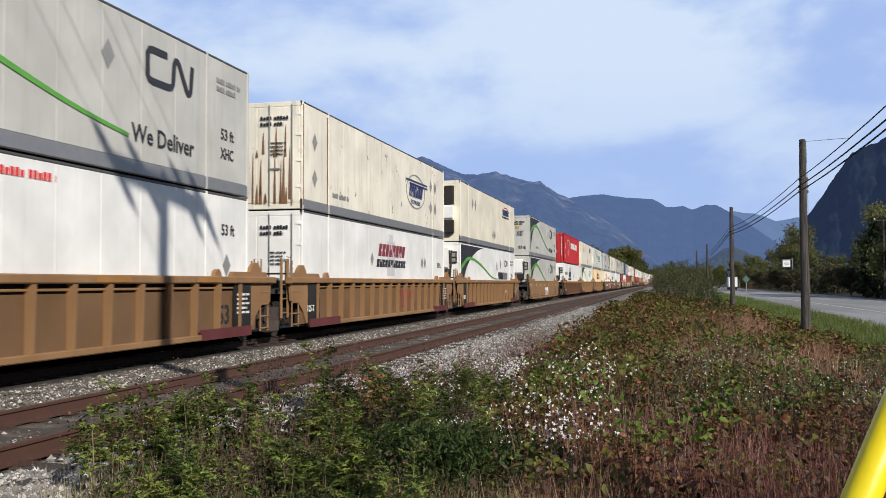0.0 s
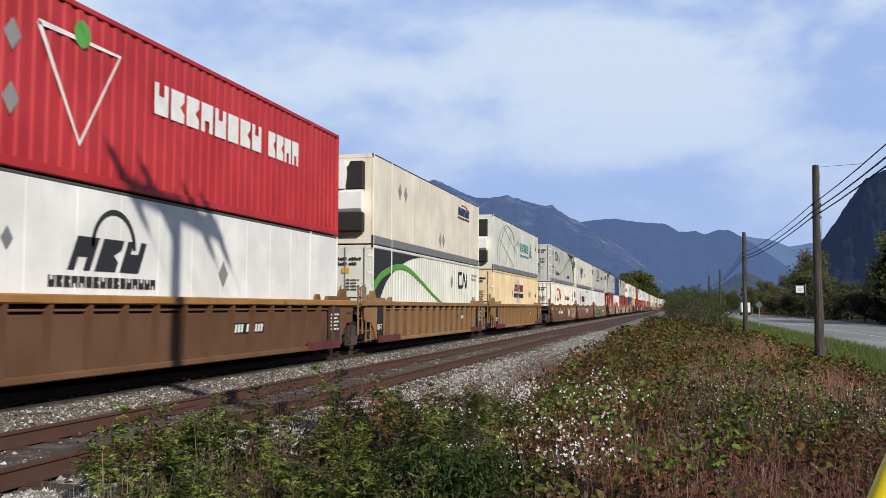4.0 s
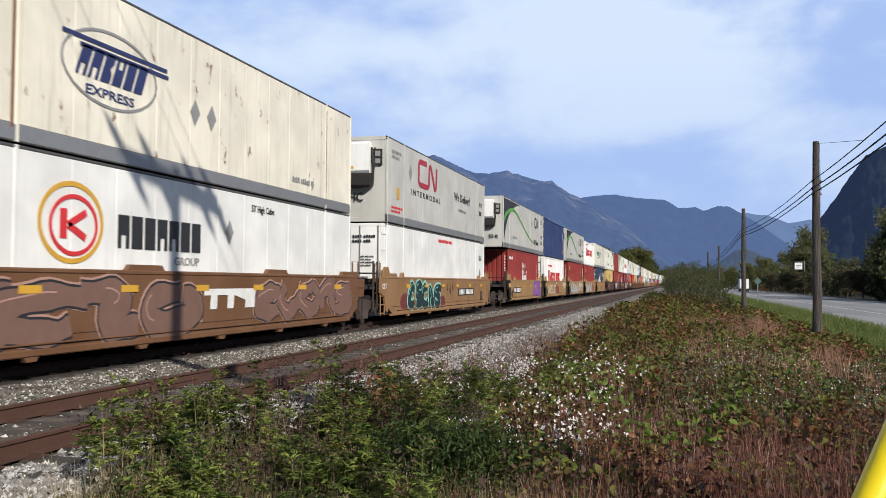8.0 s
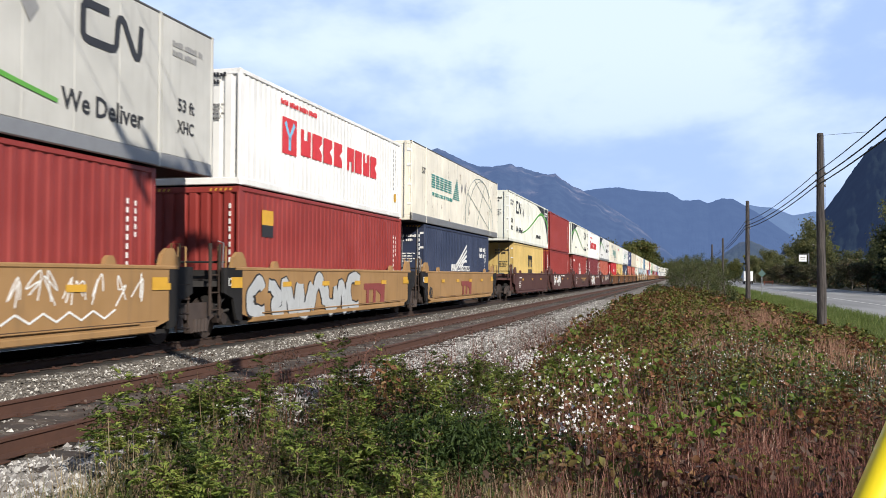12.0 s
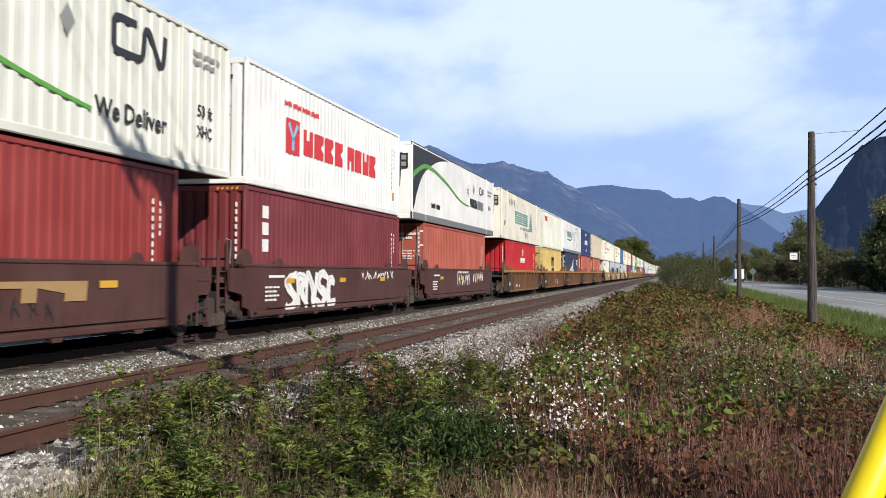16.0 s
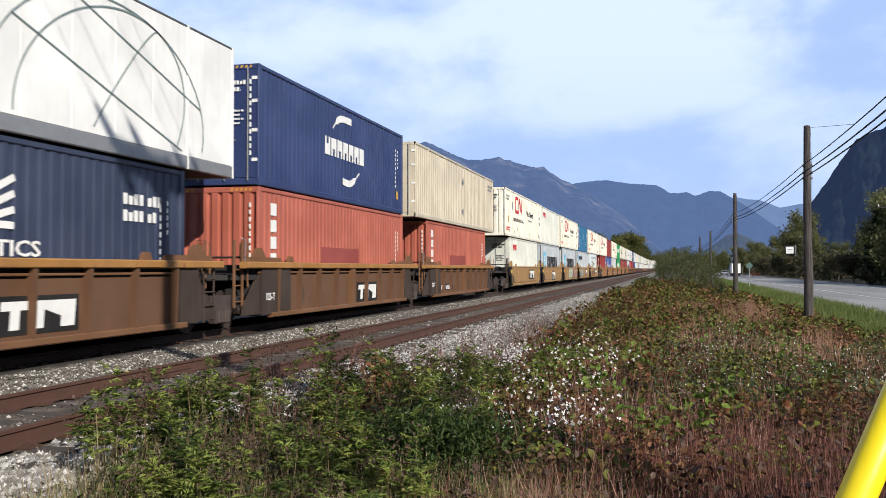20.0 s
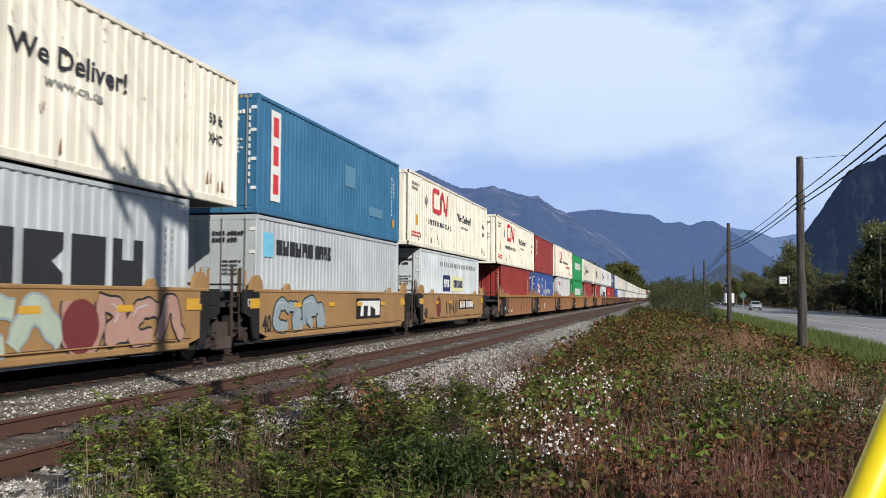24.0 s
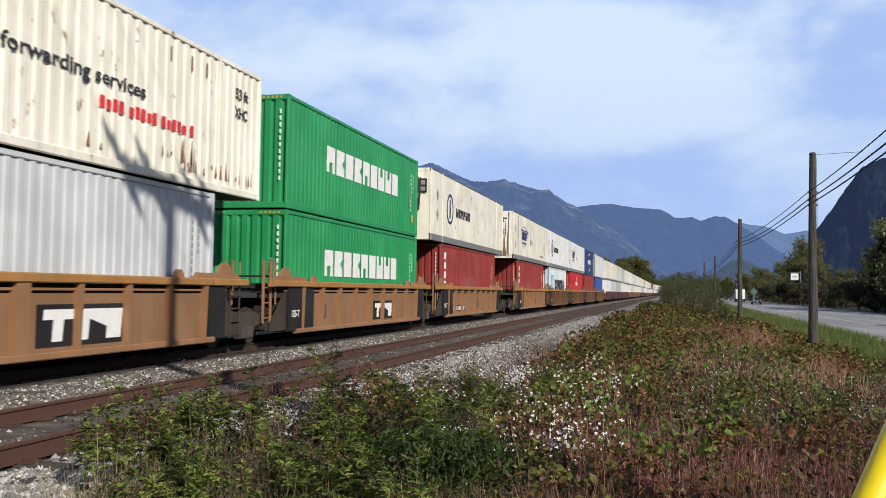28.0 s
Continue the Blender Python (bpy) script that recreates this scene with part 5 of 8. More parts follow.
    if kind not in ("", "diamonds"):
        if front != "corr" or not pale:
            decal("serial_number", bars(0.1, 2.4, 0.8, 2, 0.1, 0.06), em, ob, e - 0.035, face="end")
            decal("data_plate", bars(0.35, 1.75, 0.5, 4, 0.05, 0.05), em, ob, e - 0.035, face="end")
        if pale:
            decal("serial_strip", [rect(1.0, 1.05, 0.7 + 0.17 * i, 0.81 + 0.17 * i) for i in range(11)], em, ob, e - 0.035, face="end")
            decal("hazard_stripe", [rect(-1.15 + 0.12 * i, -1.1 + 0.12 * i, 2.8, 2.86, 0.03) for i in range(6)] + [rect(0.5 + 0.12 * i, 0.55 + 0.12 * i, 2.8, 2.86, 0.03) for i in range(5)], DECAL_YELLOW, ob, e - 0.002, face="end")
    if kind == "tire":
        decal(D, [diamond(-0.75, 2.0, 0.25), diamond(0.5, 1.1, 0.25)], DECAL_GREY, ob, e - 0.035, face="end")
        lettering("53'", 0.32, DECAL_WHITE, ob, -0.25, 1.45, e - 0.036, width=0.4, face="end")
        lettering("XHC", 0.32, DECAL_WHITE, ob, -0.25, 1.12, e - 0.036, width=0.5, face="end")
    if kind == "cn_swoosh":
        decal(D, [diamond(-0.72, 1.85, 0.2)], DECAL_WHITE, ob, e - 0.035, face="end")
        lettering("53 ft", 0.3, DECAL_BLACK, ob, 0.45, 0.5, e - 0.036, width=0.55, face="end")
        decal("warning_sticker", [rect(0.25, 0.5, 2.0, 2.15)], DECAL_YELLOW, ob, e - 0.034, face="end")
    if kind in ("cn_red", "cn_swoosh_flip", "cn_red_bang"):
        lettering("53 ft", 0.42, DECAL_BLACK, ob, -0.3, 1.15, e - 0.04, width=0.75, face="end")
        lettering("XHC", 0.42, DECAL_BLACK, ob, -0.3, 0.7, e - 0.04, width=0.75, face="end")
    return ob


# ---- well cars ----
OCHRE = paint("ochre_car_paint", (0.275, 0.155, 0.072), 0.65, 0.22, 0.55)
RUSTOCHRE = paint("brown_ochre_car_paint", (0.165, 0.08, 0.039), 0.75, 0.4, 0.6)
TANOCHRE = paint("tan_ochre_car_paint", (0.34, 0.20, 0.085), 0.6, 0.15, 0.55)
GRIMY = paint("grimy_brown_car_paint", (0.05, 0.035, 0.028), 0.8, 0.4, 0.7)
# panels between the ribs, a tone darker than the cars' rib paint
RIBPANEL = paint("dark_ochre_panel", (0.165, 0.093, 0.046), 0.85, 0.3, 0.6)
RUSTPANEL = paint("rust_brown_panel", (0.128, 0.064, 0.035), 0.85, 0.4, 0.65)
DUSTOCHRE = paint("dusty_orange_car_paint", (0.285, 0.148, 0.072), 0.7, 0.35, 0.6)
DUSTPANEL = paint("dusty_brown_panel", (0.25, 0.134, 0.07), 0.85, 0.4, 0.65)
SILL_RED = paint("faded_red_sill_paint", (0.12, 0.03, 0.032), 0.6, 0.2, 0.6)
CHORD_OCHRE = paint("worn_ochre_chord", (0.37, 0.185, 0.058), 0.85, 0.6, 0.6)
CHORD_ORANGE = paint("faded_orange_stripe", (0.36, 0.17, 0.04), 0.7, 0.3)
DARKPANEL = paint("sooty_brown_panel", (0.10, 0.06, 0.042), 0.8, 0.35, 0.65)
BROWN = paint("dark_brown_car_paint", (0.08, 0.034, 0.030), 0.55, 0.1, 0.6)
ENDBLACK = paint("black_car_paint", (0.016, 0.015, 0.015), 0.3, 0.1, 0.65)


def truck(parent, y, near=True):
    """A two-axle bogie under the joint of two units."""
    t = part("truck", shared(("bolster",), "truck", lambda: Build().beam(-1.0, 1.0, -0.22, 0.22, 0.42, 0.72, 0.04), DARK), parent, "grimy two-axle bogie", m=pose(0, y, 0))
    for s in (-1, 1):
        def frame_():
            prof = [(-1.12, 0.34), (-0.98, 0.62), (-0.45, 0.78), (0.45, 0.78), (0.98, 0.62), (1.12, 0.34), (0.78, 0.34), (0.66, 0.5), (0.42, 0.42), (0.34, 0.18), (-0.34, 0.18), (-0.42, 0.42), (-0.66, 0.5), (-0.78, 0.34)]
            return Build().extrude(prof, "x", s * 1.12 - 0.07, s * 1.12 + 0.07)
        part("side_frame", shared(("sideframe", s), "side_frame", frame_, TRUCK_STEEL), t)
        if near:
            part("spring_group", shared(("springs", s), "spring_group", lambda: _springs(s), TRUCK_STEEL), t)
            for k in (-0.89, 0.89):
                part("bearing_cap", shared(("bearing", s, k), "bearing_cap", lambda: Build().disc("x", s * 1.22, k, 0.42, 0.12, 0.05, 12), WHEEL), t)
    for k in (-0.89, 0.89):
        part("wheelset", shared(("wheelset",), "wheelset", _wheelset, WHEEL), t, m=pose(0, k, 0.425))
    return t


def _springs(s):
    b = Build()
    for k in (-0.2, -0.07, 0.07, 0.2):
        b.tube([(s * 1.2, k, 0.2), (s * 1.2, k, 0.46)], 0.05, 8)
    return b


def _wheelset():
    b = Build().disc("x", 0, 0, 0, 0.07, 1.05, 10)
    for s in (-1, 1):
        b.disc("x", s * 0.765, 0, 0, 0.42, 0.055, 28)
        b.disc("x", s * 0.70, 0, 0, 0.45, 0.014, 28)
        b.disc("x", s * 0.79, 0, 0, 0.3, 0.045, 20)
    return b


def well_car(kind, length, first, last, detail, label):
    """One unit of a double-stack car. kind: rib (ochre, ribbed sides), ochre, tan, brown (smooth sides)."""
    half = 8.35 if length == 53 else 6.4
    joint = half + (1.35 if length == 53 else 1.4)
    mt = {"rib": OCHRE, "rustrib": RUSTOCHRE, "dustrib": DUSTOCHRE, "ochre": OCHRE, "tan": TANOCHRE, "brown": BROWN, "rustbrown": RUSTOCHRE}[kind]
    ob = thing("well_car", label, "rail car", "double-stack well cars")
    rib = kind in ("rib", "rustrib", "dustrib")
    top = 1.52
    key = (kind, length)
    if not detail:
        for s in (1, -1):
            part("side_plate", shared((*key, "farplate", s), "side_plate", lambda: Build().beam(s * 1.4 - 0.05, s * 1.4 + 0.05, -half, half, 0.25, top, 0.02), mt), ob)
        for e in (-1, 1):
            part("end_platform", shared((*key, "farend", e), "end_platform", lambda: Build().extrude([(-1.36, e * half), (1.36, e * half), (0.62, e * joint), (-0.62, e * joint)][::e], "z", 0.4, 1.22), mt), ob)
        part("well_floor", shared((*key, "farfloor"), "well_floor", lambda: Build().box(-1.3, 1.3, -half, half, 0.26, 0.34), DARK), ob)
        part("truck", shared((length, "fartruck"), "truck", lambda: Build().extrude([(-1.2, 0.1), (1.2, 0.1), (1.0, 0.7), (-1.0, 0.7)], "x", -1.05, 1.05), DARK), ob, m=pose(0, joint, 0))
        return ob
    for s in (1, -1):
        sx, rise = 1.40, 0.1 if kind in ("tan", "brown") else 0.0

        def plate():
            b = Build()
            if rib:
                b.box(sx - 0.08, sx - 0.05, -half, half, 0.3, top - 0.31)
            else:
                low = 0.26 + rise
                b.extrude([(-half - 0.1, 0.55), (-half + 0.7, low), (half - 0.7, low), (half + 0.1, 0.55), (half + 0.1, top - 0.06), (-half - 0.1, top - 0.06)], "x", sx - 0.03, sx + 0.01)
            return b
        flip = None if s == 1 else Matrix.Rotation(math.pi, 4, "Z")
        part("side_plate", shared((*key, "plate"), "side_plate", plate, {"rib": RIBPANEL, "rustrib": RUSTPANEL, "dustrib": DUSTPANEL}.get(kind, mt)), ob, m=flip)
        part("top_chord", shared((*key, "chord"), "top_chord", lambda: Build().beam(sx - 0.09, sx + (0.1 if rib else 0.03), -half - (0.85 if rib else 0.2), half + (0.85 if rib else 0.2), top - 0.15 if rib else top - 0.08, top, 0.02), CHORD_OCHRE if kind in ("rustrib", "dustrib") else mt), ob, m=flip)
        part("bottom_sill", shared((*key, "sill"), "bottom_sill", lambda: Build().beam(sx - 0.1, sx + (0.07 if rib else 0.035), -half + 0.6, half - 0.6, 0.2 + rise, 0.32 + rise, 0.02), mt), ob, m=flip)
        if rib and s == 1:
            nr = 16 if length == 53 else 9
            for i in range(nr):
                y = -half + 1.0 + (2 * half - 2.0) * i / (nr - 1)
                wide = 0.13 if length == 40 and i == nr // 2 else 0.032 if kind == "rustrib" else 0.04
                part("rib", shared((kind, "rib", wide), "rib", lambda: Build().extrude([(sx - 0.06, 0.24), (sx + 0.06, 0.24), (sx + 0.095, top - 0.16), (sx - 0.06, top - 0.14)], "y", -wide, wide), RUSTPANEL if kind == "rustrib" and wide < 0.1 else mt), ob, m=pose(0, y, 0))
            part("slot_rod", shared((*key, "rod"), "slot_rod", lambda: Build().beam(sx - 0.06, sx - 0.01, -half, half, top - 0.27, top - 0.225, 0.01), mt), ob)
            # added black strip that stands for the unlit inside of the slot
            part("slot_shade_strip", shared((*key, "back"), "slot_shade_strip", lambda: Build().box(sx - 0.1, sx - 0.085, -half, half, top - 0.36, top - 0.1), ENDBLACK), ob)
            for k in (-0.62, -0.18, 0.3, 0.7):
                part("chord_stripe", shared((kind, "lip"), "chord_stripe", lambda: Build().beam(sx + 0.1, sx + 0.105, -0.5, 0.5, top - 0.13, top - 0.03, 0.001), CHORD_ORANGE), ob, "faded orange stripe", m=pose(0, k * half, 0))
        if s == 1 and not rib:
            part("lower_ledge", shared((*key, "ledge"), "lower_ledge", lambda: Build().beam(sx + 0.008, sx + 0.055, -half + 1.1, half - 1.1, 0.375 + rise, 0.4 + rise, 0.005), mt), ob)
            for k in () if kind == "tan" else (-0.7, -0.35, 0.0, 0.35, 0.7):
                part("sill_lug", shared((*key, "lug2"), "sill_lug", lambda: Build().extrude([(-0.16, 0.2), (0.16, 0.2), (0.1, 0.13), (-0.1, 0.13)], "x", sx - 0.06, sx + 0.03), mt), ob, m=pose(0, k * half, rise))
        if s == 1:
            for e in (-1, 1):
                # black lettered panel, the arch over the bogie, pads that guide the box
                if rib:
                    a0, a1 = (half - 1.2, half - 0.4) if length == 53 else (half - (1.75 if e < 0 else 0.8), half - 0.1)
                    part("end_panel", shared((*key, "endpanel", e), "end_panel", lambda: Build().extrude([(e * a0, 0.28), (e * a1, 0.28), (e * a1, top - 0.17), (e * a0, top - 0.17)][::e], "x", sx - 0.02, sx + 0.03), GRIMY if kind == "rustrib" else ENDBLACK), ob)
                elif kind in ("tan", "ochre"):
                    part("end_panel", shared((*key, "endpanel", e), "end_panel", lambda: Build().extrude([(e * (half - 0.12), 0.34), (e * (half + 0.12), 0.38), (e * (half + 0.3), 0.85), (e * (half + 0.72), 0.98), (e * (half + 0.72), top - 0.02), (e * (half - 0.12), top - 0.02)][::e], "x", sx - 0.04, sx + 0.02), ENDBLACK if kind == "tan" else mt), ob)
                if kind != "tan":
                    if length == 40 and rib:
                        part("end_gusset", shared((*key, "gusset", e), "end_gusset", lambda: Build().extrude([(e * (half - 0.12), 0.3), (e * (half + 0.75), 0.3), (e * (half + 0.7), 0.52), (e * (half - 0.12), 1.28)][::e], "x", sx - 0.1, sx - 0.03), GRIMY), ob, "sooty sloping gusset")
                    elif kind != "ochre":
                        part("end_arch", shared((*key, "arch", e), "end_arch", lambda: Build().extrude([(e * (half - 0.45), 0.3), (e * (half - 0.3), 0.32), (e * (half - 0.1), 0.62), (e * (half + 0.2), 0.84), (e * (half + 0.7), 0.92), (e * (half + 0.75), top - 0.1), (e * (half - 0.45), top - 0.1)][::e], "x", sx - 0.06, sx + 0.005), mt), ob)
                if rib and length == 53:
                    part("sill_plate", shared((*key, "redsill", e), "sill_plate", lambda: Build().extrude([(e * (half - 2.75), 0.2), (e * (half - 0.45), 0.2), (e * (half - 0.45), 0.42), (e * (half - 2.75), 0.42)][::e], "x", sx + 0.03, sx + 0.075), SILL_RED), ob, "faded red sill plate")
                if kind in ("rustbrown", "ochre") or rib:
                    q0, q1 = (half - 1.3, half + 0.55) if rib else (half - 1.2, half + 0.2)
                    part("guide_pad", shared((*key, "pad", e), "guide_pad", lambda: Build().extrude([(e * q0, top), (e * (q0 + 0.1), top + 0.11), (e * (q1 - 0.05), top + 0.11), (e * q1, top)][::e], "x", sx - 0.1, sx + 0.0), mt), ob)
                    if kind == "rustbrown":
                        part("guide_pad", shared((*key, "pad2", e), "guide_pad", lambda: Build().extrude([(e * 2.2, top), (e * 2.3, top + 0.1), (e * 3.3, top + 0.1), (e * 3.4, top)][::e], "x", sx - 0.1, sx + 0.0), mt), ob)
                if kind != "rustbrown":
                    for q, big in ((0.05, 1.7), (1.9, 0.8)):
                        y = e * (half - q)
                        part("guide_lug", shared((kind, "lug", big), "guide_lug", lambda: Build().extrude([(-0.2 * big, -0.02), (-0.15 * big, 0.12 * big), (-0.05 * big, 0.19 * big), (0.07 * big, 0.19 * big), (0.16 * big, 0.1 * big), (0.2 * big, -0.02)], "x", sx - 0.1, sx - 0.01), mt), ob, m=pose(0, y, top))
    part("well_floor", shared((*key, "floor"), "well_floor", lambda: Build().box(-1.3, 1.3, -half, -half + 3.0, 0.26, 0.34).box(-1.3, 1.3, half - 3.0, half, 0.26, 0.34).box(-0.3, 0.3, -half + 2.9, half - 2.9, 0.27, 0.33), DARK), ob)
    for e in (-1, 1):
        def platform():
            b = Build()
            b.extrude([(-1.36, e * half), (1.36, e * half), (1.25, e * (half + 0.5)), (0.62, e * joint), (-0.62, e * joint), (-1.25, e * (half + 0.5))][::e], "z", 1.1, 1.22)
            return b.box(-1.3, 1.3, min(e * half, e * (half - 0.08)), max(e * half, e * (half - 0.08)), 0.35, 1.45)
        p = part("end_platform", shared((*key, "platform", e), "end_platform", platform, DARK if kind != "brown" else BROWN), ob)
        if detail:
            part("deck_grating", shared((*key, "deck", e), "deck_grating", lambda: Build().box(-1.2, 1.2, min(e * (half + 0.05), e * (half + 0.55)), max(e * (half + 0.05), e * (half + 0.55)), 1.225, 1.25), DARK), p)
            for sx in (0.35, 1.3):
                part("handrail", shared((*key, "rail", e, sx), "handrail", lambda: Build().tube([(sx, e * (half + 0.42), 0.95), (sx, e * (half + 0.42), 1.95), (sx + (0.18 if sx < 0 else -0.18), e * (half + 0.42), 1.95), (sx + (0.18 if sx < 0 else -0.18), e * (half + 0.42), 1.2)], 0.022, 6), mt), p)
            def ladder():
                b = Build()
                for k in range(4):
                    b.beam(1.34, 1.42, min(e * (half + 0.2), e * (half + 0.62)), max(e * (half + 0.2), e * (half + 0.62)), 0.3 + 0.28 * k, 0.335 + 0.28 * k)
                for q in (0.2, 0.62):
                    b.beam(1.36, 1.40, e * (half + q) - 0.02, e * (half + q) + 0.02, 0.25, 1.5)
                return b
            if e == 1 or length == 53:
                part("ladder", shared((*key, "ladder", e), "ladder", ladder, GRIMY if kind in ("rustrib", "dustrib", "tan", "rustbrown") else mt), p)
            def stand():
                b = Build()
                for q in (0.62, 1.02):
                    b.beam(1.24, 1.29, e * (half + q) - 0.035, e * (half + q) + 0.035, 0.5, 2.0, 0.008)
                for z in (0.62, 0.98, 1.34):
                    b.tube([(1.265, e * (half + 0.62), z), (1.265, e * (half + 1.02), z)], 0.018, 6)
                return b
            if e == -1:
                part("end_ladder", shared((*key, "standladder"), "end_ladder", stand, GRIMY if kind in ("tan", "ochre") else mt), p, "standing ladder at the car's end")
                part("grab_iron", shared((*key, "grab"), "grab_iron", lambda: Build().tube([(1.3, -half - 0.56, 1.5), (1.32, -half - 0.56, 2.02), (1.22, -half - 0.62, 2.06)], 0.016, 6), galvanised), p, "pale worn grab iron")
                part("air_hose", shared((*key, "hose"), "air_hose", lambda: Build().tube([(1.1, -half - 0.15, 1.2), (1.28, -half - 0.3, 0.95), (1.25, -half - 0.6, 0.72), (0.9, -half - 0.95, 0.7)], 0.028, 6), ENDBLACK), p)
            part("crossover_rail", shared((*key, "crossover", e), "crossover_rail", lambda: Build().tube([(-1.2, e * (half + 0.42), 1.62), (1.3, e * (half + 0.42), 1.62)], 0.025, 6), DARK), p)
            if kind == "brown" and last and e == 1:
                part("brake_cylinder", shared((*key, "cylinder"), "brake_cylinder", lambda: Build().disc("y", 0.55, half + 0.55, 1.62, 0.3, 0.5, 18).disc("y", 0.55, half + 1.1, 1.62, 0.2, 0.08, 14).beam(0.3, 0.8, half + 0.2, half + 0.35, 1.2, 1.45).beam(0.3, 0.8, half + 0.75, half + 0.9, 1.2, 1.45), BROWN), p, "drum-shaped brake cylinder")
            part("brake_gear", shared((*key, "brake", e), "brake_gear", lambda: Build().disc("y", 0.85, e * (half + 0.3), 0.75, 0.16, 0.2, 12).beam(0.2, 1.2, e * (half + 0.7) - 0.05, e * (half + 0.7) + 0.05, 0.5, 0.75).tube([(1.2, e * (half + 0.1), 0.6), (0.9, e * (half + 0.6), 0.45), (0.4, e * (half + 1.1), 0.7)], 0.035, 6), DARK), p)
    if first:
        truck(ob, -joint + 0.55, detail)
        part("coupler", shared((length, "coup", -1), "coupler", lambda: Build().beam(-0.12, 0.12, -joint - 0.75, -joint + 0.2, 0.72, 0.98, 0.04).beam(-0.2, 0.2, -joint - 0.75, -joint - 0.45, 0.68, 1.0, 0.05), DARK), ob)
    if last:
        truck(ob, joint - 0.55, detail)
        part("coupler", shared((length, "coup", 1), "coupler", lambda: Build().beam(-0.12, 0.12, joint - 0.2, joint + 0.75, 0.72, 0.98, 0.04).beam(-0.2, 0.2, joint + 0.45, joint + 0.75, 0.68, 1.0, 0.05), DARK), ob)
    else:
        truck(ob, joint, detail)
    return ob


STROKES = (
    [(0.95, 0.92), (0.5, 1.0), (0.1, 0.8), (0.3, 0.55), (0.75, 0.42), (0.85, 0.15), (0.4, 0.0), (0.0, 0.12)],
    [(0.05, 1.0), (0.1, 0.4), (0.3, 0.03), (0.7, 0.05), (0.9, 0.45), (0.92, 1.0)],
    [(0.05, 0.0), (0.2, 0.6), (0.45, 1.0), (0.7, 0.7), (0.78, 0.3), (1.0, 0.0)],
    [(0.9, 0.85), (0.5, 1.0), (0.12, 0.75), (0.05, 0.3), (0.4, 0.0), (0.9, 0.12)],
    [(0.5, 1.0), (0.12, 0.75), (0.1, 0.25), (0.48, 0.0), (0.88, 0.25), (0.9, 0.72), (0.54, 1.0)],
    [(0.02, 0.0), (0.12, 0.95), (0.45, 0.5), (0.6, 0.1), (0.85, 0.1), (0.95, 1.0)],
    [(0.1, 0.0), (0.15, 0.95), (0.6, 1.0), (0.9, 0.75), (0.4, 0.5), (0.7, 0.3), (1.05, -0.02)],
    [(0.0, 0.95), (0.5, 0.9), (0.62, 0.6), (0.4, 0.3), (0.45, 0.0), (0.95, 0.06)],
)


def graffiti(ob, y0, y1, z0, z1, fill, line, seed, x=1.417, light=None, wide=1.0):
    """A sprayed piece: fat swelling strokes that lean on one another, each with a dark outline and a pale outer edge."""
    rnd = random.Random(seed)
    n = max(2, round((y1 - y0) / (0.95 * wide)))
    w, h = (y1 - y0) / n, z1 - z0
    last = None
    for i in range(n):
        s_ = rnd.choice([q for q in STROKES if q is not last])
        last = s_
        lean, big = rnd.uniform(-0.1, 0.22), rnd.uniform(0.86, 1.02)
        fat = 0.36 * min(w, h) * rnd.uniform(0.85, 1.15)
        pts = spline([(y0 + w * i + fat * 0.5 + (w * 1.3 - fat) * (p + rnd.uniform(-0.14, 0.14) + lean * (q - 0.5)) - 0.1 * w, z0 + fat * 0.5 + (h * big - fat) * min(1.0, max(0.0, q + rnd.uniform(-0.12, 0.12)))) for p, q in s_], 5)
        m_ = len(pts)
        swell = [fat * (0.72 + 0.42 * math.sin(math.pi * k / (m_ - 1)) + 0.12 * math.sin(k * 1.3 + i)) for k in range(m_)]
        d = 0.0012 * i
        if not fill:
            part("sprayed_letter", band(pts, 0.05, x + 0.002, x + 0.006 + d), ob, "thin sprayed graffiti stroke", mat=line)
            continue
        letter = part("sprayed_letter", band(pts, swell, x, x + 0.006 + d), ob, "fat sprayed graffiti stroke", mat=fill)
        part("outline", band(pts, [v + 0.085 for v in swell], x, x + 0.004 + d), letter, mat=line)
        if light:
            part("outer_edge", band([(p - 0.02, q + 0.015) for p, q in pts], [v + 0.13 for v in swell], x, x + 0.002 + d), letter, mat=light)
        shine = [(p - 0.2 * v, q + 0.14 * v) for (p, q), v in zip(pts, swell)][m_ // 6: m_ // 2]
        part("shine", band(shine, 0.028, x, x + 0.0085 + d), letter, mat=light or SILVER)


def scribble(ob, y0, y1, z0, z1, line, seed, x=1.417, width=0.024):
    """A thin sprayed tag."""
    rnd = random.Random(seed)
    b, n = Build(), max(2, int((y1 - y0) / 0.36))
    w = (y1 - y0) / n
    for i in range(n):
        pts = [(y0 + w * (i + rnd.uniform(0.05, 0.95)), z0 + (z1 - z0) * q) for q in (rnd.uniform(0, 0.3), rnd.uniform(0.6, 1), rnd.uniform(0.1, 0.5), rnd.uniform(0.5, 1), rnd.uniform(0, 0.4))]
        q = band(spline(pts, 5), width, x, x + 0.004)
        b.add(q.v, q.f)
    tagged(part("sprayed_tag", b, ob, "thin sprayed tag", mat=line), kind="stuff")


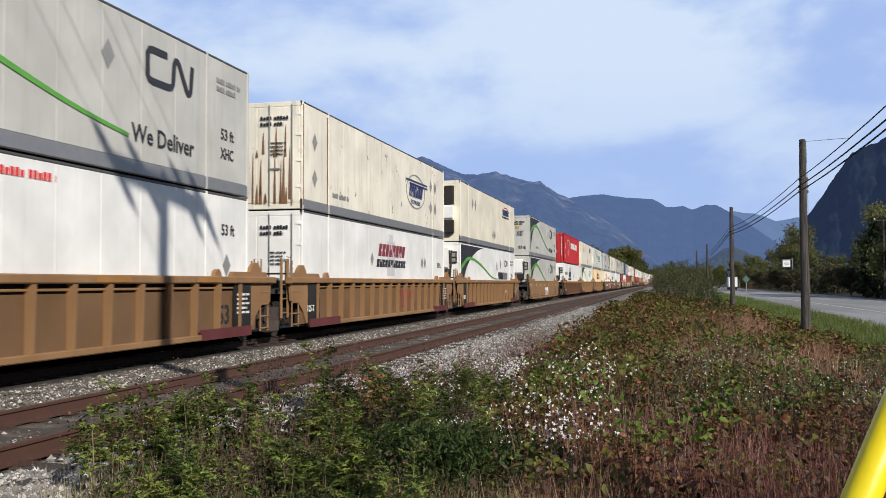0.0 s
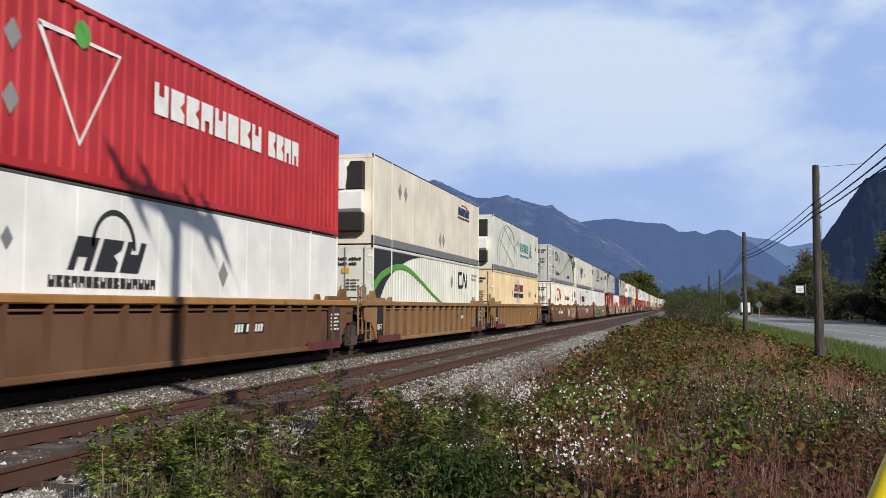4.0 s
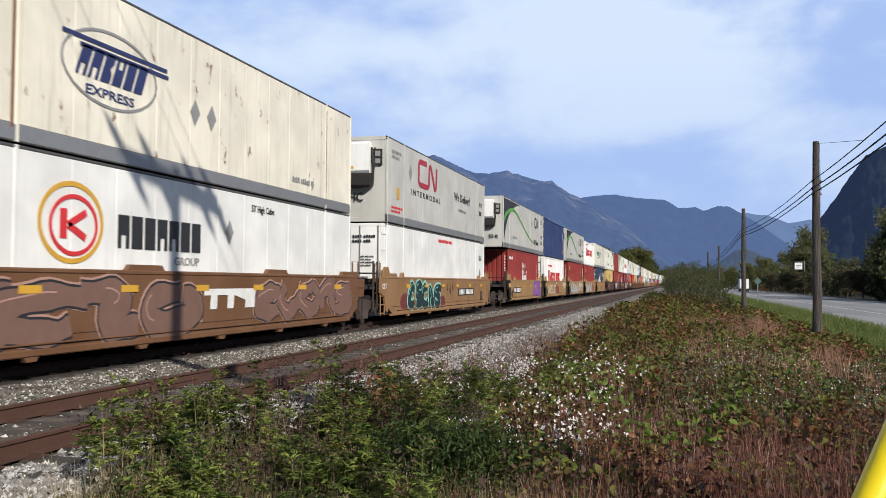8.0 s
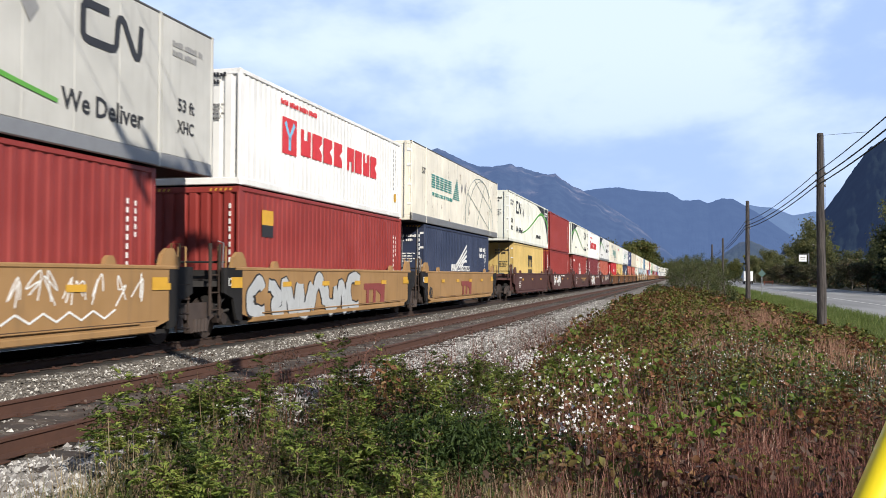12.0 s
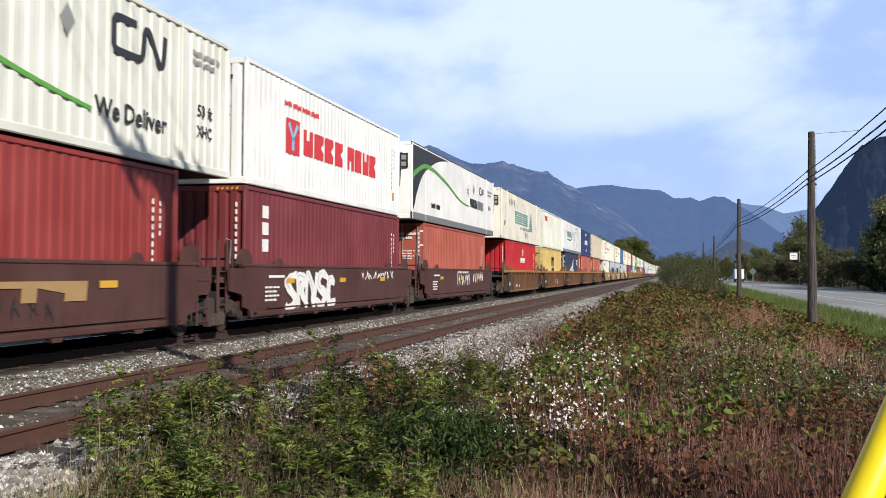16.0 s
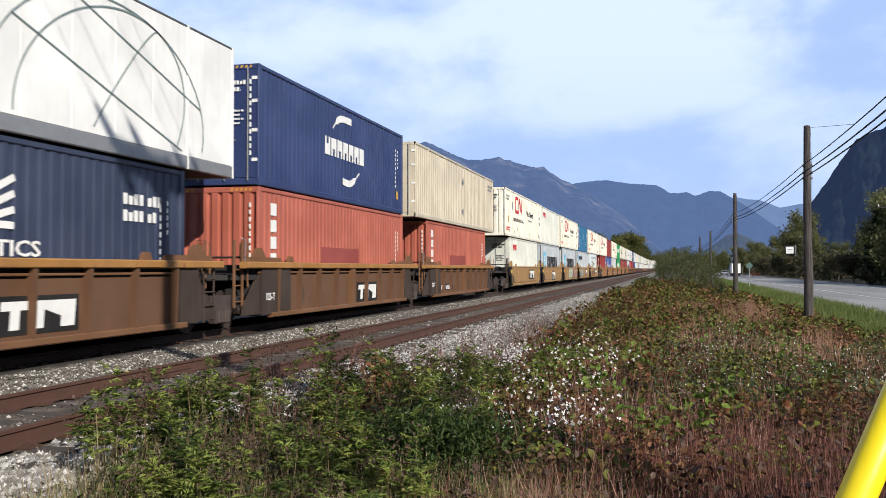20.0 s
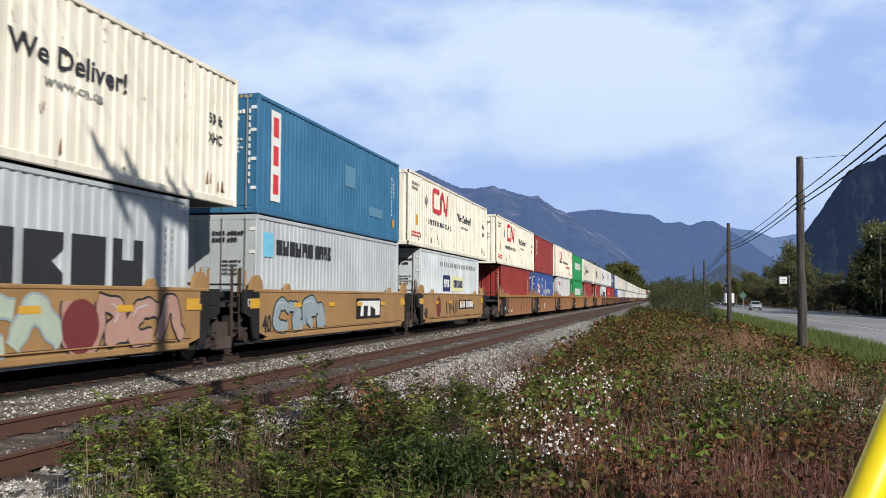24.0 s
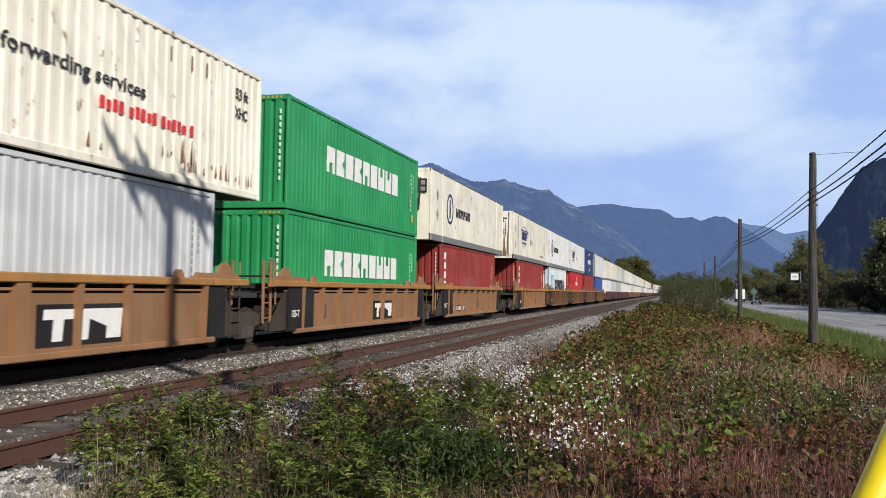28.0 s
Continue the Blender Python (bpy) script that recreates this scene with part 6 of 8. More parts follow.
SILVER = flat("silver_spray", (0.45, 0.47, 0.48), 0.5)
PALE_PINK = flat("dusty_pink_spray", (0.42, 0.25, 0.20), 0.6)
ROSY_BROWN = flat("rosy_brown_spray", (0.185, 0.105, 0.08), 0.6)
DARK_RED = flat("dark_red_spray", (0.16, 0.03, 0.03), 0.6)
BLUE_GREY = flat("blue_grey_spray", (0.27, 0.33, 0.36), 0.6)
PALE_MINT = flat("pale_mint_spray", (0.40, 0.47, 0.38), 0.6)
GHOST = flat("faded_dark_lettering", (0.075, 0.05, 0.034), 0.6)
DULL_RED = flat("faded_red_lettering", (0.23, 0.05, 0.045), 0.6)
DULL_GOLD = flat("dull_gold_lettering", (0.36, 0.23, 0.10), 0.6)
DARK_TEAL = flat("dark_teal_spray", (0.012, 0.032, 0.034), 0.6)
MINT = flat("mint_spray", (0.25, 0.55, 0.48), 0.5)


def comb(y, z, w, h, lean=0.0):
    """The owner's mark as one plain barred shape."""
    o = [(y, z + h), (y, z + 0.68 * h), (y + 0.12 * w, z + 0.68 * h), (y + 0.12 * w, z), (y + 0.24 * w, z), (y + 0.24 * w, z + 0.68 * h), (y + 0.44 * w, z + 0.68 * h), (y + 0.44 * w, z), (y + 0.56 * w, z), (y + 0.56 * w, z + 0.68 * h), (y + 0.8 * w, z + 0.4 * h), (y + 0.8 * w, z), (y + w, z), (y + w, z + h)]
    return [(p + lean * (q - z), q) for p, q in o]


# per car: owner mark (along, up, length, height, colour, panel), number panel (along, end, low, high), big figure (along, low, faded)
OWNER = {1: (0.95, 0.5, 1.95, 0.62, "red", 0), 3: (-0.68, 0.4, 1.95, 0.6, "white", 0), 8: (-0.8, 0.76, 2.3, 0.42, "white", 0), 11: (-0.79, 0.5, 2.0, 0.62, "red", 0), 17: (0.2, 0.86, 2.75, 0.32, "gold", 0), 21: (0.72, 0.42, 1.75, 0.44, "white", 1), 22: (0.72, 0.46, 1.7, 0.42, "white", 1), 23: (0.72, 0.42, 1.75, 0.44, "white", 1), 25: (0.79, 0.72, 2.4, 0.5, "white", 1), 28: (0.9, 0.74, 2.25, 0.48, "white", 1), 31: (-2.4, 0.46, 1.85, 0.46, "white", 1), 32: (0.55, 0.46, 2.05, 0.5, "white", 1), 33: (0.7, 0.45, 1.8, 0.44, "white", 1), 13: (1.6, 0.5, 2.0, 0.6, "red", 0), 26: (-0.8, 0.5, 2.0, 0.6, "white", 1), 14: (-0.8, 0.5, 2.0, 0.6, "red", 0)}
NUMBER = {2: (3.32, 5.04, 0.74, 0.98), 4: (1.5, 3.2, 0.74, 0.98), 6: (3.33, 4.89, 0.86, 1.07), 7: (-4.84, -1.63, 0.76, 1.11), 9: (1.91, 5.01, 0.76, 1.07), 10: (-5.36, -2.76, 0.72, 1.06), 16: (-1.26, 1.31, 1.3, 1.42), 20: (-3.96, -1.67, 0.42, 0.68), 24: (-4.39, -2.11, 0.45, 0.69), 29: (0.36, 3.86, 0.8, 1.23), 30: (-4.37, -1.87, 0.4, 0.66), 34: (-4.3, -1.9, 0.42, 0.68), 19: (-1.2, 1.3, 1.3, 1.42), 5: (3.3, 4.9, 0.8, 1.02)}


def car_marks(ob, kind, half, i):
    rib = kind in ("rib", "rustrib", "dustrib")
    x = 1.353 if rib else 1.417
    ink = {"white": DECAL_WHITE, "red": DULL_RED, "gold": DULL_GOLD}
    if i in OWNER:
        y, z, w, h, col, panel = OWNER[i]
        if panel:
            decal("owner_mark_panel", [rect(y - 0.12, y + w + 0.12, z - 0.08, z + h + 0.08)], ENDBLACK, ob, x)
        decal("owner_mark", [comb(y, z, w, h, 0.1)], ink[col], ob, x + 0.006, "car owner's mark as one plain barred shape")
    if i in NUMBER:
        y, e, lo, hi = NUMBER[i]
        if kind != "brown":
            decal("number_panel", [rect(y, e, lo, hi)], ENDBLACK, ob, x)
        w, m = (e - y) / 12.0, (hi - lo) * 0.14
        for k in range(10):
            q = y + w * (0.7 + k + (0.9 if k > 3 else 0.0))
            decal("number_bar", [rect(q, q + 0.66 * w, lo + m, hi - m, 0.04)], DECAL_WHITE, ob, x + 0.006)
    step, z0 = {"tan": (2.5, 1.07), "brown": (3.75, 1.06), "rustbrown": (2.53, 1.14), "ochre": (2.53, 1.14)}.get(kind, (0, 0))
    if step:
        q = -half + 2.2
        while q < half - 0.6:
            decal("reflector", [rect(q, q + 0.5, z0, z0 + 0.12)], DECAL_YELLOW, ob, x + 0.01)
            q += step
        if kind == "tan":
            for q in (-half - 0.4, half - 0.7):
                decal("reflector", [rect(q, q + 0.5, 1.07, 1.3)], DECAL_YELLOW, ob, 1.424)
        decal("seam", [rect(-half + 0.5, half - 0.5, 0.505, 0.515)], DARKPANEL, ob, x + 0.002)
    if kind == "brown":
        decal("load_table", bars(-half + 1.0, 0.95, 0.8, 4, 0.05, 0.05), DECAL_WHITE, ob, x)
        decal("lettering_block", [rect(-half + 1.2, -half + 2.1, 1.2, 1.26)], DECAL_WHITE, ob, x)
    if kind != "brown":
        y53 = half - 1.83 if half > 7 else (-half + 0.3 if kind == "tan" else 1.0)
        if kind in ("rustrib", "dustrib") and i in OWNER:
            y53 = -4.05
        lettering("53" if half > 7 else "40", 0.58, GHOST if kind in ("rustrib", "dustrib") else DECAL_BLACK, ob, y53, 0.5, x + 0.004, width=0.5)
        face = 1.432 if rib else 1.421
        lettering("125-T" if rib else "125 T", 0.24, DECAL_WHITE, ob, -half + (0.28 if rib else -0.55), 0.62 if rib else 1.12, face, width=0.52)
        if rib and half > 7:
            decal("load_table", bars(half - 1.1, 1.1, 0.6, 5, 0.05, 0.05), DECAL_WHITE, ob, face)


# centre along the train, car side, feet, first of its set, last of its set, upper box, lower box: (colour, feet, skin, front, marks)
W = "white"
TRAIN = [
    (11.3, "rib", 53, 0, 0, ("grey", 53, "smooth", "plain", "cn_swoosh"), (W, 53, "smooth", "plain", "plain53")),
    (30.7, "rib", 53, 0, 0, ("cream", 53, "smooth", "door", "vit_far"), (W, 53, "smooth", "door", "nff")),
    (50.2, "rib", 53, 0, 1, ("beige", 53, "smooth", "grille", "quik"), (W, 53, "smooth", "reefer", "cool")),
    (73.6, "ochre", 53, 1, 1, ("grey", 53, "smooth", "plain", "cn_swoosh"), ("grey", 53, "smooth", "reefer", "cn_swoosh")),
    (97.1, "rustrib", 53, 1, 0, ("red", 53, "corr", "corr", "tire"), (W, 53, "smooth", "reefer", "nff_logo")),
    (116.4, "rib", 53, 0, 0, ("beige", 53, "smooth", "grille", "quik"), ("mint", 53, "corr", "door", "cn_swoosh")),
    (136.2, "rib", 53, 0, 1, ("mint", 53, "smooth", "grille", "transx"), ("butter", 53, "corr", "door", "nff")),
    (159.7, "rustbrown", 53, 1, 0, ("grey", 53, "smooth", "door", "cn_swoosh_flip"), ("cream", 53, "corr", "corr", "cn_corr")),
    (179.0, "rustbrown", 53, 0, 0, ("cream", 53, "smooth", "reefer", "vit"), (W, 53, "smooth", "reefer", "kley")),
    (198.7, "ochre", 53, 0, 1, ("grey", 53, "smooth", "reefer", "cn_red_bang"), (W, 53, "smooth", "door", "plain53")),
    (220.2, "tan", 40, 1, 0, ("grey", 53, "smooth", "reefer", "cn_swoosh"), ("darkred", 40, "corr", "corr", "zim")),
    (235.6, "tan", 40, 0, 0, ("navy", 40, "corr", "door", "plain40"), (W, 40, "corr", "door", "yang")),
    (251.3, "tan", 40, 0, 0, ("grey", 53, "smooth", "reefer", "cn_swoosh"), ("darkred", 40, "corr", "corr", "seal")),
    (266.8, "tan", 40, 0, 0, (W, 40, "corr", "corr", "yang"), ("darkred", 40, "corr", "corr", "seal")),
    (282.0, "tan", 40, 0, 1, ("cream", 53, "smooth", "door", "transx_rear"), ("slate", 40, "corr", "door", "nyk")),
    (301.6, "brown", 40, 1, 0, ("mint", 53, "corr", "door", "cn_swoosh_flip"), ("yellow", 40, "corr", "door", "msc")),
    (317.6, "brown", 40, 0, 0, ("darkred", 40, "corr", "corr", "plain40"), ("darkred", 40, "corr", "corr", "plain40")),
    (333.2, "brown", 40, 0, 0, ("mint", 53, "corr", "corr", "cn_swoosh"), ("darkred", 40, "corr", "corr", "zim")),
    (348.3, "brown", 40, 0, 0, (W, 40, "corr", "corr", "yang"), ("maroon", 40, "corr", "corr", "tex")),
    (363.9, "brown", 40, 0, 1, (W, 53, "smooth", "reefer", "cool"), ("orange", 40, "corr", "door", "plain40")),
    (382.5, "rustrib", 40, 1, 0, ("cream", 53, "plate", "reefer", "quik_big"), ("red", 40, "corr", "corr", "magellan")),
    (398.7, "rustrib", 40, 0, 0, ("pale", 40, "corr", "door", "oocl"), ("yellow", 40, "corr", "door", "msc")),
    (414.4, "rustrib", 40, 0, 0, (W, 53, "smooth", "door", "transx_rear"), ("slate", 40, "corr", "door", "nyk")),
    (430.0, "rustrib", 40, 0, 0, ("navy", 40, "corr", "door", "cma"), ("salmon", 40, "corr", "corr", "triton")),
    (445.7, "rustrib", 40, 0, 1, ("sand", 53, "corr", "door", "diamonds"), ("salmon", 40, "corr", "corr", "triton")),
    (465.8, "tan", 40, 1, 0, ("cream", 53, "corr", "corr", "cn_red"), ("mint", 40, "corr", "door", "oocl")),
    (480.6, "tan", 40, 0, 0, ("mint", 40, "corr", "door", "oocl"), ("maersk", 40, "corr", "corr", "maersk")),
    (495.6, "tan", 40, 0, 0, ("cream", 53, "corr", "corr", "cn_red"), ("maersk", 40, "corr", "corr", "maersk")),
    (511.0, "tan", 40, 0, 0, ("blue", 40, "corr", "door", "pil"), ("maersk", 40, "corr", "door", "maersk_line")),
    (526.3, "tan", 40, 0, 1, ("cream", 53, "corr", "corr", "cn_red"), ("ice", 40, "corr", "door", "pando")),
    (545.7, "dustrib", 40, 1, 0, ("cream", 53, "corr", "corr", "cn_red"), ("darkred", 40, "corr", "corr", "plain40")),
    (561.2, "dustrib", 40, 0, 0, ("darkred", 40, "corr", "corr", "tex"), ("royal", 40, "corr", "door", "saf")),
    (577.0, "dustrib", 40, 0, 0, ("cream", 53, "corr", "corr", "civo"), ("palegrey", 40, "corr", "door", "oocl")),
    (592.9, "dustrib", 40, 0, 0, ("green", 40, "corr", "corr", "ever"), ("green", 40, "corr", "corr", "ever")),
    (608.8, "dustrib", 40, 0, 1, ("cream", 53, "smooth", "reefer", "vit3"), ("darkred", 40, "corr", "corr", "triton")),
    (628.6, "dustrib", 40, 1, 0, ("cream", 53, "smooth", "door", "vit"), ("darkred", 40, "corr", "corr", "triton")),
    (644.4, "rustrib", 40, 0, 0, (W, 53, "smooth", "plain", "vit3"), ("ice", 40, "corr", "corr", "maersk")),
    (660.0, "rustrib", 40, 0, 0, (W, 53, "smooth", "plain", "vit"), ("red", 40, "corr", "corr", "magellan")),
    (675.6, "rustrib", 40, 0, 0, ("navy", 40, "corr", "corr", "cma"), ("darkred", 40, "corr", "corr", "")),
    (691.2, "rustrib", 40, 0, 1, ("palegrey", 53, "corr", "corr", ""), ("royal", 40, "corr", "corr", "")),
]
far_upper = ["cream", "cream", "pale", "grey", "cream", "white", "beige", "mint", "white", "pale"]
far_lower = ["white", "cream", "white", "ice", "white", "white", "grey", "white", "mint", "white"]
u = 710.5
for k in range(34):
    up, lo = far_upper[k % 10], far_lower[(k * 3) % 10]
    if k in (20, 21):
        up = "darkred"
    TRAIN.append((u, "rustrib" if (k // 5) % 2 else "brown", 40, int(k % 5 == 0), int(k % 5 == 4), (up, 53 if k % 3 else 40, "smooth", "plain", ""), (lo, 40, "smooth", "plain", "")))
    u += 15.6 if k % 5 != 4 else 19.3

NAMES = {"rib": "ochre", "rustrib": "rusty brown-orange", "dustrib": "dusty orange-brown", "ochre": "ochre-yellow", "tan": "tan-yellow", "brown": "dark brown", "rustbrown": "rusty brown"}
WORDS = {"sand": "sandy beige", "palegrey": "pale grey", "maersk": "light blue-grey", "ice": "pale ice-blue", "butter": "butter-yellow", "mint": "off-white", "darkred": "dark red", "slate": "slate-blue", "navy": "navy-blue", "royal": "royal-blue", "salmon": "salmon-red", "orange": "orange-brown", "pale": "pale green-grey", "yellow": "mustard-yellow", "red": "bright red"}
MOVING = []
for i, (u, side, feet, first, last, upper, lower) in enumerate(TRAIN):
    near = i < 40
    half = 8.35 if feet == 53 else 6.4
    c = well_car(side, feet, first, last, near, "%s double-stack well car with %s sides" % (NAMES[side], "ribbed" if side in ("rib", "rustrib", "dustrib") else "smooth"))
    if near:
        car_marks(c, side, half, i)
    MOVING.append((c, u, 0.0))
    for (col, ft, skin, front, marks), z in ((lower, 0.42), (upper, 0.42 + HIGH + STACK_GAP)):
        word = WORDS.get(col, col)
        b = container(col, ft, skin, front, "%s %d-foot %s container %s" % (word, ft, "corrugated" if skin == "corr" else "smooth-sided", "riding in a well car" if z < 1 else "stacked on another container"), near, 2.591 if i == 13 and z > 1 else 2.896)
        if near:
            deco(b, marks, 1.295 if ft == 53 else 1.219, front, skin)
        if near and z > 1:
            for sx in (-1.08, 1.08):
                for sy in (-5.95, 5.95):
                    part("stacking_lock", shared(("lock",), "stacking_lock", lambda: Build().beam(-0.09, 0.09, -0.08, 0.08, -STACK_GAP, -0.002, 0.012), DARK), b, m=pose(sx, sy, 0))
        MOVING.append((b, u, z))
    if i == 7:
        graffiti(c, 4.8, 8.2, 0.35, 1.4, PALE_PINK, ROSY_BROWN, 1)
        scribble(c, 2.2, 3.5, 0.4, 1.4, DECAL_WHITE, 21)
    if i == 8:
        graffiti(c, -8.2, -1.25, 0.3, 1.44, ROSY_BROWN, DECAL_BLACK, 2, light=PALE_PINK, wide=1.75)
        graffiti(c, 1.7, 7.8, 0.4, 1.42, ROSY_BROWN, DECAL_BLACK, 3, light=PALE_PINK, wide=1.2)
        scribble(c, -1.3, -0.8, 0.4, 0.75, PALE_PINK, 22)
    if i == 9:
        graffiti(c, -5.9, -1.3, 0.28, 1.44, DARK_TEAL, MINT, 4, light=MINT)
        decal("red_blotch", [oval(-6.3, 0.65, 0.55, 0.3, 14), oval(-0.9, 0.55, 0.45, 0.25, 14)], DARK_RED, c, 1.414, "dark red sprayed blotch")
        scribble(c, -0.2, 1.0, 0.8, 1.35, GHOST, 23)
    if i == 10:
        decal("sprayed_fill", [[(2.34, 0.35), (2.5, 1.43), (5.7, 1.43), (5.9, 0.4), (4.2, 0.32)]], DECAL_PURPLE, c, 1.414, "flat purple sprayed block")
        scribble(c, 2.3, 4.4, 0.6, 1.42, PALE_PINK, 5)
    if i == 11:
        graffiti(c, -5.5, -0.97, 0.35, 1.42, None, DECAL_WHITE, 6)
        scribble(c, 3.9, 5.8, 0.8, 1.42, DECAL_WHITE, 24)
        scribble(c, -1.0, 0.2, 1.22, 1.42, DECAL_WHITE, 25, width=0.02)
    if i == 12:
        graffiti(c, -5.1, 1.3, 0.3, 1.42, SILVER, DECAL_BLACK, 7)
        scribble(c, 2.0, 4.3, 0.85, 1.42, DECAL_WHITE, 26)
        scribble(c, 4.5, 5.5, 0.8, 1.4, DECAL_WHITE, 27)
        decal("sprayed_zigzag", ribbon([(1.9 + 0.3 * k, 0.62 + 0.14 * (k % 2)) for k in range(10)], 0.035), DECAL_WHITE, c, 1.417)
    if i == 13:
        graffiti(c, -6.0, 1.2, 0.3, 1.44, SILVER, DECAL_BLACK, 8)
    if i == 16:
        graffiti(c, -5.6, -1.5, 0.78, 1.47, DECAL_WHITE, GHOST, 9, wide=0.62)
        scribble(c, -3.2, -2.0, 0.5, 0.85, DECAL_WHITE, 28)
    if i == 17:
        scribble(c, 0.4, 2.2, 0.55, 1.0, DECAL_BLACK, 29)
    if i == 18:
        graffiti(c, -4.3, -0.8, 0.32, 1.45, DECAL_WHITE, GHOST, 10, wide=0.75)
        scribble(c, 1.4, 4.8, 1.1, 1.4, DECAL_WHITE, 11, width=0.025)
    if i == 19:
        scribble(c, -1.2, 1.6, 0.75, 1.4, DECAL_WHITE, 12)
        scribble(c, 2.2, 4.8, 0.85, 1.4, DECAL_WHITE, 30)
    if i == 27:
        graffiti(c, -2.4, 1.75, 0.4, 1.42, PALE_MINT, BLUE_GREY, 13)
        graffiti(c, 1.86, 5.5, 0.4, 1.45, PALE_PINK, DECAL_BLACK, 14)
        decal("red_blotch", [oval(2.3, 0.85, 0.5, 0.45, 14)], DARK_RED, c, 1.428, "dark red sprayed blotch")
    if i == 28:
        graffiti(c, -5.4, -1.9, 0.45, 1.32, BLUE_GREY, DARK_TEAL, 15)
    if i == 29:
        scribble(c, -2.3, 0.2, 0.45, 1.4, GHOST, 16, width=0.04)
        decal("red_blotch", [oval(-3.65, 0.93, 0.4, 0.45, 14)], DARK_RED, c, 1.416, "dark red sprayed blotch")

# ---- track details ----


def sleeper_mesh():
    return Build().extrude([(-0.115, -0.34), (0.115, -0.34), (0.115, -0.185), (0.1, -0.172), (-0.1, -0.172), (-0.115, -0.185)], "x", -1.3, 1.3)


rnd = random.Random(5)
sleeper = sleeper_mesh().mesh("sleeper", tie_wood)
for nm, cx, count, lift in (("siding_track", SIDING_X, 90, 0.0), ("main_track", 0.0, 60, -0.012)):
    parent = bpy.data.objects[nm]
    for i in range(count):
        part("sleeper", sleeper, parent, m=pose(cx + rnd.uniform(-0.06, 0.06), 3.0 + 0.54 * i + rnd.uniform(-0.04, 0.04), lift + rnd.uniform(-0.012, 0.0), 0, rnd.uniform(-0.4, 0.4), rnd.uniform(-1.5, 1.5)))
    rest = Build()
    for i in range(count, 900):
        y = 3.0 + 0.54 * i
        if y < 400:
            rest.box(cx - 1.3, cx + 1.3, y - 0.115, y + 0.115, -0.3, -0.172)
    tagged(part("distant_sleepers", rest, parent, "dark sleepers running off into the distance", mat=tie_wood), kind="stuff")
    plates = Build()
    for i in range(count):
        y = 3.0 + 0.54 * i
        for sx in (-0.7535, 0.7535):
            plates.box(cx + sx - 0.17, cx + sx + 0.17, y - 0.09, y + 0.09, -0.172, -0.158)
            plates.box(cx + sx + 0.08, cx + sx + 0.115, y - 0.05, y - 0.015, -0.158, -0.135)
            plates.box(cx + sx - 0.115, cx + sx - 0.08, y + 0.015, y + 0.05, -0.158, -0.135)
    tagged(part("tie_plates", plates, parent, "rusty tie plates and spikes", mat=rail_steel), kind="stuff")

# rail joints on the siding
for y in (11.9, 23.8, 35.7):
    for sx in (-0.7535, 0.7535):
        part("joint_bar", Build().beam(SIDING_X + sx + 0.012, SIDING_X + sx + 0.03, y - 0.45, y + 0.45, -0.125, -0.05).beam(SIDING_X + sx - 0.03, SIDING_X + sx - 0.012, y - 0.45, y + 0.45, -0.125, -0.05), bpy.data.objects["siding_track"], mat=rail_steel)


def ballast_top(x):
    return float(np.interp(x, [1.3, 1.9, 2.55, 6.35, 7.7], [-0.2, -0.2, -0.205, -0.205, -0.75]))


def stones(name, label, spots, lo, hi, seed, mat):
    """Loose angular stones, each a skewed octahedron half sunk in the bed."""
    r = np.random.default_rng(seed)
    n = len(spots)
    size = r.uniform(lo, hi, n)
    v = np.array([(1, 0, 0), (0, 1, 0), (-1, 0, 0), (0, -1, 0), (0, 0, 1), (0, 0, -0.6)], float)
    f = [(0, 1, 4), (1, 2, 4), (2, 3, 4), (3, 0, 4), (1, 0, 5), (2, 1, 5), (3, 2, 5), (0, 3, 5)]
    ang = r.uniform(0, 6.28, n)
    V = np.repeat(v[None], n, 0) * (size[:, None, None] * r.uniform(0.6, 1.25, (n, 6, 1))) + r.normal(0, 0.18, (n, 6, 3)) * size[:, None, None]
    c, s = np.cos(ang)[:, None], np.sin(ang)[:, None]
    V = np.stack((V[..., 0] * c - V[..., 1] * s, V[..., 0] * s + V[..., 1] * c, V[..., 2] * 0.8), -1) + np.array(spots)[:, None, :]
    F = (np.array(f)[None] + 6 * np.arange(n)[:, None, None]).reshape(-1, 3)
    me = bpy.data.meshes.new(name)
    me.from_pydata(V.reshape(-1, 3).tolist(), [], F.tolist())
    me.materials.append(mat)
    return tagged(new(name, me), label, "ballast", kind="stuff")


r = np.random.default_rng(2)
for nm, lab, beds, lo, hi, mt_ in (("ballast_stones", "loose angular grey ballast stones", ((1.35, 3.55, 8, 26, 15000), (1.35, 3.55, 26, 75, 8500), (3.72, 5.12, 6, 34, 3600)), 0.016, 0.038, stone_mat),
                                   ("verge_gravel", "pale grey gravel beside the siding", ((5.3, 7.5, 4.0, 12, 8000), (5.3, 7.6, 12, 26, 12000), (5.3, 7.7, 26, 60, 7000), (5.4, 6.9, 3.4, 8, 2600)), 0.016, 0.04, pale_stone)):
    spots = []
    for x0, x1, y0, y1, n in beds:
        xs_, ys_ = r.uniform(x0, x1, n), r.uniform(y0, y1, n)
        spots += [(x, y, ballast_top(x) + 0.008 + (0.03 * noise.noise((x * 2, y * 2, 0)))) for x, y in zip(xs_, ys_)]
    stones(nm, lab, spots, lo, hi, 3, mt_)


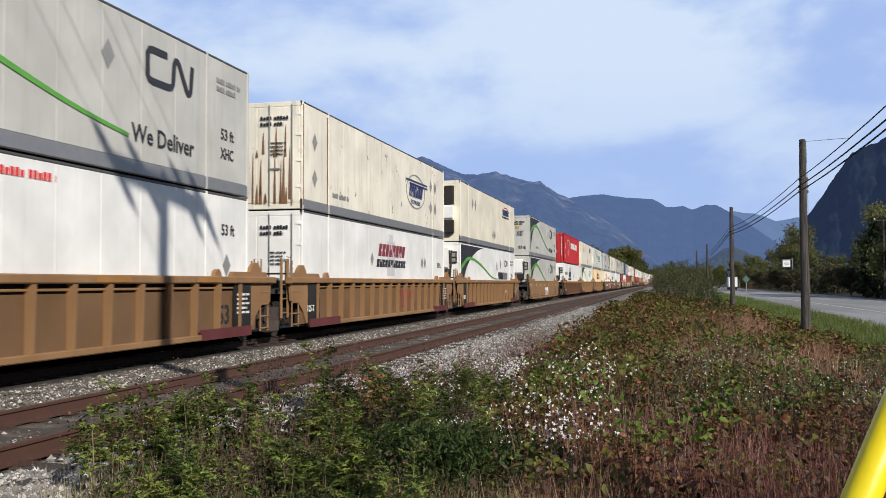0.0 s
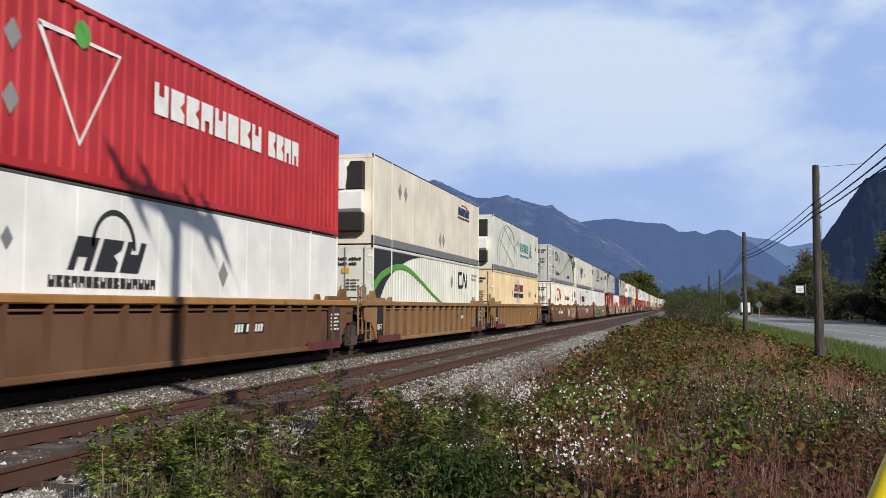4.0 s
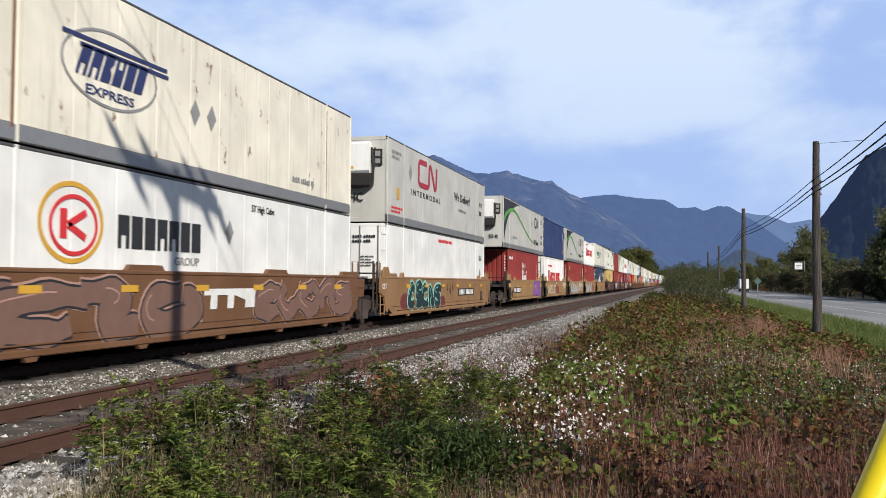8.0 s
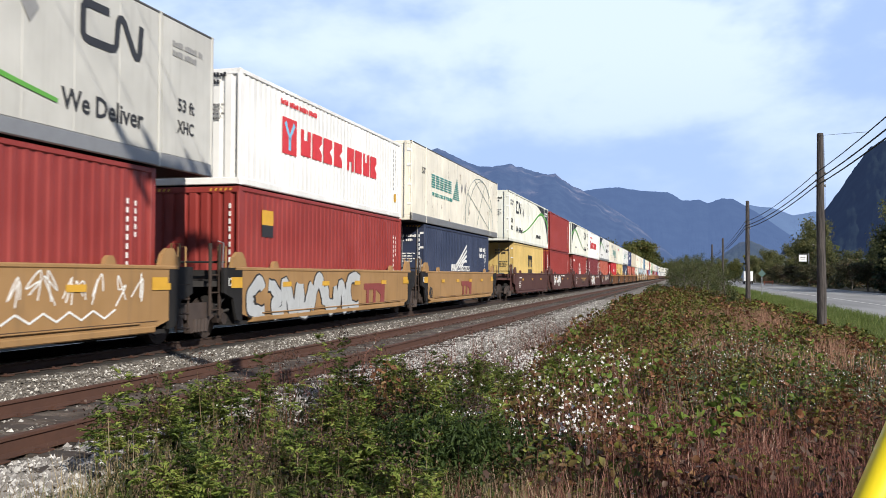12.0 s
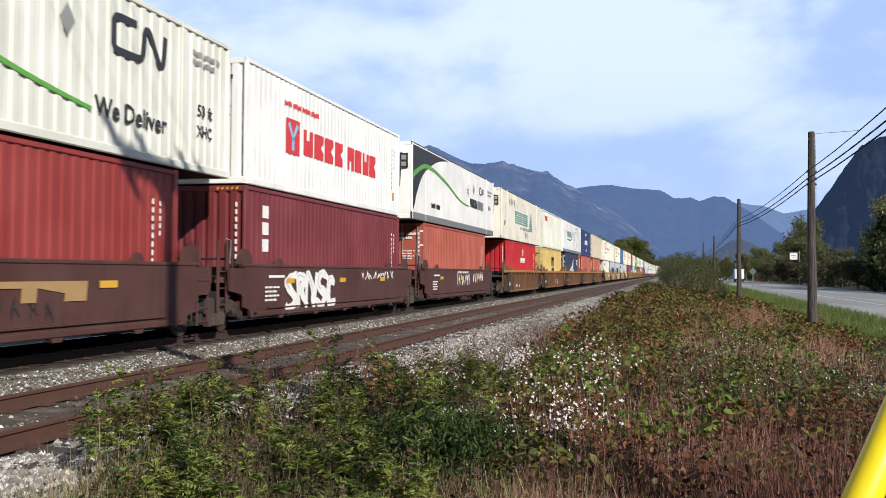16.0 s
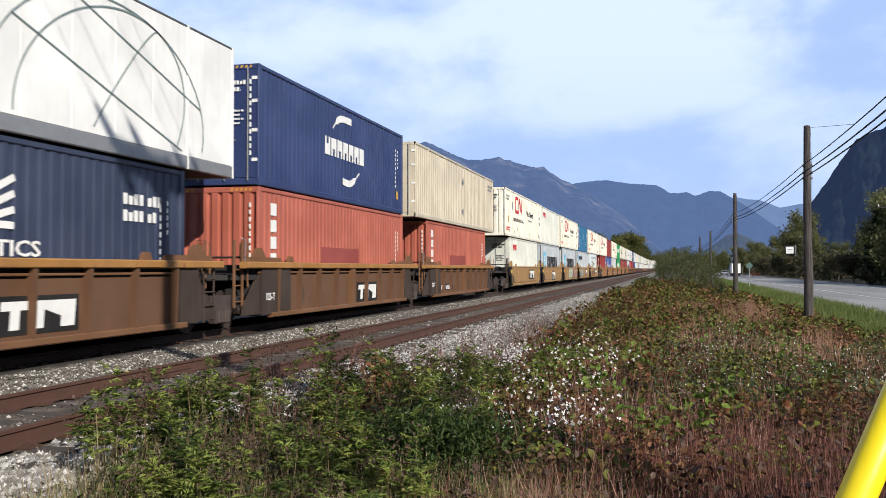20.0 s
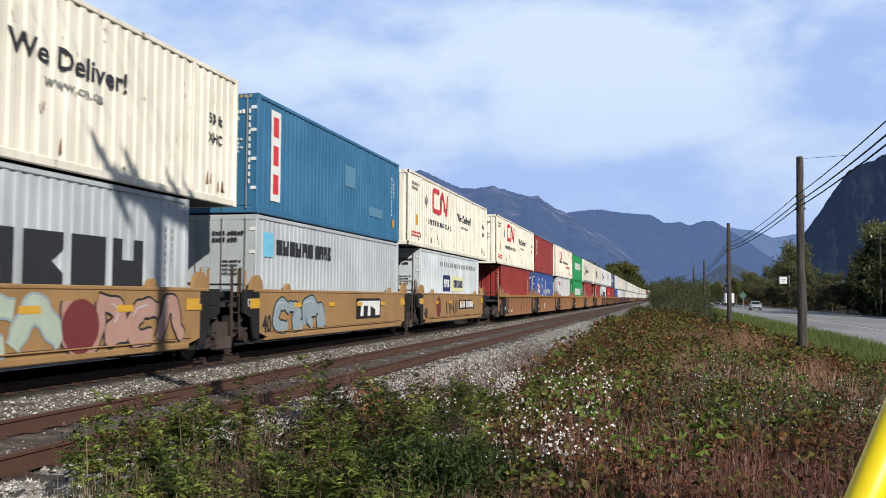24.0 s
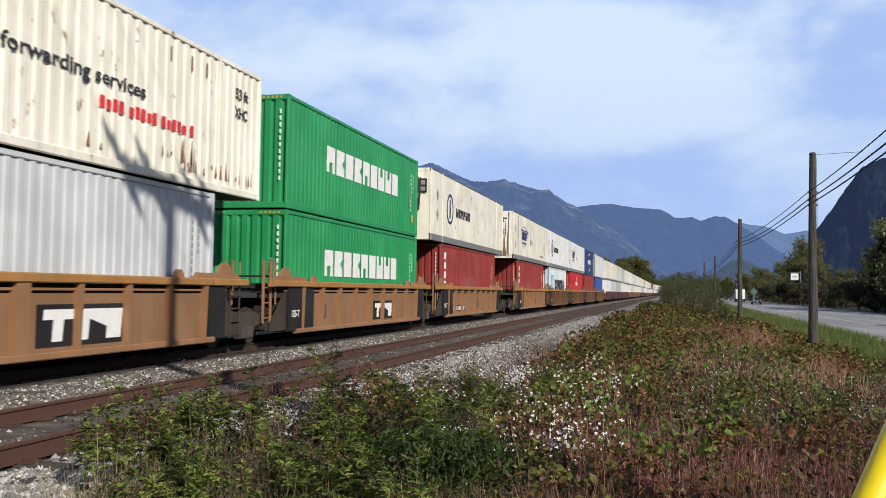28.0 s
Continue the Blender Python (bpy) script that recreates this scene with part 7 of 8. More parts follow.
# ---- plants ----
def leaf_mesh(name, mat, base, direction, size, width, seed, bend_=0.15):
    """One pointed leaf a point: base, way and length given as arrays."""
    r = np.random.default_rng(seed)
    n = len(base)
    d = direction / np.linalg.norm(direction, axis=1, keepdims=True)
    w = np.cross(d, r.normal(0, 1, (n, 3)))
    w /= np.linalg.norm(w, axis=1, keepdims=True)
    up = np.cross(w, d)
    s = size[:, None]
    mid = base + d * s * 0.45 + up * s * bend_
    V = np.stack((base, mid + w * s * width, base + d * s, mid - w * s * width), 1)
    me = bpy.data.meshes.new(name)
    me.vertices.add(4 * n)
    me.vertices.foreach_set("co", V.reshape(-1).astype(np.float32))
    me.loops.add(4 * n)
    me.loops.foreach_set("vertex_index", np.arange(4 * n, dtype=np.int32))
    me.polygons.add(n)
    me.polygons.foreach_set("loop_start", np.arange(0, 4 * n, 4, dtype=np.int32))
    me.update(calc_edges=True)
    me.materials.append(mat)
    return me


def broad_leaf_mesh(name, mat, base, direction, size, width, seed, fold=0.22):
    """Leaves with a fold along the midrib and a drooping tip: two faces each, joined at the rib."""
    r = np.random.default_rng(seed)
    n = len(base)
    d = direction / np.linalg.norm(direction, axis=1, keepdims=True)
    side = np.cross(d, np.array((0.0, 0.0, 1.0)) + r.normal(0, 0.45, (n, 3)))
    side /= np.linalg.norm(side, axis=1, keepdims=True) + 1e-6
    up = np.cross(side, d)
    s = size[:, None]
    w = s * width * r.uniform(0.8, 1.2, (n, 1))
    f = s * fold * r.uniform(0.2, 1.3, (n, 1))
    tip = base + d * s - up * s * r.uniform(0.0, 0.35, (n, 1))
    a1, a2 = base + d * s * 0.22 + up * f * 0.8, base + d * s * 0.64 + up * f * 0.6
    V = np.stack((base, a1 + side * w * 0.85, a2 + side * w, tip, a2 - side * w, a1 - side * w * 0.85), 1)
    me = bpy.data.meshes.new(name)
    me.vertices.add(6 * n)
    me.vertices.foreach_set("co", V.reshape(-1).astype(np.float32))
    me.loops.add(8 * n)
    me.loops.foreach_set("vertex_index", (np.array((0, 1, 2, 3, 0, 3, 4, 5))[None] + 6 * np.arange(n)[:, None]).reshape(-1).astype(np.int32))
    me.polygons.add(2 * n)
    me.polygons.foreach_set("loop_start", np.arange(0, 8 * n, 4, dtype=np.int32))
    me.update(calc_edges=True)
    me.materials.append(mat)
    return me


def blade_mesh(name, mat, base, tip, width, seed):
    """Thin stems or blades from base to tip, three-sided."""
    r = np.random.default_rng(seed)
    n = len(base)
    mid = (base + tip) / 2 + r.normal(0, 0.03, (n, 3)) * np.linalg.norm(tip - base, axis=1, keepdims=True)
    a = r.uniform(0, 6.28, n)
    o = [np.stack((np.cos(a + k), np.sin(a + k), np.zeros(n)), -1) * width[:, None] for k in (0, 2.1, 4.2)]
    V = np.stack([base + q for q in o] + [mid + q * 0.8 for q in o] + [tip], 1)
    f = np.array([(0, 1, 4, 3), (1, 2, 5, 4), (2, 0, 3, 5), (3, 4, 6, 6), (4, 5, 6, 6), (5, 3, 6, 6)])
    quads = (f[:3][None] + 7 * np.arange(n)[:, None, None]).reshape(-1, 4).tolist()
    tris = (f[3:, :3][None] + 7 * np.arange(n)[:, None, None]).reshape(-1, 3).tolist()
    me = bpy.data.meshes.new(name)
    me.from_pydata(V.reshape(-1, 3).tolist(), [], quads + tris)
    me.materials.append(mat)
    return me


LEAF_BRAMBLE = foliage("bramble_leaves", [(0.0, (0.026, 0.04, 0.01)), (0.2, (0.075, 0.1, 0.019)), (0.36, (0.175, 0.19, 0.036)), (0.5, (0.11, 0.085, 0.027)), (0.68, (0.14, 0.058, 0.029)), (0.86, (0.215, 0.093, 0.045)), (1.0, (0.39, 0.25, 0.125))], trans=0.2, patch=0.27, drift_scale=0.9)
LEAF_GREEN = foliage("weed_leaves", [(0.0, (0.016, 0.03, 0.01)), (0.3, (0.075, 0.11, 0.026)), (0.6, (0.19, 0.25, 0.05)), (0.85, (0.31, 0.35, 0.085)), (0.93, (0.13, 0.085, 0.045)), (1.0, (0.24, 0.12, 0.04))], trans=0.27, patch=0.28, drift_scale=2.6)
LEAF_BRIGHT = foliage("bright_leaves", [(0.0, (0.07, 0.12, 0.02)), (1.0, (0.16, 0.22, 0.04))])
LEAF_DARKGREEN = foliage("dark_weed_leaves", [(0.0, (0.022, 0.04, 0.012)), (1.0, (0.075, 0.115, 0.03))], drift_scale=2.0)
STEM_RED = foliage("dry_red_stems", [(0.0, (0.045, 0.02, 0.017)), (0.5, (0.16, 0.062, 0.048)), (0.8, (0.30, 0.15, 0.115)), (1.0, (0.52, 0.40, 0.32))], trans=0.05)
STEM_PALE = foliage("dry_pale_grass", [(0.0, (0.10, 0.07, 0.04)), (0.6, (0.24, 0.18, 0.10)), (1.0, (0.50, 0.42, 0.27))], trans=0.1)
GRASS_PINK = foliage("dry_pinkish_grass", [(0.0, (0.15, 0.085, 0.055)), (0.5, (0.31, 0.165, 0.11)), (1.0, (0.44, 0.29, 0.19))], trans=0.1)
GRASS_GREEN = foliage("verge_grass", [(0.0, (0.045, 0.085, 0.014)), (0.6, (0.095, 0.16, 0.022)), (1.0, (0.19, 0.22, 0.06))], trans=0.2)
VERGE_GREEN = foliage("muted_verge_grass", [(0.0, (0.06, 0.09, 0.022)), (0.6, (0.13, 0.18, 0.042)), (1.0, (0.24, 0.25, 0.10))], trans=0.25)
SEED_BROWN = foliage("brown_seed_heads", [(0.0, (0.035, 0.022, 0.018)), (1.0, (0.12, 0.075, 0.055))], trans=0.0)
PETAL = foliage("white_petals", [(0.0, (0.72, 0.70, 0.68)), (1.0, (0.86, 0.85, 0.84))], trans=0.2)


def land_v(x, y):
    return np.array([max(land(float(a), float(b)), ballast_top(float(a)) if a < 7.7 else -9.0) for a, b in zip(x, y)])


def mound(x, y):
    """Height of the thicket over the ground."""
    return np.array([0.6 + 0.36 * noise.noise((a * 0.55, b * 0.4, 7.0)) + 0.26 * noise.noise((a * 1.9, b * 1.4, 2.0)) + 0.22 * noise.noise((a * 4.5, b * 3.6, 5.0)) for a, b in zip(x, y)])


def edge_x(y):
    """Where the plants give way to gravel."""
    return np.interp(y, [0, 4.5, 6, 8, 10, 12, 14, 20, 40, 90, 300], [7.7, 7.0, 6.35, 6.2, 6.35, 6.75, 7.3, 7.6, 7.5, 7.6, 8.2])


r = np.random.default_rng(11)
# bramble thicket over the whole strip, finer close by
n = 230000
y = 4.6 * (24.0 ** r.uniform(0, 1, n))
x = edge_x(y) + 0.35 + (np.interp(y, [5, 15, 30, 60], [15.9, 15.9, 15.9, 15.6]) - edge_x(y)) * r.uniform(0, 1, n) ** 0.9
lump = np.array([noise.noise((a * 2.6 / (1 + 0.02 * b), b * 1.7 / (1 + 0.03 * b), 1.5)) + 0.5 * noise.noise((a * 6.0, b * 4.5, 8.5)) for a, b in zip(x, y)])
near = (y < 8.4) & (((x - 9.0) * 0.4 + 6.5) > y)
keep = ~near & ((y > 9.5) | (x > 8.7) & (r.uniform(0, 1, n) < 0.6)) & (lump > r.uniform(-0.55, 0.05, n))
x, y, lump = x[keep], y[keep], lump[keep]
h = (mound(x, y) + 0.24 * lump * np.interp(y, [5, 30, 60], [1.0, 0.8, 0.4])) * np.interp(y, [5, 9, 14, 40], [0.75, 0.8, 0.95, 1.15]) * np.interp(x, [8, 12.5, 13.8, 15.6], [1.0, 0.9, 0.72, 0.45])
z = land_v(x, y) + h * r.uniform(0, 1, len(x)) ** 0.42
d = np.stack((r.normal(0.25, 0.6, len(x)), r.normal(-0.35, 0.6, len(x)), r.normal(0.1, 0.45, len(x))), -1)
size = (0.034 + 0.075 * r.uniform(0, 1, len(x)) ** 2.0) * np.interp(y, [5, 12, 30, 100], [0.86, 0.92, 1.45, 3.0])
tagged(new("bramble_thicket", broad_leaf_mesh("bramble_thicket", LEAF_BRAMBLE, np.stack((x, y, z), -1), d, size, 0.36, 12)), "tangled bramble leaves turning green, brown and rust", "bramble", kind="stuff")
# thin stems standing through the thicket
n = 7000
y = 7.0 * (6.0 ** r.uniform(0, 1, n))
x = edge_x(y) + 0.5 + (15.4 - edge_x(y) - 0.5) * r.uniform(0, 1, n)
base = np.stack((x, y, land_v(x, y) + 0.2), -1)
tip = base + np.stack((r.normal(0, 0.1, n), r.normal(0, 0.1, n), (mound(x, y) * r.uniform(0.5, 1.15, n)) * np.interp(x, [8, 12.5, 13.8, 15.6], [1.0, 0.9, 0.6, 0.28])), -1)
tagged(new("thicket_stems", blade_mesh("thicket_stems", STEM_RED, base, tip, 0.0028 * np.interp(y, [7, 15, 42], [1.0, 1.4, 2.6]), 39)), "thin red-brown stems standing through the brambles", "bramble", kind="stuff")
# bright young leaves here and there
n = 1900
cx_, cy_ = r.uniform(8.2, 13.5, 60), r.uniform(8.5, 24, 60)
k = r.integers(0, 60, n)
x, y = cx_[k] + r.normal(0, 0.16, n), cy_[k] + r.normal(0, 0.2, n)
z = land_v(x, y) + mound(x, y) * 0.95 + r.uniform(-0.15, 0.1, n)
tagged(new("young_leaves", broad_leaf_mesh("young_leaves", LEAF_BRIGHT, np.stack((x, y, z), -1), r.normal(0, 1, (n, 3)) + (0.3, -0.3, 0.2), r.uniform(0.05, 0.11, n), 0.36, 13)), "bright yellow-green young leaves", "weed", kind="stuff")

# leafy weeds along the gravel: stems that carry fronds of paired leaflets, brown heads among them
nc_ = 120
cy_ = 5.2 + 8.3 * r.uniform(0, 1, nc_) ** 1.1
cx_ = edge_x(cy_) + 0.05 + r.uniform(0, 1, nc_) * np.interp(cy_, [5, 8, 10, 17.5], [2.3, 2.8, 2.4, 0.7])
ch_ = r.uniform(0.42, 1.0, nc_)
n = 480
k = r.integers(0, nc_, n)
px_, py_ = cx_[k] + r.normal(0, 0.07, n), cy_[k] + r.normal(0, 0.07, n)
hp = ch_[k] * r.uniform(0.7, 1.05, n) * np.interp(py_, [5, 7, 10, 17], [0.78, 0.95, 0.95, 0.8])
bz = land_v(px_, py_)
base = np.stack((px_, py_, bz), -1)
tip = base + np.stack((r.normal(0, 0.09, n), r.normal(0, 0.09, n), hp), -1)
tagged(new("weed_stems", blade_mesh("weed_stems", STEM_PALE, base, tip, np.full(n, 0.006), 14)), "thin pale weed stems beside the gravel", "weed", kind="stuff")
leafy = r.uniform(0, 1, n) < 0.8
fronds, pairs = 19, 6
k = np.repeat(np.flatnonzero(leafy), fronds)
f = r.uniform(0.3, 1.0, len(k)) ** 0.8
a = r.uniform(0, 6.28, len(k))
root = base[k] + (tip - base)[k] * f[:, None]
way = np.stack((np.cos(a), np.sin(a), r.uniform(0.15, 0.9, len(k)) + 0.5 * (f > 0.9)), -1)
way /= np.linalg.norm(way, axis=1, keepdims=True)
reach = r.uniform(0.1, 0.21, len(k)) * (1.25 - 0.6 * f)
across = np.stack((-np.sin(a), np.cos(a), r.normal(0, 0.25, len(k))), -1)
pos, dirs, lens = [], [], []
for q in range(2 * pairs + 1):
    t = 0.2 + 0.8 * (q // 2) / pairs
    pos.append(root + way * (reach * t)[:, None] - np.array((0, 0, 1.0)) * (0.28 * reach * t * t)[:, None])
    sgn = 0.0 if q == 2 * pairs else (1.0 if q % 2 else -1.0)
    dirs.append(way * 0.75 + across * sgn * 0.9 + r.normal(0, 0.12, way.shape) - np.array((0, 0, 0.25)))
    lens.append(reach * (0.42 - 0.2 * t) * r.uniform(0.85, 1.2, len(k)) + 0.006)
tagged(new("feathery_weeds", broad_leaf_mesh("feathery_weeds", LEAF_GREEN, np.concatenate(pos), np.concatenate(dirs), np.concatenate(lens), 0.15, 15, 0.08)), "green weeds with fronds of paired leaflets", "weed", kind="stuff")
dry = ~leafy
hd = np.concatenate((tip[dry], tip[dry] + r.normal(0, 0.06, (dry.sum(), 3)), base[dry] + (tip - base)[dry] * 0.8 + r.normal(0, 0.06, (dry.sum(), 3)), tip[leafy][::5]))
m = 34
pos = np.repeat(hd, m, 0) + r.normal(0, 1, (len(hd) * m, 3)) * (0.055, 0.055, 0.045)
tagged(new("seed_heads", leaf_mesh("seed_heads", SEED_BROWN, pos, r.normal(0, 1, pos.shape) + (0, 0, 0.6), r.uniform(0.012, 0.03, len(pos)), 0.4, 16)), "brown dried seed heads", "weed", kind="stuff")
# leaf filler added below the weeds, its dark tone standing for shaded gaps
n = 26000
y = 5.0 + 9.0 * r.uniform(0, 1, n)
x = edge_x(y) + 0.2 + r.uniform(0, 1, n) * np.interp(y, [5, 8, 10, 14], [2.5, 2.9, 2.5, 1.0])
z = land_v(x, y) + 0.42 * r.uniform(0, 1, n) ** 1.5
tagged(new("undergrowth", leaf_mesh("undergrowth", foliage("gap_shade_leaves", [(0.0, (0.02, 0.022, 0.012)), (0.6, (0.05, 0.055, 0.022)), (0.85, (0.095, 0.062, 0.036)), (1.0, (0.14, 0.145, 0.045))]), np.stack((x, y, z), -1), r.normal(0, 1, (n, 3)) + (0, 0, 0.4), r.uniform(0.035, 0.08, n), 0.22, 38)), "leaf filler under the weeds, toned dark for the shaded gaps", "weed", kind="stuff")
# sparse dry stalks standing in the gravel
n = 420
y = r.uniform(9.5, 27, n)
x = edge_x(y) - 0.15 + r.normal(0, 0.42, n)
base = np.stack((x, y, land_v(x, y)), -1)
tip = base + np.stack((r.normal(0, 0.12, n), r.normal(0, 0.12, n), r.uniform(0.25, 0.75, n)), -1)
side_ = base + (tip - base) * r.uniform(0.4, 0.8, n)[:, None]
twig = side_ + np.stack((r.normal(0, 0.11, n), r.normal(0, 0.11, n), r.uniform(0.05, 0.2, n)), -1)
tagged(new("dry_stalks", blade_mesh("dry_stalks", STEM_RED, np.concatenate((base, side_)), np.concatenate((tip, twig)), np.full(2 * n, 0.0045), 36)), "sparse dry brown stalks in the gravel", "dry stalks", kind="stuff")
pos = np.repeat(np.concatenate((tip, twig)), 9, 0) + r.normal(0, 0.03, (n * 18, 3))
tagged(new("dry_tufts", leaf_mesh("dry_tufts", SEED_BROWN, pos, r.normal(0, 1, pos.shape), r.uniform(0.015, 0.04, len(pos)), 0.3, 37)), "brown dried tufts on the stalks", "dry stalks", kind="stuff")
# a darker clump among them
n = 8500
x, y = r.normal(8.75, 0.3, n), r.normal(7.4, 0.35, n)
z = land_v(x, y) + r.uniform(0.1, 0.75, n)
tagged(new("dark_weeds", broad_leaf_mesh("dark_weeds", LEAF_DARKGREEN, np.stack((x, y, z), -1), r.normal(0, 1, (n, 3)) + (0, 0, 0.4), r.uniform(0.03, 0.075, n), 0.15, 17, 0.1)), "dark green leafy weed clump", "weed", kind="stuff")

# dry red-brown stems close to the camera
n = 11500
y = 4.2 + 6.3 * r.uniform(0, 1, n) ** 1.35
x = r.uniform(9.0, 14.6, n)
keep = (x > 9.6) | (r.uniform(0, 1, n) < 0.35)
x, y = x[keep], y[keep]
n = len(x)
base = np.stack((x, y, land_v(x, y)), -1)
patch = np.array([0.5 + 0.5 * noise.noise((a * 0.9, b * 0.9, 4.0)) for a, b in zip(x, y)])
tip = base + np.stack((r.normal(0, 0.1, n), r.normal(0, 0.1, n), r.uniform(0.38, 0.72, n) * (0.65 + 0.6 * patch)), -1)
tagged(new("dry_stems", blade_mesh("dry_stems", STEM_RED, base, tip, r.uniform(0.002, 0.0055, n), 18)), "dense dry red-brown stalks", "dry stalks", kind="stuff")
n = 2600
x, y = r.uniform(9.2, 14.4, n), r.uniform(4.5, 11, n)
z = land_v(x, y) + r.uniform(0.1, 0.62, n)
tagged(new("withered_leaves", broad_leaf_mesh("withered_leaves", SEED_BROWN, np.stack((x, y, z), -1), r.normal(0, 1, (n, 3)), r.uniform(0.03, 0.08, n), 0.34, 19)), "withered brown leaves among the stalks", "dry leaves", kind="stuff")
# pale grass blades in the foreground
n = 9000
x, y = r.uniform(6.6, 10.2, n), r.uniform(4.2, 8.2, n)
base = np.stack((x, y, land_v(x, y)), -1)
tip = base + np.stack((r.normal(0, 0.13, n), r.normal(0, 0.13, n), r.uniform(0.18, 0.58, n)), -1)
tagged(new("pale_grass", blade_mesh("pale_grass", STEM_PALE, base, tip, r.uniform(0.0015, 0.004, n), 20)), "pale dry grass blades", "grass", kind="stuff")
n = 14000
x, y = r.uniform(6.6, 10.4, n), r.uniform(4.2, 8.4, n)
base = np.stack((x, y, land_v(x, y)), -1)
tip = base + np.stack((r.normal(0, 0.12, n), r.normal(0, 0.12, n), r.uniform(0.12, 0.42, n)), -1)
tagged(new("foreground_grass", blade_mesh("foreground_grass", GRASS_GREEN, base, tip, r.uniform(0.0015, 0.0035, n), 21)), "green grass under the weeds", "grass", kind="stuff")


def asters(name, label, spots, seed, lo, hi):
    q = np.random.default_rng(seed)
    m = 9
    n = len(spots)
    face = q.normal(0, 0.35, (n, 3)) + (0.45, -0.55, 0.5)
    pos = np.repeat(spots, m, 0)
    d = q.normal(0, 1, (n * m, 3))
    fn = np.repeat(face / np.linalg.norm(face, axis=1, keepdims=True), m, 0)
    d -= fn * (d * fn).sum(1, keepdims=True) * 0.85
    return tagged(new(name, leaf_mesh(name, PETAL, pos, d, np.repeat(q.uniform(lo, hi, n), m), 0.35, seed + 1, 0.05)), label, "wildflower", kind="stuff")


n = 1250
k = r.integers(0, 64, n)
ccy = 8.0 + 9.5 * r.uniform(0, 1, 64) ** 0.75
ccx = np.interp(ccy, [8, 12, 16.5], [9.25, 8.7, 8.15]) + r.uniform(-1.15, 1, 64) * np.interp(ccy, [8, 10, 12, 17], [0.5, 0.95, 1.3, 1.3])
x, y = ccx[k] + r.normal(0, 0.22, n), ccy[k] + r.normal(0, 0.38, n)
x = np.maximum(x, edge_x(y) + 0.3 + 0.4 * r.uniform(0, 1, n))
z = land_v(x, y) + mound(x, y) * 0.85 + r.uniform(-0.12, 0.2, n)
asters("white_asters", "clusters of small white aster flowers", np.stack((x, y, z), -1), 30, 0.014, 0.027)
n = 900
x, y = r.uniform(10.6, 14.8, n), r.uniform(10.5, 19, n)
z = land_v(x, y) + mound(x, y) * 0.95 + r.uniform(-0.1, 0.2, n)
asters("pale_asters", "scattered pale seed tufts on weeds", np.stack((x, y, z), -1), 32, 0.006, 0.014)
n = 9000
x, y = r.uniform(10.4, 15.0, n), r.uniform(10.5, 19, n)
z = land_v(x, y) + mound(x, y) * r.uniform(0.5, 1.08, n)
tagged(new("grey_green_weeds", leaf_mesh("grey_green_weeds", foliage("grey_green_leaves", [(0.0, (0.04, 0.06, 0.03)), (1.0, (0.12, 0.15, 0.075))]), np.stack((x, y, z), -1), r.normal(0, 1, (n, 3)) + (0, 0, 0.5), r.uniform(0.04, 0.09, n), 0.14, 33)), "grey-green aster foliage", "weed", kind="stuff")
# dry pinkish grass farther back
n = 9000
y = r.uniform(14.5, 38, n)
x = r.uniform(10.9, 13.8, n)
keep = np.array([noise.noise((a * 0.5, b * 0.28, 9.0)) for a, b in zip(x, y)]) > 0.07
x, y = x[keep], y[keep]
n = len(x)
base = np.stack((x, y, land_v(x, y) + 0.25), -1)
tip = base + np.stack((r.normal(0, 0.14, n), r.normal(0, 0.14, n), r.uniform(0.3, 0.66, n)), -1)
tagged(new("dry_grass", blade_mesh("dry_grass", GRASS_PINK, base, tip, r.uniform(0.004, 0.01, n), 22)), "dry pinkish-brown grass", "grass", kind="stuff")
# mown green verge beside the road
n = 42000
y = 9.0 * (22.0 ** r.uniform(0, 1, n))
x = np.interp(y, [9, 30, 80, 200], [15.7, 15.9, 15.8, 15.4]) + r.uniform(0, 1, n) * np.interp(y, [9, 200], [4.1, 4.3])
base = np.stack((x, y, land_v(x, y)), -1)
sc = np.interp(y, [9, 60, 200], [0.8, 1.4, 2.6])
tip = base + np.stack((r.normal(0, 0.09, n), r.normal(0, 0.09, n), r.uniform(0.12, 0.32, n)), -1) * sc[:, None]
tagged(new("verge_grass", blade_mesh("verge_grass", VERGE_GREEN, base, tip, r.uniform(0.005, 0.011, n) * sc, 23)), "green grass verge beside the road", "grass", kind="stuff")

# ---- shrubs and trees ----
BARK = flat("tree_bark", (0.10, 0.085, 0.07), 0.9, 0, 0.35, 6.0, 0.6)
PALE_BARK = flat("pale_birch_bark", (0.30, 0.28, 0.25), 0.85, 0, 0.35, 6.0, 0.4)
LEAF_CONIFER = foliage("conifer_needles", [(0.0, (0.012, 0.022, 0.010)), (0.7, (0.030, 0.045, 0.018)), (1.0, (0.06, 0.07, 0.03))], trans=0.05)
LEAF_TREE = foliage("autumn_tree_leaves", [(0.0, (0.03, 0.045, 0.014)), (0.55, (0.075, 0.09, 0.022)), (0.85, (0.14, 0.115, 0.03)), (1.0, (0.17, 0.10, 0.03))])
LEAF_SHRUB = foliage("shrub_leaves", [(0.0, (0.035, 0.048, 0.02)), (0.6, (0.08, 0.095, 0.034)), (1.0, (0.17, 0.155, 0.06))], trans=0.3)
LEAF_BARE = foliage("reddish_twigs", [(0.0, (0.04, 0.028, 0.022)), (1.0, (0.11, 0.075, 0.05))], trans=0.0)


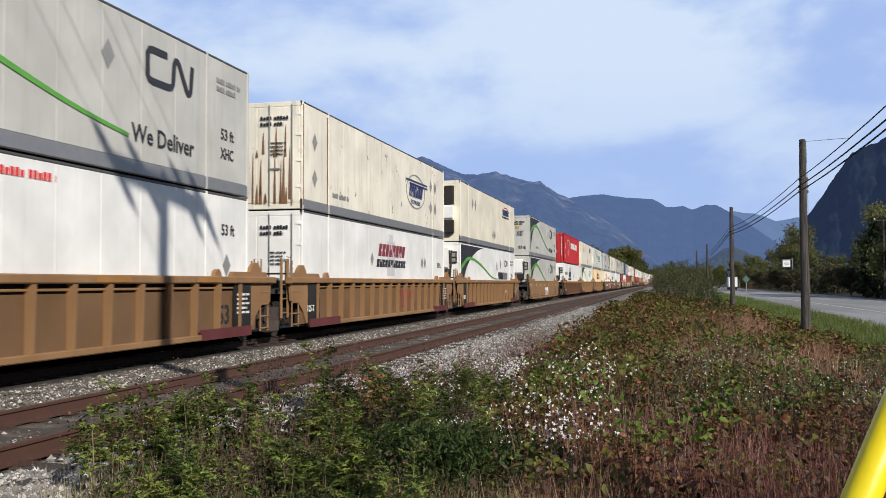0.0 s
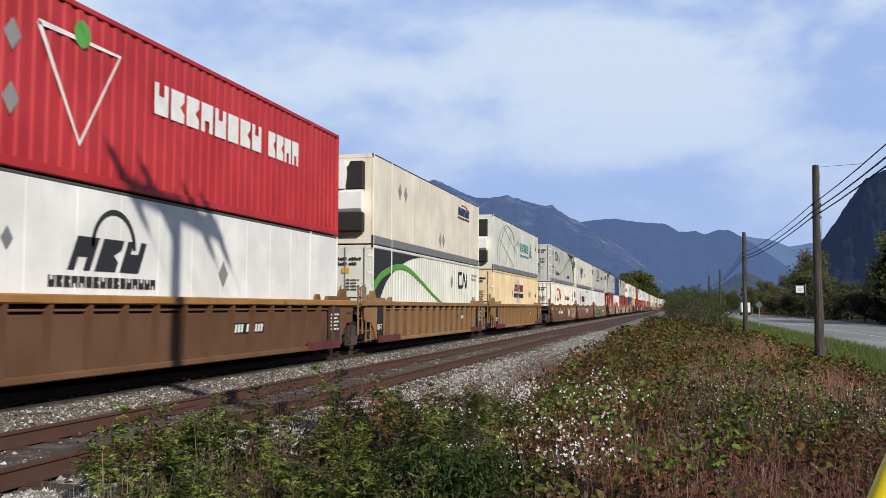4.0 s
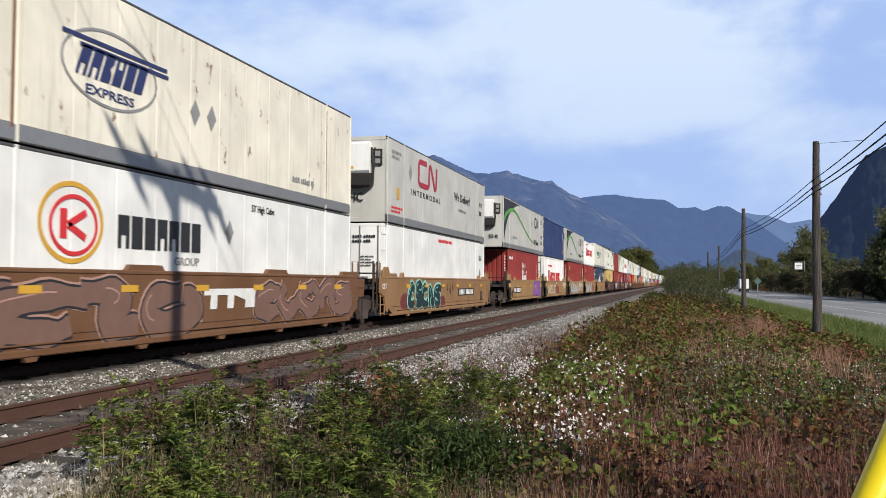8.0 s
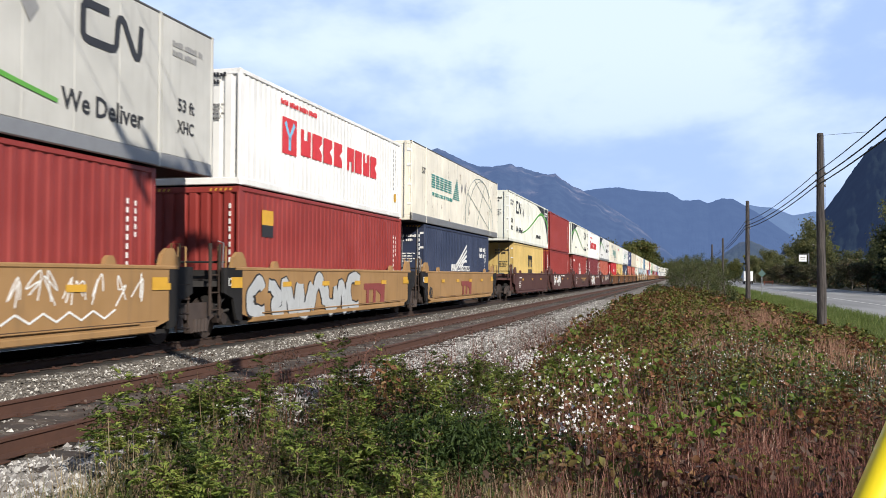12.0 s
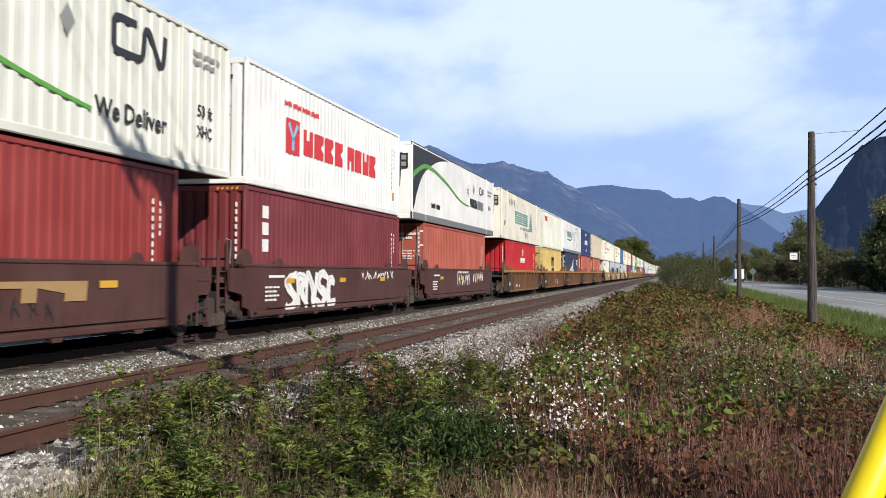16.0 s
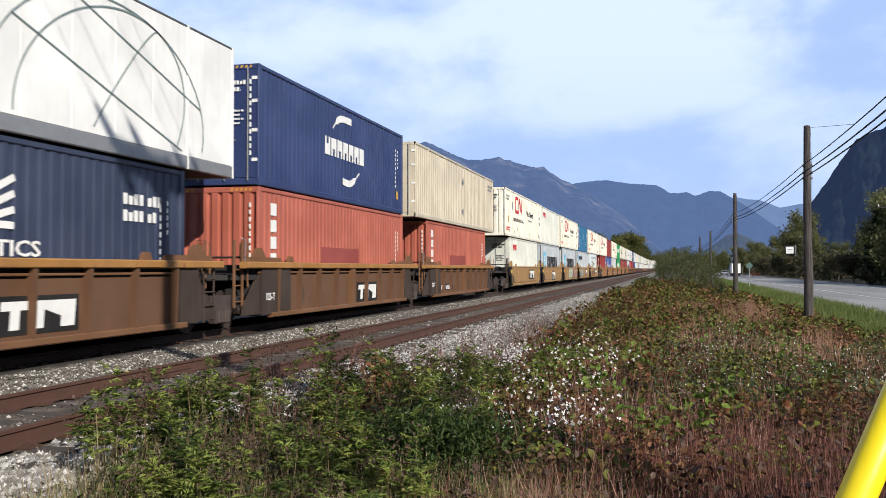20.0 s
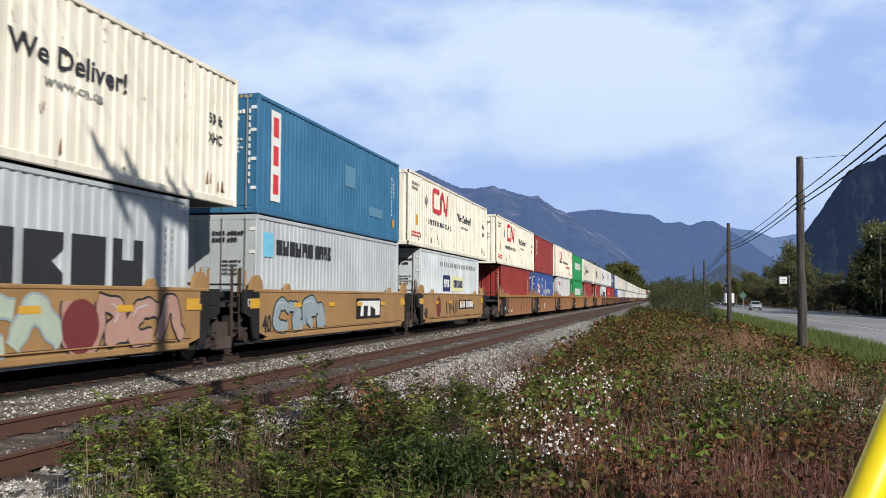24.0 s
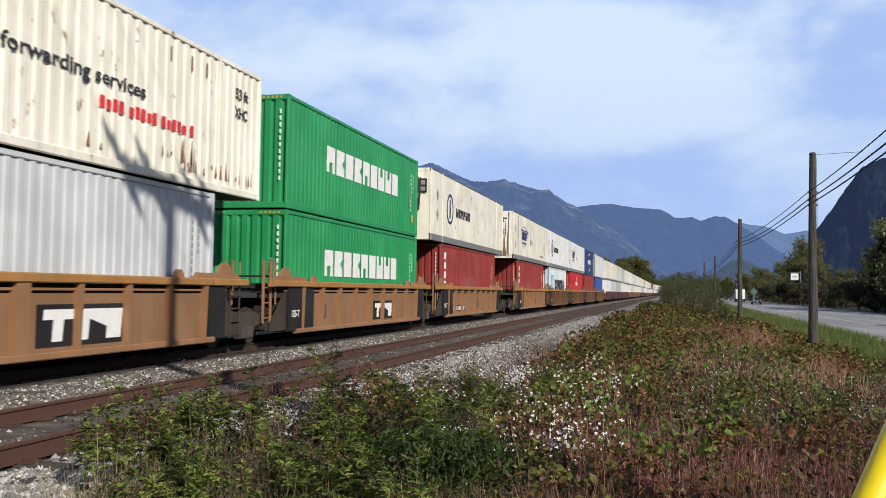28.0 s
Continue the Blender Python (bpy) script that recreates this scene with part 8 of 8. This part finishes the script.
def broadleaf(name, label, h, w, leaves, leaf, seed, mat, bark, bare=False):
    q = random.Random(seed)
    nr = np.random.default_rng(seed)
    ob = thing(name, label, "shrub" if name == "shrub" else "tree")
    trunks, limbs, ends = Build(), [], []
    trunks.tube([(0, 0, -0.2), (0.02 * h, 0, 0.25 * h), (-0.01 * h, 0.02 * h, 0.55 * h), (0.01 * h, 0, 0.86 * h)], [0.028 * h, 0.022 * h, 0.014 * h, 0.004 * h], 8)
    for i in range(11 if not bare else 16):
        a, z0 = q.uniform(0, 6.28), h * q.uniform(0.16, 0.75)
        l = w * q.uniform(0.6, 1.05) * (1.1 - 0.6 * z0 / h)
        tip = (l * math.cos(a), l * math.sin(a), z0 + h * q.uniform(0.08, 0.26))
        mid = (0.5 * tip[0], 0.5 * tip[1], z0 + 0.35 * (tip[2] - z0))
        limbs.append(((0, 0, z0), mid, tip))
        ends += [tip, mid, ((mid[0] + tip[0]) / 2, (mid[1] + tip[1]) / 2, (mid[2] + tip[2]) / 2 + 0.04 * h)]
    part("trunk", trunks, ob, mat=bark)
    boughs = Build()
    for a, b_, c in limbs:
        boughs.tube([a, b_, c], [0.011 * h, 0.007 * h, 0.002 * h], 5)
    part("branchwork", boughs, ob, mat=bark)
    ends += [(0, 0, 0.9 * h), (0.05 * h, 0, 0.78 * h)]
    ends = np.array(ends)
    k = nr.integers(0, len(ends), leaves)
    pos = ends[k] + nr.normal(0, 1, (leaves, 3)) * (0.17 * w, 0.17 * w, 0.06 * h)
    pos[:, 2] = np.clip(pos[:, 2], 0.05 * h, None)
    part("crown", leaf_mesh("crown", mat, pos, nr.normal(0, 1, (leaves, 3)) + (0, 0, -0.2), nr.uniform(0.5, 1.3, leaves) * leaf, 0.36 if not bare else 0.06, seed), ob)
    return ob


def conifer(label, h, w, seed):
    nr = np.random.default_rng(seed)
    ob = thing("conifer", label, "tree")
    part("trunk", Build().tube([(0, 0, -0.3), (0, 0, 0.5 * h), (0, 0, h)], [0.02 * h, 0.012 * h, 0.002 * h], 8), ob, mat=BARK)
    n = 5200
    f = nr.uniform(0.04, 1, n) ** 0.8
    tier = np.round(f * 17) / 17 + nr.normal(0, 0.008, n)
    rad = w * (1.02 - tier) * nr.uniform(0.15, 1, n) ** 0.6 * (0.8 + 0.35 * np.sin(nr.integers(0, 7, n) + tier * 40))
    a = np.round(nr.uniform(0, 9, n)) / 9 * 6.28 + tier * 9 + nr.normal(0, 0.16, n)
    pos = np.stack((rad * np.cos(a), rad * np.sin(a), h * tier - 0.10 * rad), -1)
    d = np.stack((np.cos(a), np.sin(a), np.full(n, -0.35)), -1) + nr.normal(0, 0.35, (n, 3))
    part("crown", leaf_mesh("crown", LEAF_CONIFER, pos, d, nr.uniform(0.035, 0.075, n) * h, 0.28, seed), ob)
    return ob


def treeline(x, y):
    """Height to which the woods beyond the road have grown: low brush with two taller stands."""
    az = math.degrees(math.atan2(x - EYE[0], y))
    return 2.0 + math.hypot(x - EYE[0], y) * math.tan(radians(float(np.interp(az, [2.5, 6.6, 7.1, 8.3, 8.9, 11.2, 11.8, 14, 40], [1.6, 1.7, 3.1, 3.0, 1.5, 1.6, 4.0, 4.8, 7.0]))))


def plant(proto, spots, group, seed, high=0.0):
    """The prototype at the first spot, copies at the others: x, y, scale."""
    q = random.Random(seed)
    tagged(proto, group=group)
    for i, (x, y, s) in enumerate(spots):
        if high:
            s = min(s, treeline(x, y) * q.uniform(0.85, 1.05) / high)
        ob = proto if i == 0 else copy_thing(proto, Matrix())
        ob.matrix_basis = pose(x, y, land(x, y) - 0.05, 0, 0, q.uniform(0, 360)) @ Matrix.Diagonal((s * q.uniform(0.9, 1.1), s * q.uniform(0.9, 1.1), s, 1))


plant(broadleaf("shrub", "loose olive-green roadside shrub with thin twigs", 3.2, 1.35, 1700, 0.1, 61, LEAF_SHRUB, BARK), [(13.6, 63, 0.8), (12.4, 72, 0.95), (13.9, 76, 0.85), (11.2, 86, 1.05), (13.4, 92, 1.15), (12.3, 101, 1.1), (10.4, 110, 1.1), (14.2, 112, 1.3), (12.4, 122, 1.35), (10.6, 134, 1.25), (14.6, 136, 1.5), (9.7, 152, 1.3), (12.6, 160, 1.7), (10.2, 178, 1.6), (13.5, 190, 1.9), (10.0, 215, 1.9), (15.0, 215, 2.2), (11.5, 250, 2.3)], "roadside shrubs", 1)
plant(broadleaf("shrub", "small yellow-green shrub at the ballast edge", 1.5, 0.7, 900, 0.1, 62, LEAF_SHRUB, BARK), [(7.6, 43, 0.55), (8.0, 52, 0.6), (13.3, 50, 0.9), (9.0, 71, 1.0)], "small shrubs", 2)
plant(broadleaf("broadleaf_tree", "broadleaf tree turning yellow-green", 11.5, 4.3, 6500, 0.5, 63, LEAF_TREE, BARK), [(-12, 302, 1.2), (-6.5, 318, 1.15), (-16.5, 298, 1.05), (-4.4, 425, 1.55), (-8, 430, 1.6), (-6.5, 455, 1.7), (-5.0, 490, 1.7), (-5.5, 310, 1.0), (-9.5, 300, 0.95), (-14, 306, 0.75), (-18, 300, 0.6), (-12, 335, 0.95), (-24, 320, 0.6), (-4.5, 360, 0.75), (-9.5, 500, 1.3), (-26, 430, 0.85), (-18, 470, 1.0), (-38, 380, 0.75), (-31, 520, 1.1), (-4, 560, 1.1), (3, 640, 0.95), (22, 520, 0.9), (-13, 330, 0.6), (16, 420, 0.6), (9, 720, 1.0), (-3, 760, 1.1), (29, 330, 0.6), (21, 250, 0.5), (18, 215, 0.42)], "trees behind the railway", 3)
plant(conifer("tall dark evergreen conifer tree", 14, 3.9, 64), [(37.9, 121, 0.9), (40.2, 126, 0.95), (37.4, 127, 0.74), (47, 118, 0.72), (44, 96, 0.62), (49, 132, 0.85), (46, 186, 0.8), (52, 160, 1.0), (25, 560, 0.6), (29, 585, 0.75), (20, 600, 0.6), (13, 690, 1.0), (17, 705, 1.2)], "conifers beyond the road", 4, 14)
plant(broadleaf("roadside_bush", "dark rounded bush beyond the road", 4.2, 2.6, 5200, 0.3, 65, foliage("dark_bush_leaves", [(0.0, (0.045, 0.048, 0.028)), (0.5, (0.105, 0.10, 0.05)), (0.8, (0.16, 0.10, 0.07)), (1.0, (0.24, 0.17, 0.10))], trans=0.35, patch=0.3, drift_scale=0.3), BARK), [(37.5, 128, 1.0), (38, 112, 1.05), (37.4, 98, 0.95), (37.8, 88, 0.9), (37.2, 143, 1.0), (38, 160, 1.1), (36.8, 178, 1.05), (37.5, 76, 0.9), (38, 66, 0.85), (37, 200, 1.1), (36.6, 225, 1.1), (37, 250, 1.2), (37.5, 280, 1.2), (36.9, 315, 1.3), (40, 121, 1.3), (40.5, 103, 1.2), (40, 85, 1.2), (41, 70, 1.1)], "bushes beyond the road", 5, 4.0)
plant(broadleaf("broadleaf_tree", "olive-green tree beyond the road", 10, 3.2, 9500, 0.3, 66, foliage("olive_leaves", [(0.0, (0.06, 0.075, 0.035)), (0.6, (0.155, 0.165, 0.068)), (1.0, (0.29, 0.26, 0.11))], trans=0.45, drift_scale=0.5), BARK), [(39.2, 213, 1.4), (40.8, 222, 1.35), (38.8, 128, 1.15), (41, 138, 1.2), (38.0, 120, 1.1), (43.5, 165, 0.95), (42, 135, 0.85), (44, 146, 1.0), (41, 124, 0.75), (46, 128, 1.0), (41.5, 110, 0.72), (44.5, 104, 0.85), (42.5, 82, 0.65), (45, 88, 0.8), (41, 176, 0.9),  (39.5, 118, 1.0), (38.6, 104, 0.55), (40, 210, 0.95), (39, 190, 0.85), (38, 232, 0.95), (36, 255, 0.75), (34, 300, 0.8), (44, 262, 1.1), (38, 310, 1.0), (43, 340, 1.2), (31, 350, 0.8), (46, 112, 0.75), (42.5, 92, 0.62), (30, 410, 0.9)], "broadleaf trees beyond the road", 6, 10)
plant(broadleaf("bare_tree", "nearly leafless pale-barked tree", 11, 2.8, 2600, 0.28, 67, LEAF_BARE, PALE_BARK, True), [(-24, 60, 0.92), (-27, 58, 1.0), (-29, 66, 0.9), (-21, 63, 0.78), (-33, 62, 1.0), (-19, 70, 0.7), (-36, 57, 0.9)], "bare trees behind the railway", 7)
plant(broadleaf("dark_tree", "dark tree on the hillside", 8, 3.2, 4200, 0.4, 68, LEAF_CONIFER, BARK), [(-30, 75, 0.62), (-35, 80, 0.7), (-25, 78, 0.55), (-41, 74, 0.75), (-20, 84, 0.55), (-46, 68, 0.8), (-38, 92, 0.75), (-52, 60, 0.8), (-16, 95, 0.5), (-56, 75, 0.9)], "dark trees behind the railway", 8)

nr = np.random.default_rng(70)
nb = 90
bx_, by_ = nr.uniform(38.5, 62, nb), nr.uniform(60, 420, nb)
bh_ = np.minimum(nr.uniform(5.0, 10.5, nb) * np.interp(bx_, [38, 62], [0.75, 1.25]), [0.85 * treeline(a, c) for a, c in zip(bx_, by_)])
m = 420
kk = np.repeat(np.arange(nb), m)
ff = nr.uniform(0.0, 1, nb * m)
rr_ = bh_[kk] * 0.5 * np.sqrt(np.clip(1 - ff ** 2.2, 0, 1)) * nr.uniform(0.35, 1, nb * m)
aa = nr.uniform(0, 6.28, nb * m)
pos = np.stack((bx_[kk] + rr_ * np.cos(aa), by_[kk] + rr_ * np.sin(aa), -0.7 + ff * bh_[kk] * (0.85 + 0.3 * np.sin(aa * 3 + kk))), -1)
tagged(new("roadside_woods", leaf_mesh("roadside_woods", foliage("wood_edge_leaves", [(0.0, (0.034, 0.044, 0.026)), (0.6, (0.08, 0.09, 0.042)), (0.9, (0.15, 0.13, 0.065)), (1.0, (0.21, 0.15, 0.08))], trans=0.3), pos, nr.normal(0, 1, pos.shape), nr.uniform(0.35, 0.8, len(pos)), 0.4, 79)), "dark mixed undergrowth and trees beyond the road", "woods", kind="stuff")

nr = np.random.default_rng(77)
nt = 420
tx_ = np.where(nr.uniform(0, 1, nt) < 0.55, nr.uniform(-420, -36, nt), nr.uniform(42, 420, nt))
ty_ = nr.uniform(260, 1050, nt)
sel = nr.uniform(0, 1, nt) < 0.25
tx_ = np.where(sel, nr.uniform(-60, 60, nt), tx_)
ty_ = np.where(sel, nr.uniform(860, 1150, nt), ty_)
th_ = nr.uniform(7, 15, nt)
m = 150
kk = np.repeat(np.arange(nt), m)
ff = nr.uniform(0.05, 1, nt * m)
rr_ = th_[kk] * 0.3 * np.sin(np.clip(ff, 0.08, 1) * 2.7) * nr.uniform(0.3, 1, nt * m)
aa = nr.uniform(0, 6.28, nt * m)
pos = np.stack((tx_[kk] + rr_ * np.cos(aa), ty_[kk] + rr_ * np.sin(aa), -0.6 + ff * th_[kk]), -1)
tagged(new("far_woods", leaf_mesh("far_woods", LEAF_TREE, pos, nr.normal(0, 1, pos.shape), nr.uniform(1.2, 2.4, len(pos)), 0.4, 78)), "distant mixed woods along the valley floor", "woods", kind="stuff")

# ---- roadside things ----
sign_back = flat("sign_back_green_grey", (0.10, 0.17, 0.15), 0.5, 0.3)
white_panel = flat("white_sign_panel", (0.78, 0.79, 0.80), 0.5)
rust_wood = flat("orange_barrier_boards", (0.36, 0.12, 0.06), 0.7)
s = thing("road_sign", "diamond-shaped road sign seen from behind on a post", "road sign")
s.location = (18.64, 95, land(18.64, 95))
part("post", Build().beam(-0.04, 0.04, -0.04, 0.04, 0, 2.75), s, mat=galvanised)
part("plate", Build().extrude([(-0.36, 2.35), (0, 1.97), (0.36, 2.35), (0, 2.73)], "y", -0.062, -0.045), s, mat=sign_back)
s = thing("hanging_sign", "white hanging business sign on a bracket", "sign")
s.location = (36.1, 203, land(36, 203) + 0.0)
part("post", Build().beam(0.9, 1.05, -0.06, 0.06, 0, 7.0), s, mat=galvanised)
part("bracket", Build().beam(-1.1, 0.95, -0.04, 0.04, 6.7, 6.8), s, mat=galvanised)
part("panel", Build().beam(-0.95, 0.55, -0.06, 0.06, 5.2, 6.6), s, "white panel with unreadable bars", mat=white_panel)
part("writing_bar", Build().box(-0.7, 0.3, -0.07, -0.061, 5.95, 6.1), s, mat=DECAL_GREY)
part("writing_bar", Build().box(-0.5, 0.2, -0.07, -0.061, 5.65, 5.75), s, mat=DECAL_GREY)
for x, y, hgt in ((38.0, 196, 9.0), (36.3, 118, 10.0)):
    p = crossarm_pole(x, y, land(x, y), hgt + land(x, y), 0.14, 0.1)
    tagged(p, "grey wooden power pole with a crossarm beyond the road")
    part("crossarm", Build().beam(-1.1, 1.1, -0.06, 0.06, hgt - 0.7, hgt - 0.57), p, mat=pole_wood)
    for k in (-1.0, 0.0, 1.0):
        part("insulator", Build().tube([(k, 0, hgt - 0.6), (k, 0, hgt - 0.42), (k, 0, hgt - 0.3)], [0.05, 0.07, 0.04], 8), p, mat=galvanised)
b = thing("barrier", "low orange-brown wooden barrier by the road", "barrier")
b.location = (32.2, 237, ROAD_Z + 0.05)
for k in (-0.9, 0.9):
    part("leg", Build().beam(k - 0.06, k + 0.06, -0.2, 0.2, -0.1, 0.95), b, mat=rust_wood)
for z in (0.25, 0.6):
    part("board", Build().beam(-1.2, 1.2, -0.24, -0.2, z, z + 0.22), b, mat=rust_wood)
v = thing("delivery_truck", "white box truck parked facing away by the road", "truck")
v.location = (28.5, 250, ROAD_Z)
part("box_body", Build().beam(-1.1, 1.1, 0, 5.0, 0.8, 3.3, 0.06), v, mat=white_panel)
part("cab", Build().extrude([(5.05, 0.6), (6.9, 0.6), (6.9, 1.5), (6.2, 2.5), (5.05, 2.6)], "x", -1.0, 1.0), v, mat=white_panel)
part("bumper", Build().beam(-1.0, 1.0, -0.1, 0.05, 0.5, 0.7), v, mat=DARK)
for k, y in ((-0.95, 1.0), (0.95, 1.0), (-0.95, 5.9), (0.95, 5.9)):
    part("wheel", Build().disc("x", k, y, 0.42, 0.42, 0.13, 16), v, mat=DARK)

GLASS_DARK, n, l, bs = mat_nodes("tinted_car_glass")
bs.inputs["Base Color"].default_value, bs.inputs["Roughness"].default_value, bs.inputs["Metallic"].default_value = (0.02, 0.025, 0.03, 1), 0.06, 0.0
SILVER_PAINT = flat("silver_car_paint", (0.58, 0.60, 0.63), 0.28, 0.55, 0.05)
DARK_PAINT = flat("black_car_paint_gloss", (0.03, 0.032, 0.036), 0.3, 0.2, 0.05)
LAMP_GLASS = flat("clear_lamp_glass", (0.8, 0.82, 0.85), 0.15, 0.3, 0.05)
RUBBER = flat("tyre_rubber", (0.02, 0.02, 0.02), 0.85)


def hatchback(label, paint_mat):
    """A small car; it drives towards -y."""
    ob = thing("car", label, "car")
    prof = [(-2.2, 0.32), (-2.24, 0.6), (-2.1, 0.82), (-1.15, 1.0), (1.95, 1.02), (2.15, 0.8), (2.18, 0.4), (1.75, 0.26), (-1.8, 0.24)]
    bd = Build()
    k = len(prof)
    for x, s_ in ((-0.86, 0.93), (-0.8, 1.0), (0.8, 1.0), (0.86, 0.93)):
        bd.v += [(x, y * s_, 0.62 + (z - 0.62) * s_) for y, z in prof]
    for j in range(3):
        bd.f += [(j * k + i, j * k + (i + 1) % k, (j + 1) * k + (i + 1) % k, (j + 1) * k + i) for i in range(k)]
    bd.f += [tuple(range(k)), tuple(range(3 * k, 4 * k))[::-1]]
    part("body", bd, ob, mat=paint_mat)
    cab = [(-1.2, 0.98, 0.80), (-0.45, 1.42, 0.62), (0.6, 1.46, 0.62), (1.9, 1.02, 0.74)]
    cb = Build()
    for y, z, hw_ in cab:
        cb.v += [(-hw_, y, z), (hw_, y, z)]
    cb.f += [(0, 1, 3, 2), (2, 3, 5, 4), (4, 5, 7, 6), (0, 2, 4, 6), (1, 7, 5, 3), (0, 6, 7, 1)]
    part("cabin", cb, ob, mat=GLASS_DARK)
    rf = Build()
    rf.v += [(-0.62, -0.45, 1.43), (0.62, -0.45, 1.43), (0.62, 0.65, 1.475), (-0.62, 0.65, 1.475), (-0.58, -0.4, 1.49), (0.58, -0.4, 1.49), (0.58, 0.62, 1.52), (-0.58, 0.62, 1.52)]
    rf.f += [(0, 1, 5, 4), (1, 2, 6, 5), (2, 3, 7, 6), (3, 0, 4, 7), (4, 5, 6, 7), (3, 2, 1, 0)]
    part("roof", rf, ob, mat=paint_mat)
    for s_ in (-1, 1):
        part("pillar", Build().tube([(s_ * 0.8, -1.18, 0.98), (s_ * 0.63, -0.45, 1.44)], 0.045, 6), ob, mat=paint_mat)
        part("mirror", Build().beam(s_ * 0.95 - 0.09, s_ * 0.95 + 0.09, -0.85, -0.7, 0.98, 1.1, 0.03), ob, mat=paint_mat)
        part("headlight", Build().extrude([(s_ * 0.45, 0.66), (s_ * 0.78, 0.7), (s_ * 0.74, 0.84), (s_ * 0.5, 0.78)][::s_], "y", -2.235, -2.1), ob, "clear headlight", mat=LAMP_GLASS)
        for y in (-1.4, 1.35):
            w = part("wheel", Build().disc("x", s_ * 0.78, y, 0.31, 0.31, 0.1, 20), ob, mat=RUBBER)
            part("rim", Build().disc("x", s_ * 0.885, y, 0.31, 0.2, 0.01, 14), w, mat=galvanised)
    part("grille", Build().beam(-0.6, 0.6, -2.27, -2.2, 0.36, 0.52, 0.02), ob, mat=DARK)
    part("number_plate", Build().box(-0.2, 0.2, -2.285, -2.265, 0.5, 0.6), ob, mat=white_panel)
    return ob


silver_car = hatchback("silver hatchback driving along the road", SILVER_PAINT)
dark_car = hatchback("dark car driving far along the road", DARK_PAINT)



def motions():
    """The train runs towards the camera and past it at a steady speed."""
    for ob, u, z in MOVING:
        rows = []
        for t in ([0.0, 28.0] if u < 390 else [2.0 * k for k in range(15)]):
            y = u - SPEED * t
            x, turn = bend(y)
            rows.append((t, pose(x, y, z, 0, 0, turn)))
        walk(ob, rows)
    walk(silver_car, [(0.0, pose(26.6, 765.5, ROAD_Z)), (28.0, pose(26.6, 65.5, ROAD_Z))])
    walk(dark_car, [(0.0, pose(27.4, 753.0, ROAD_Z)), (28.0, pose(27.4, 193.0, ROAD_Z))])


motions()
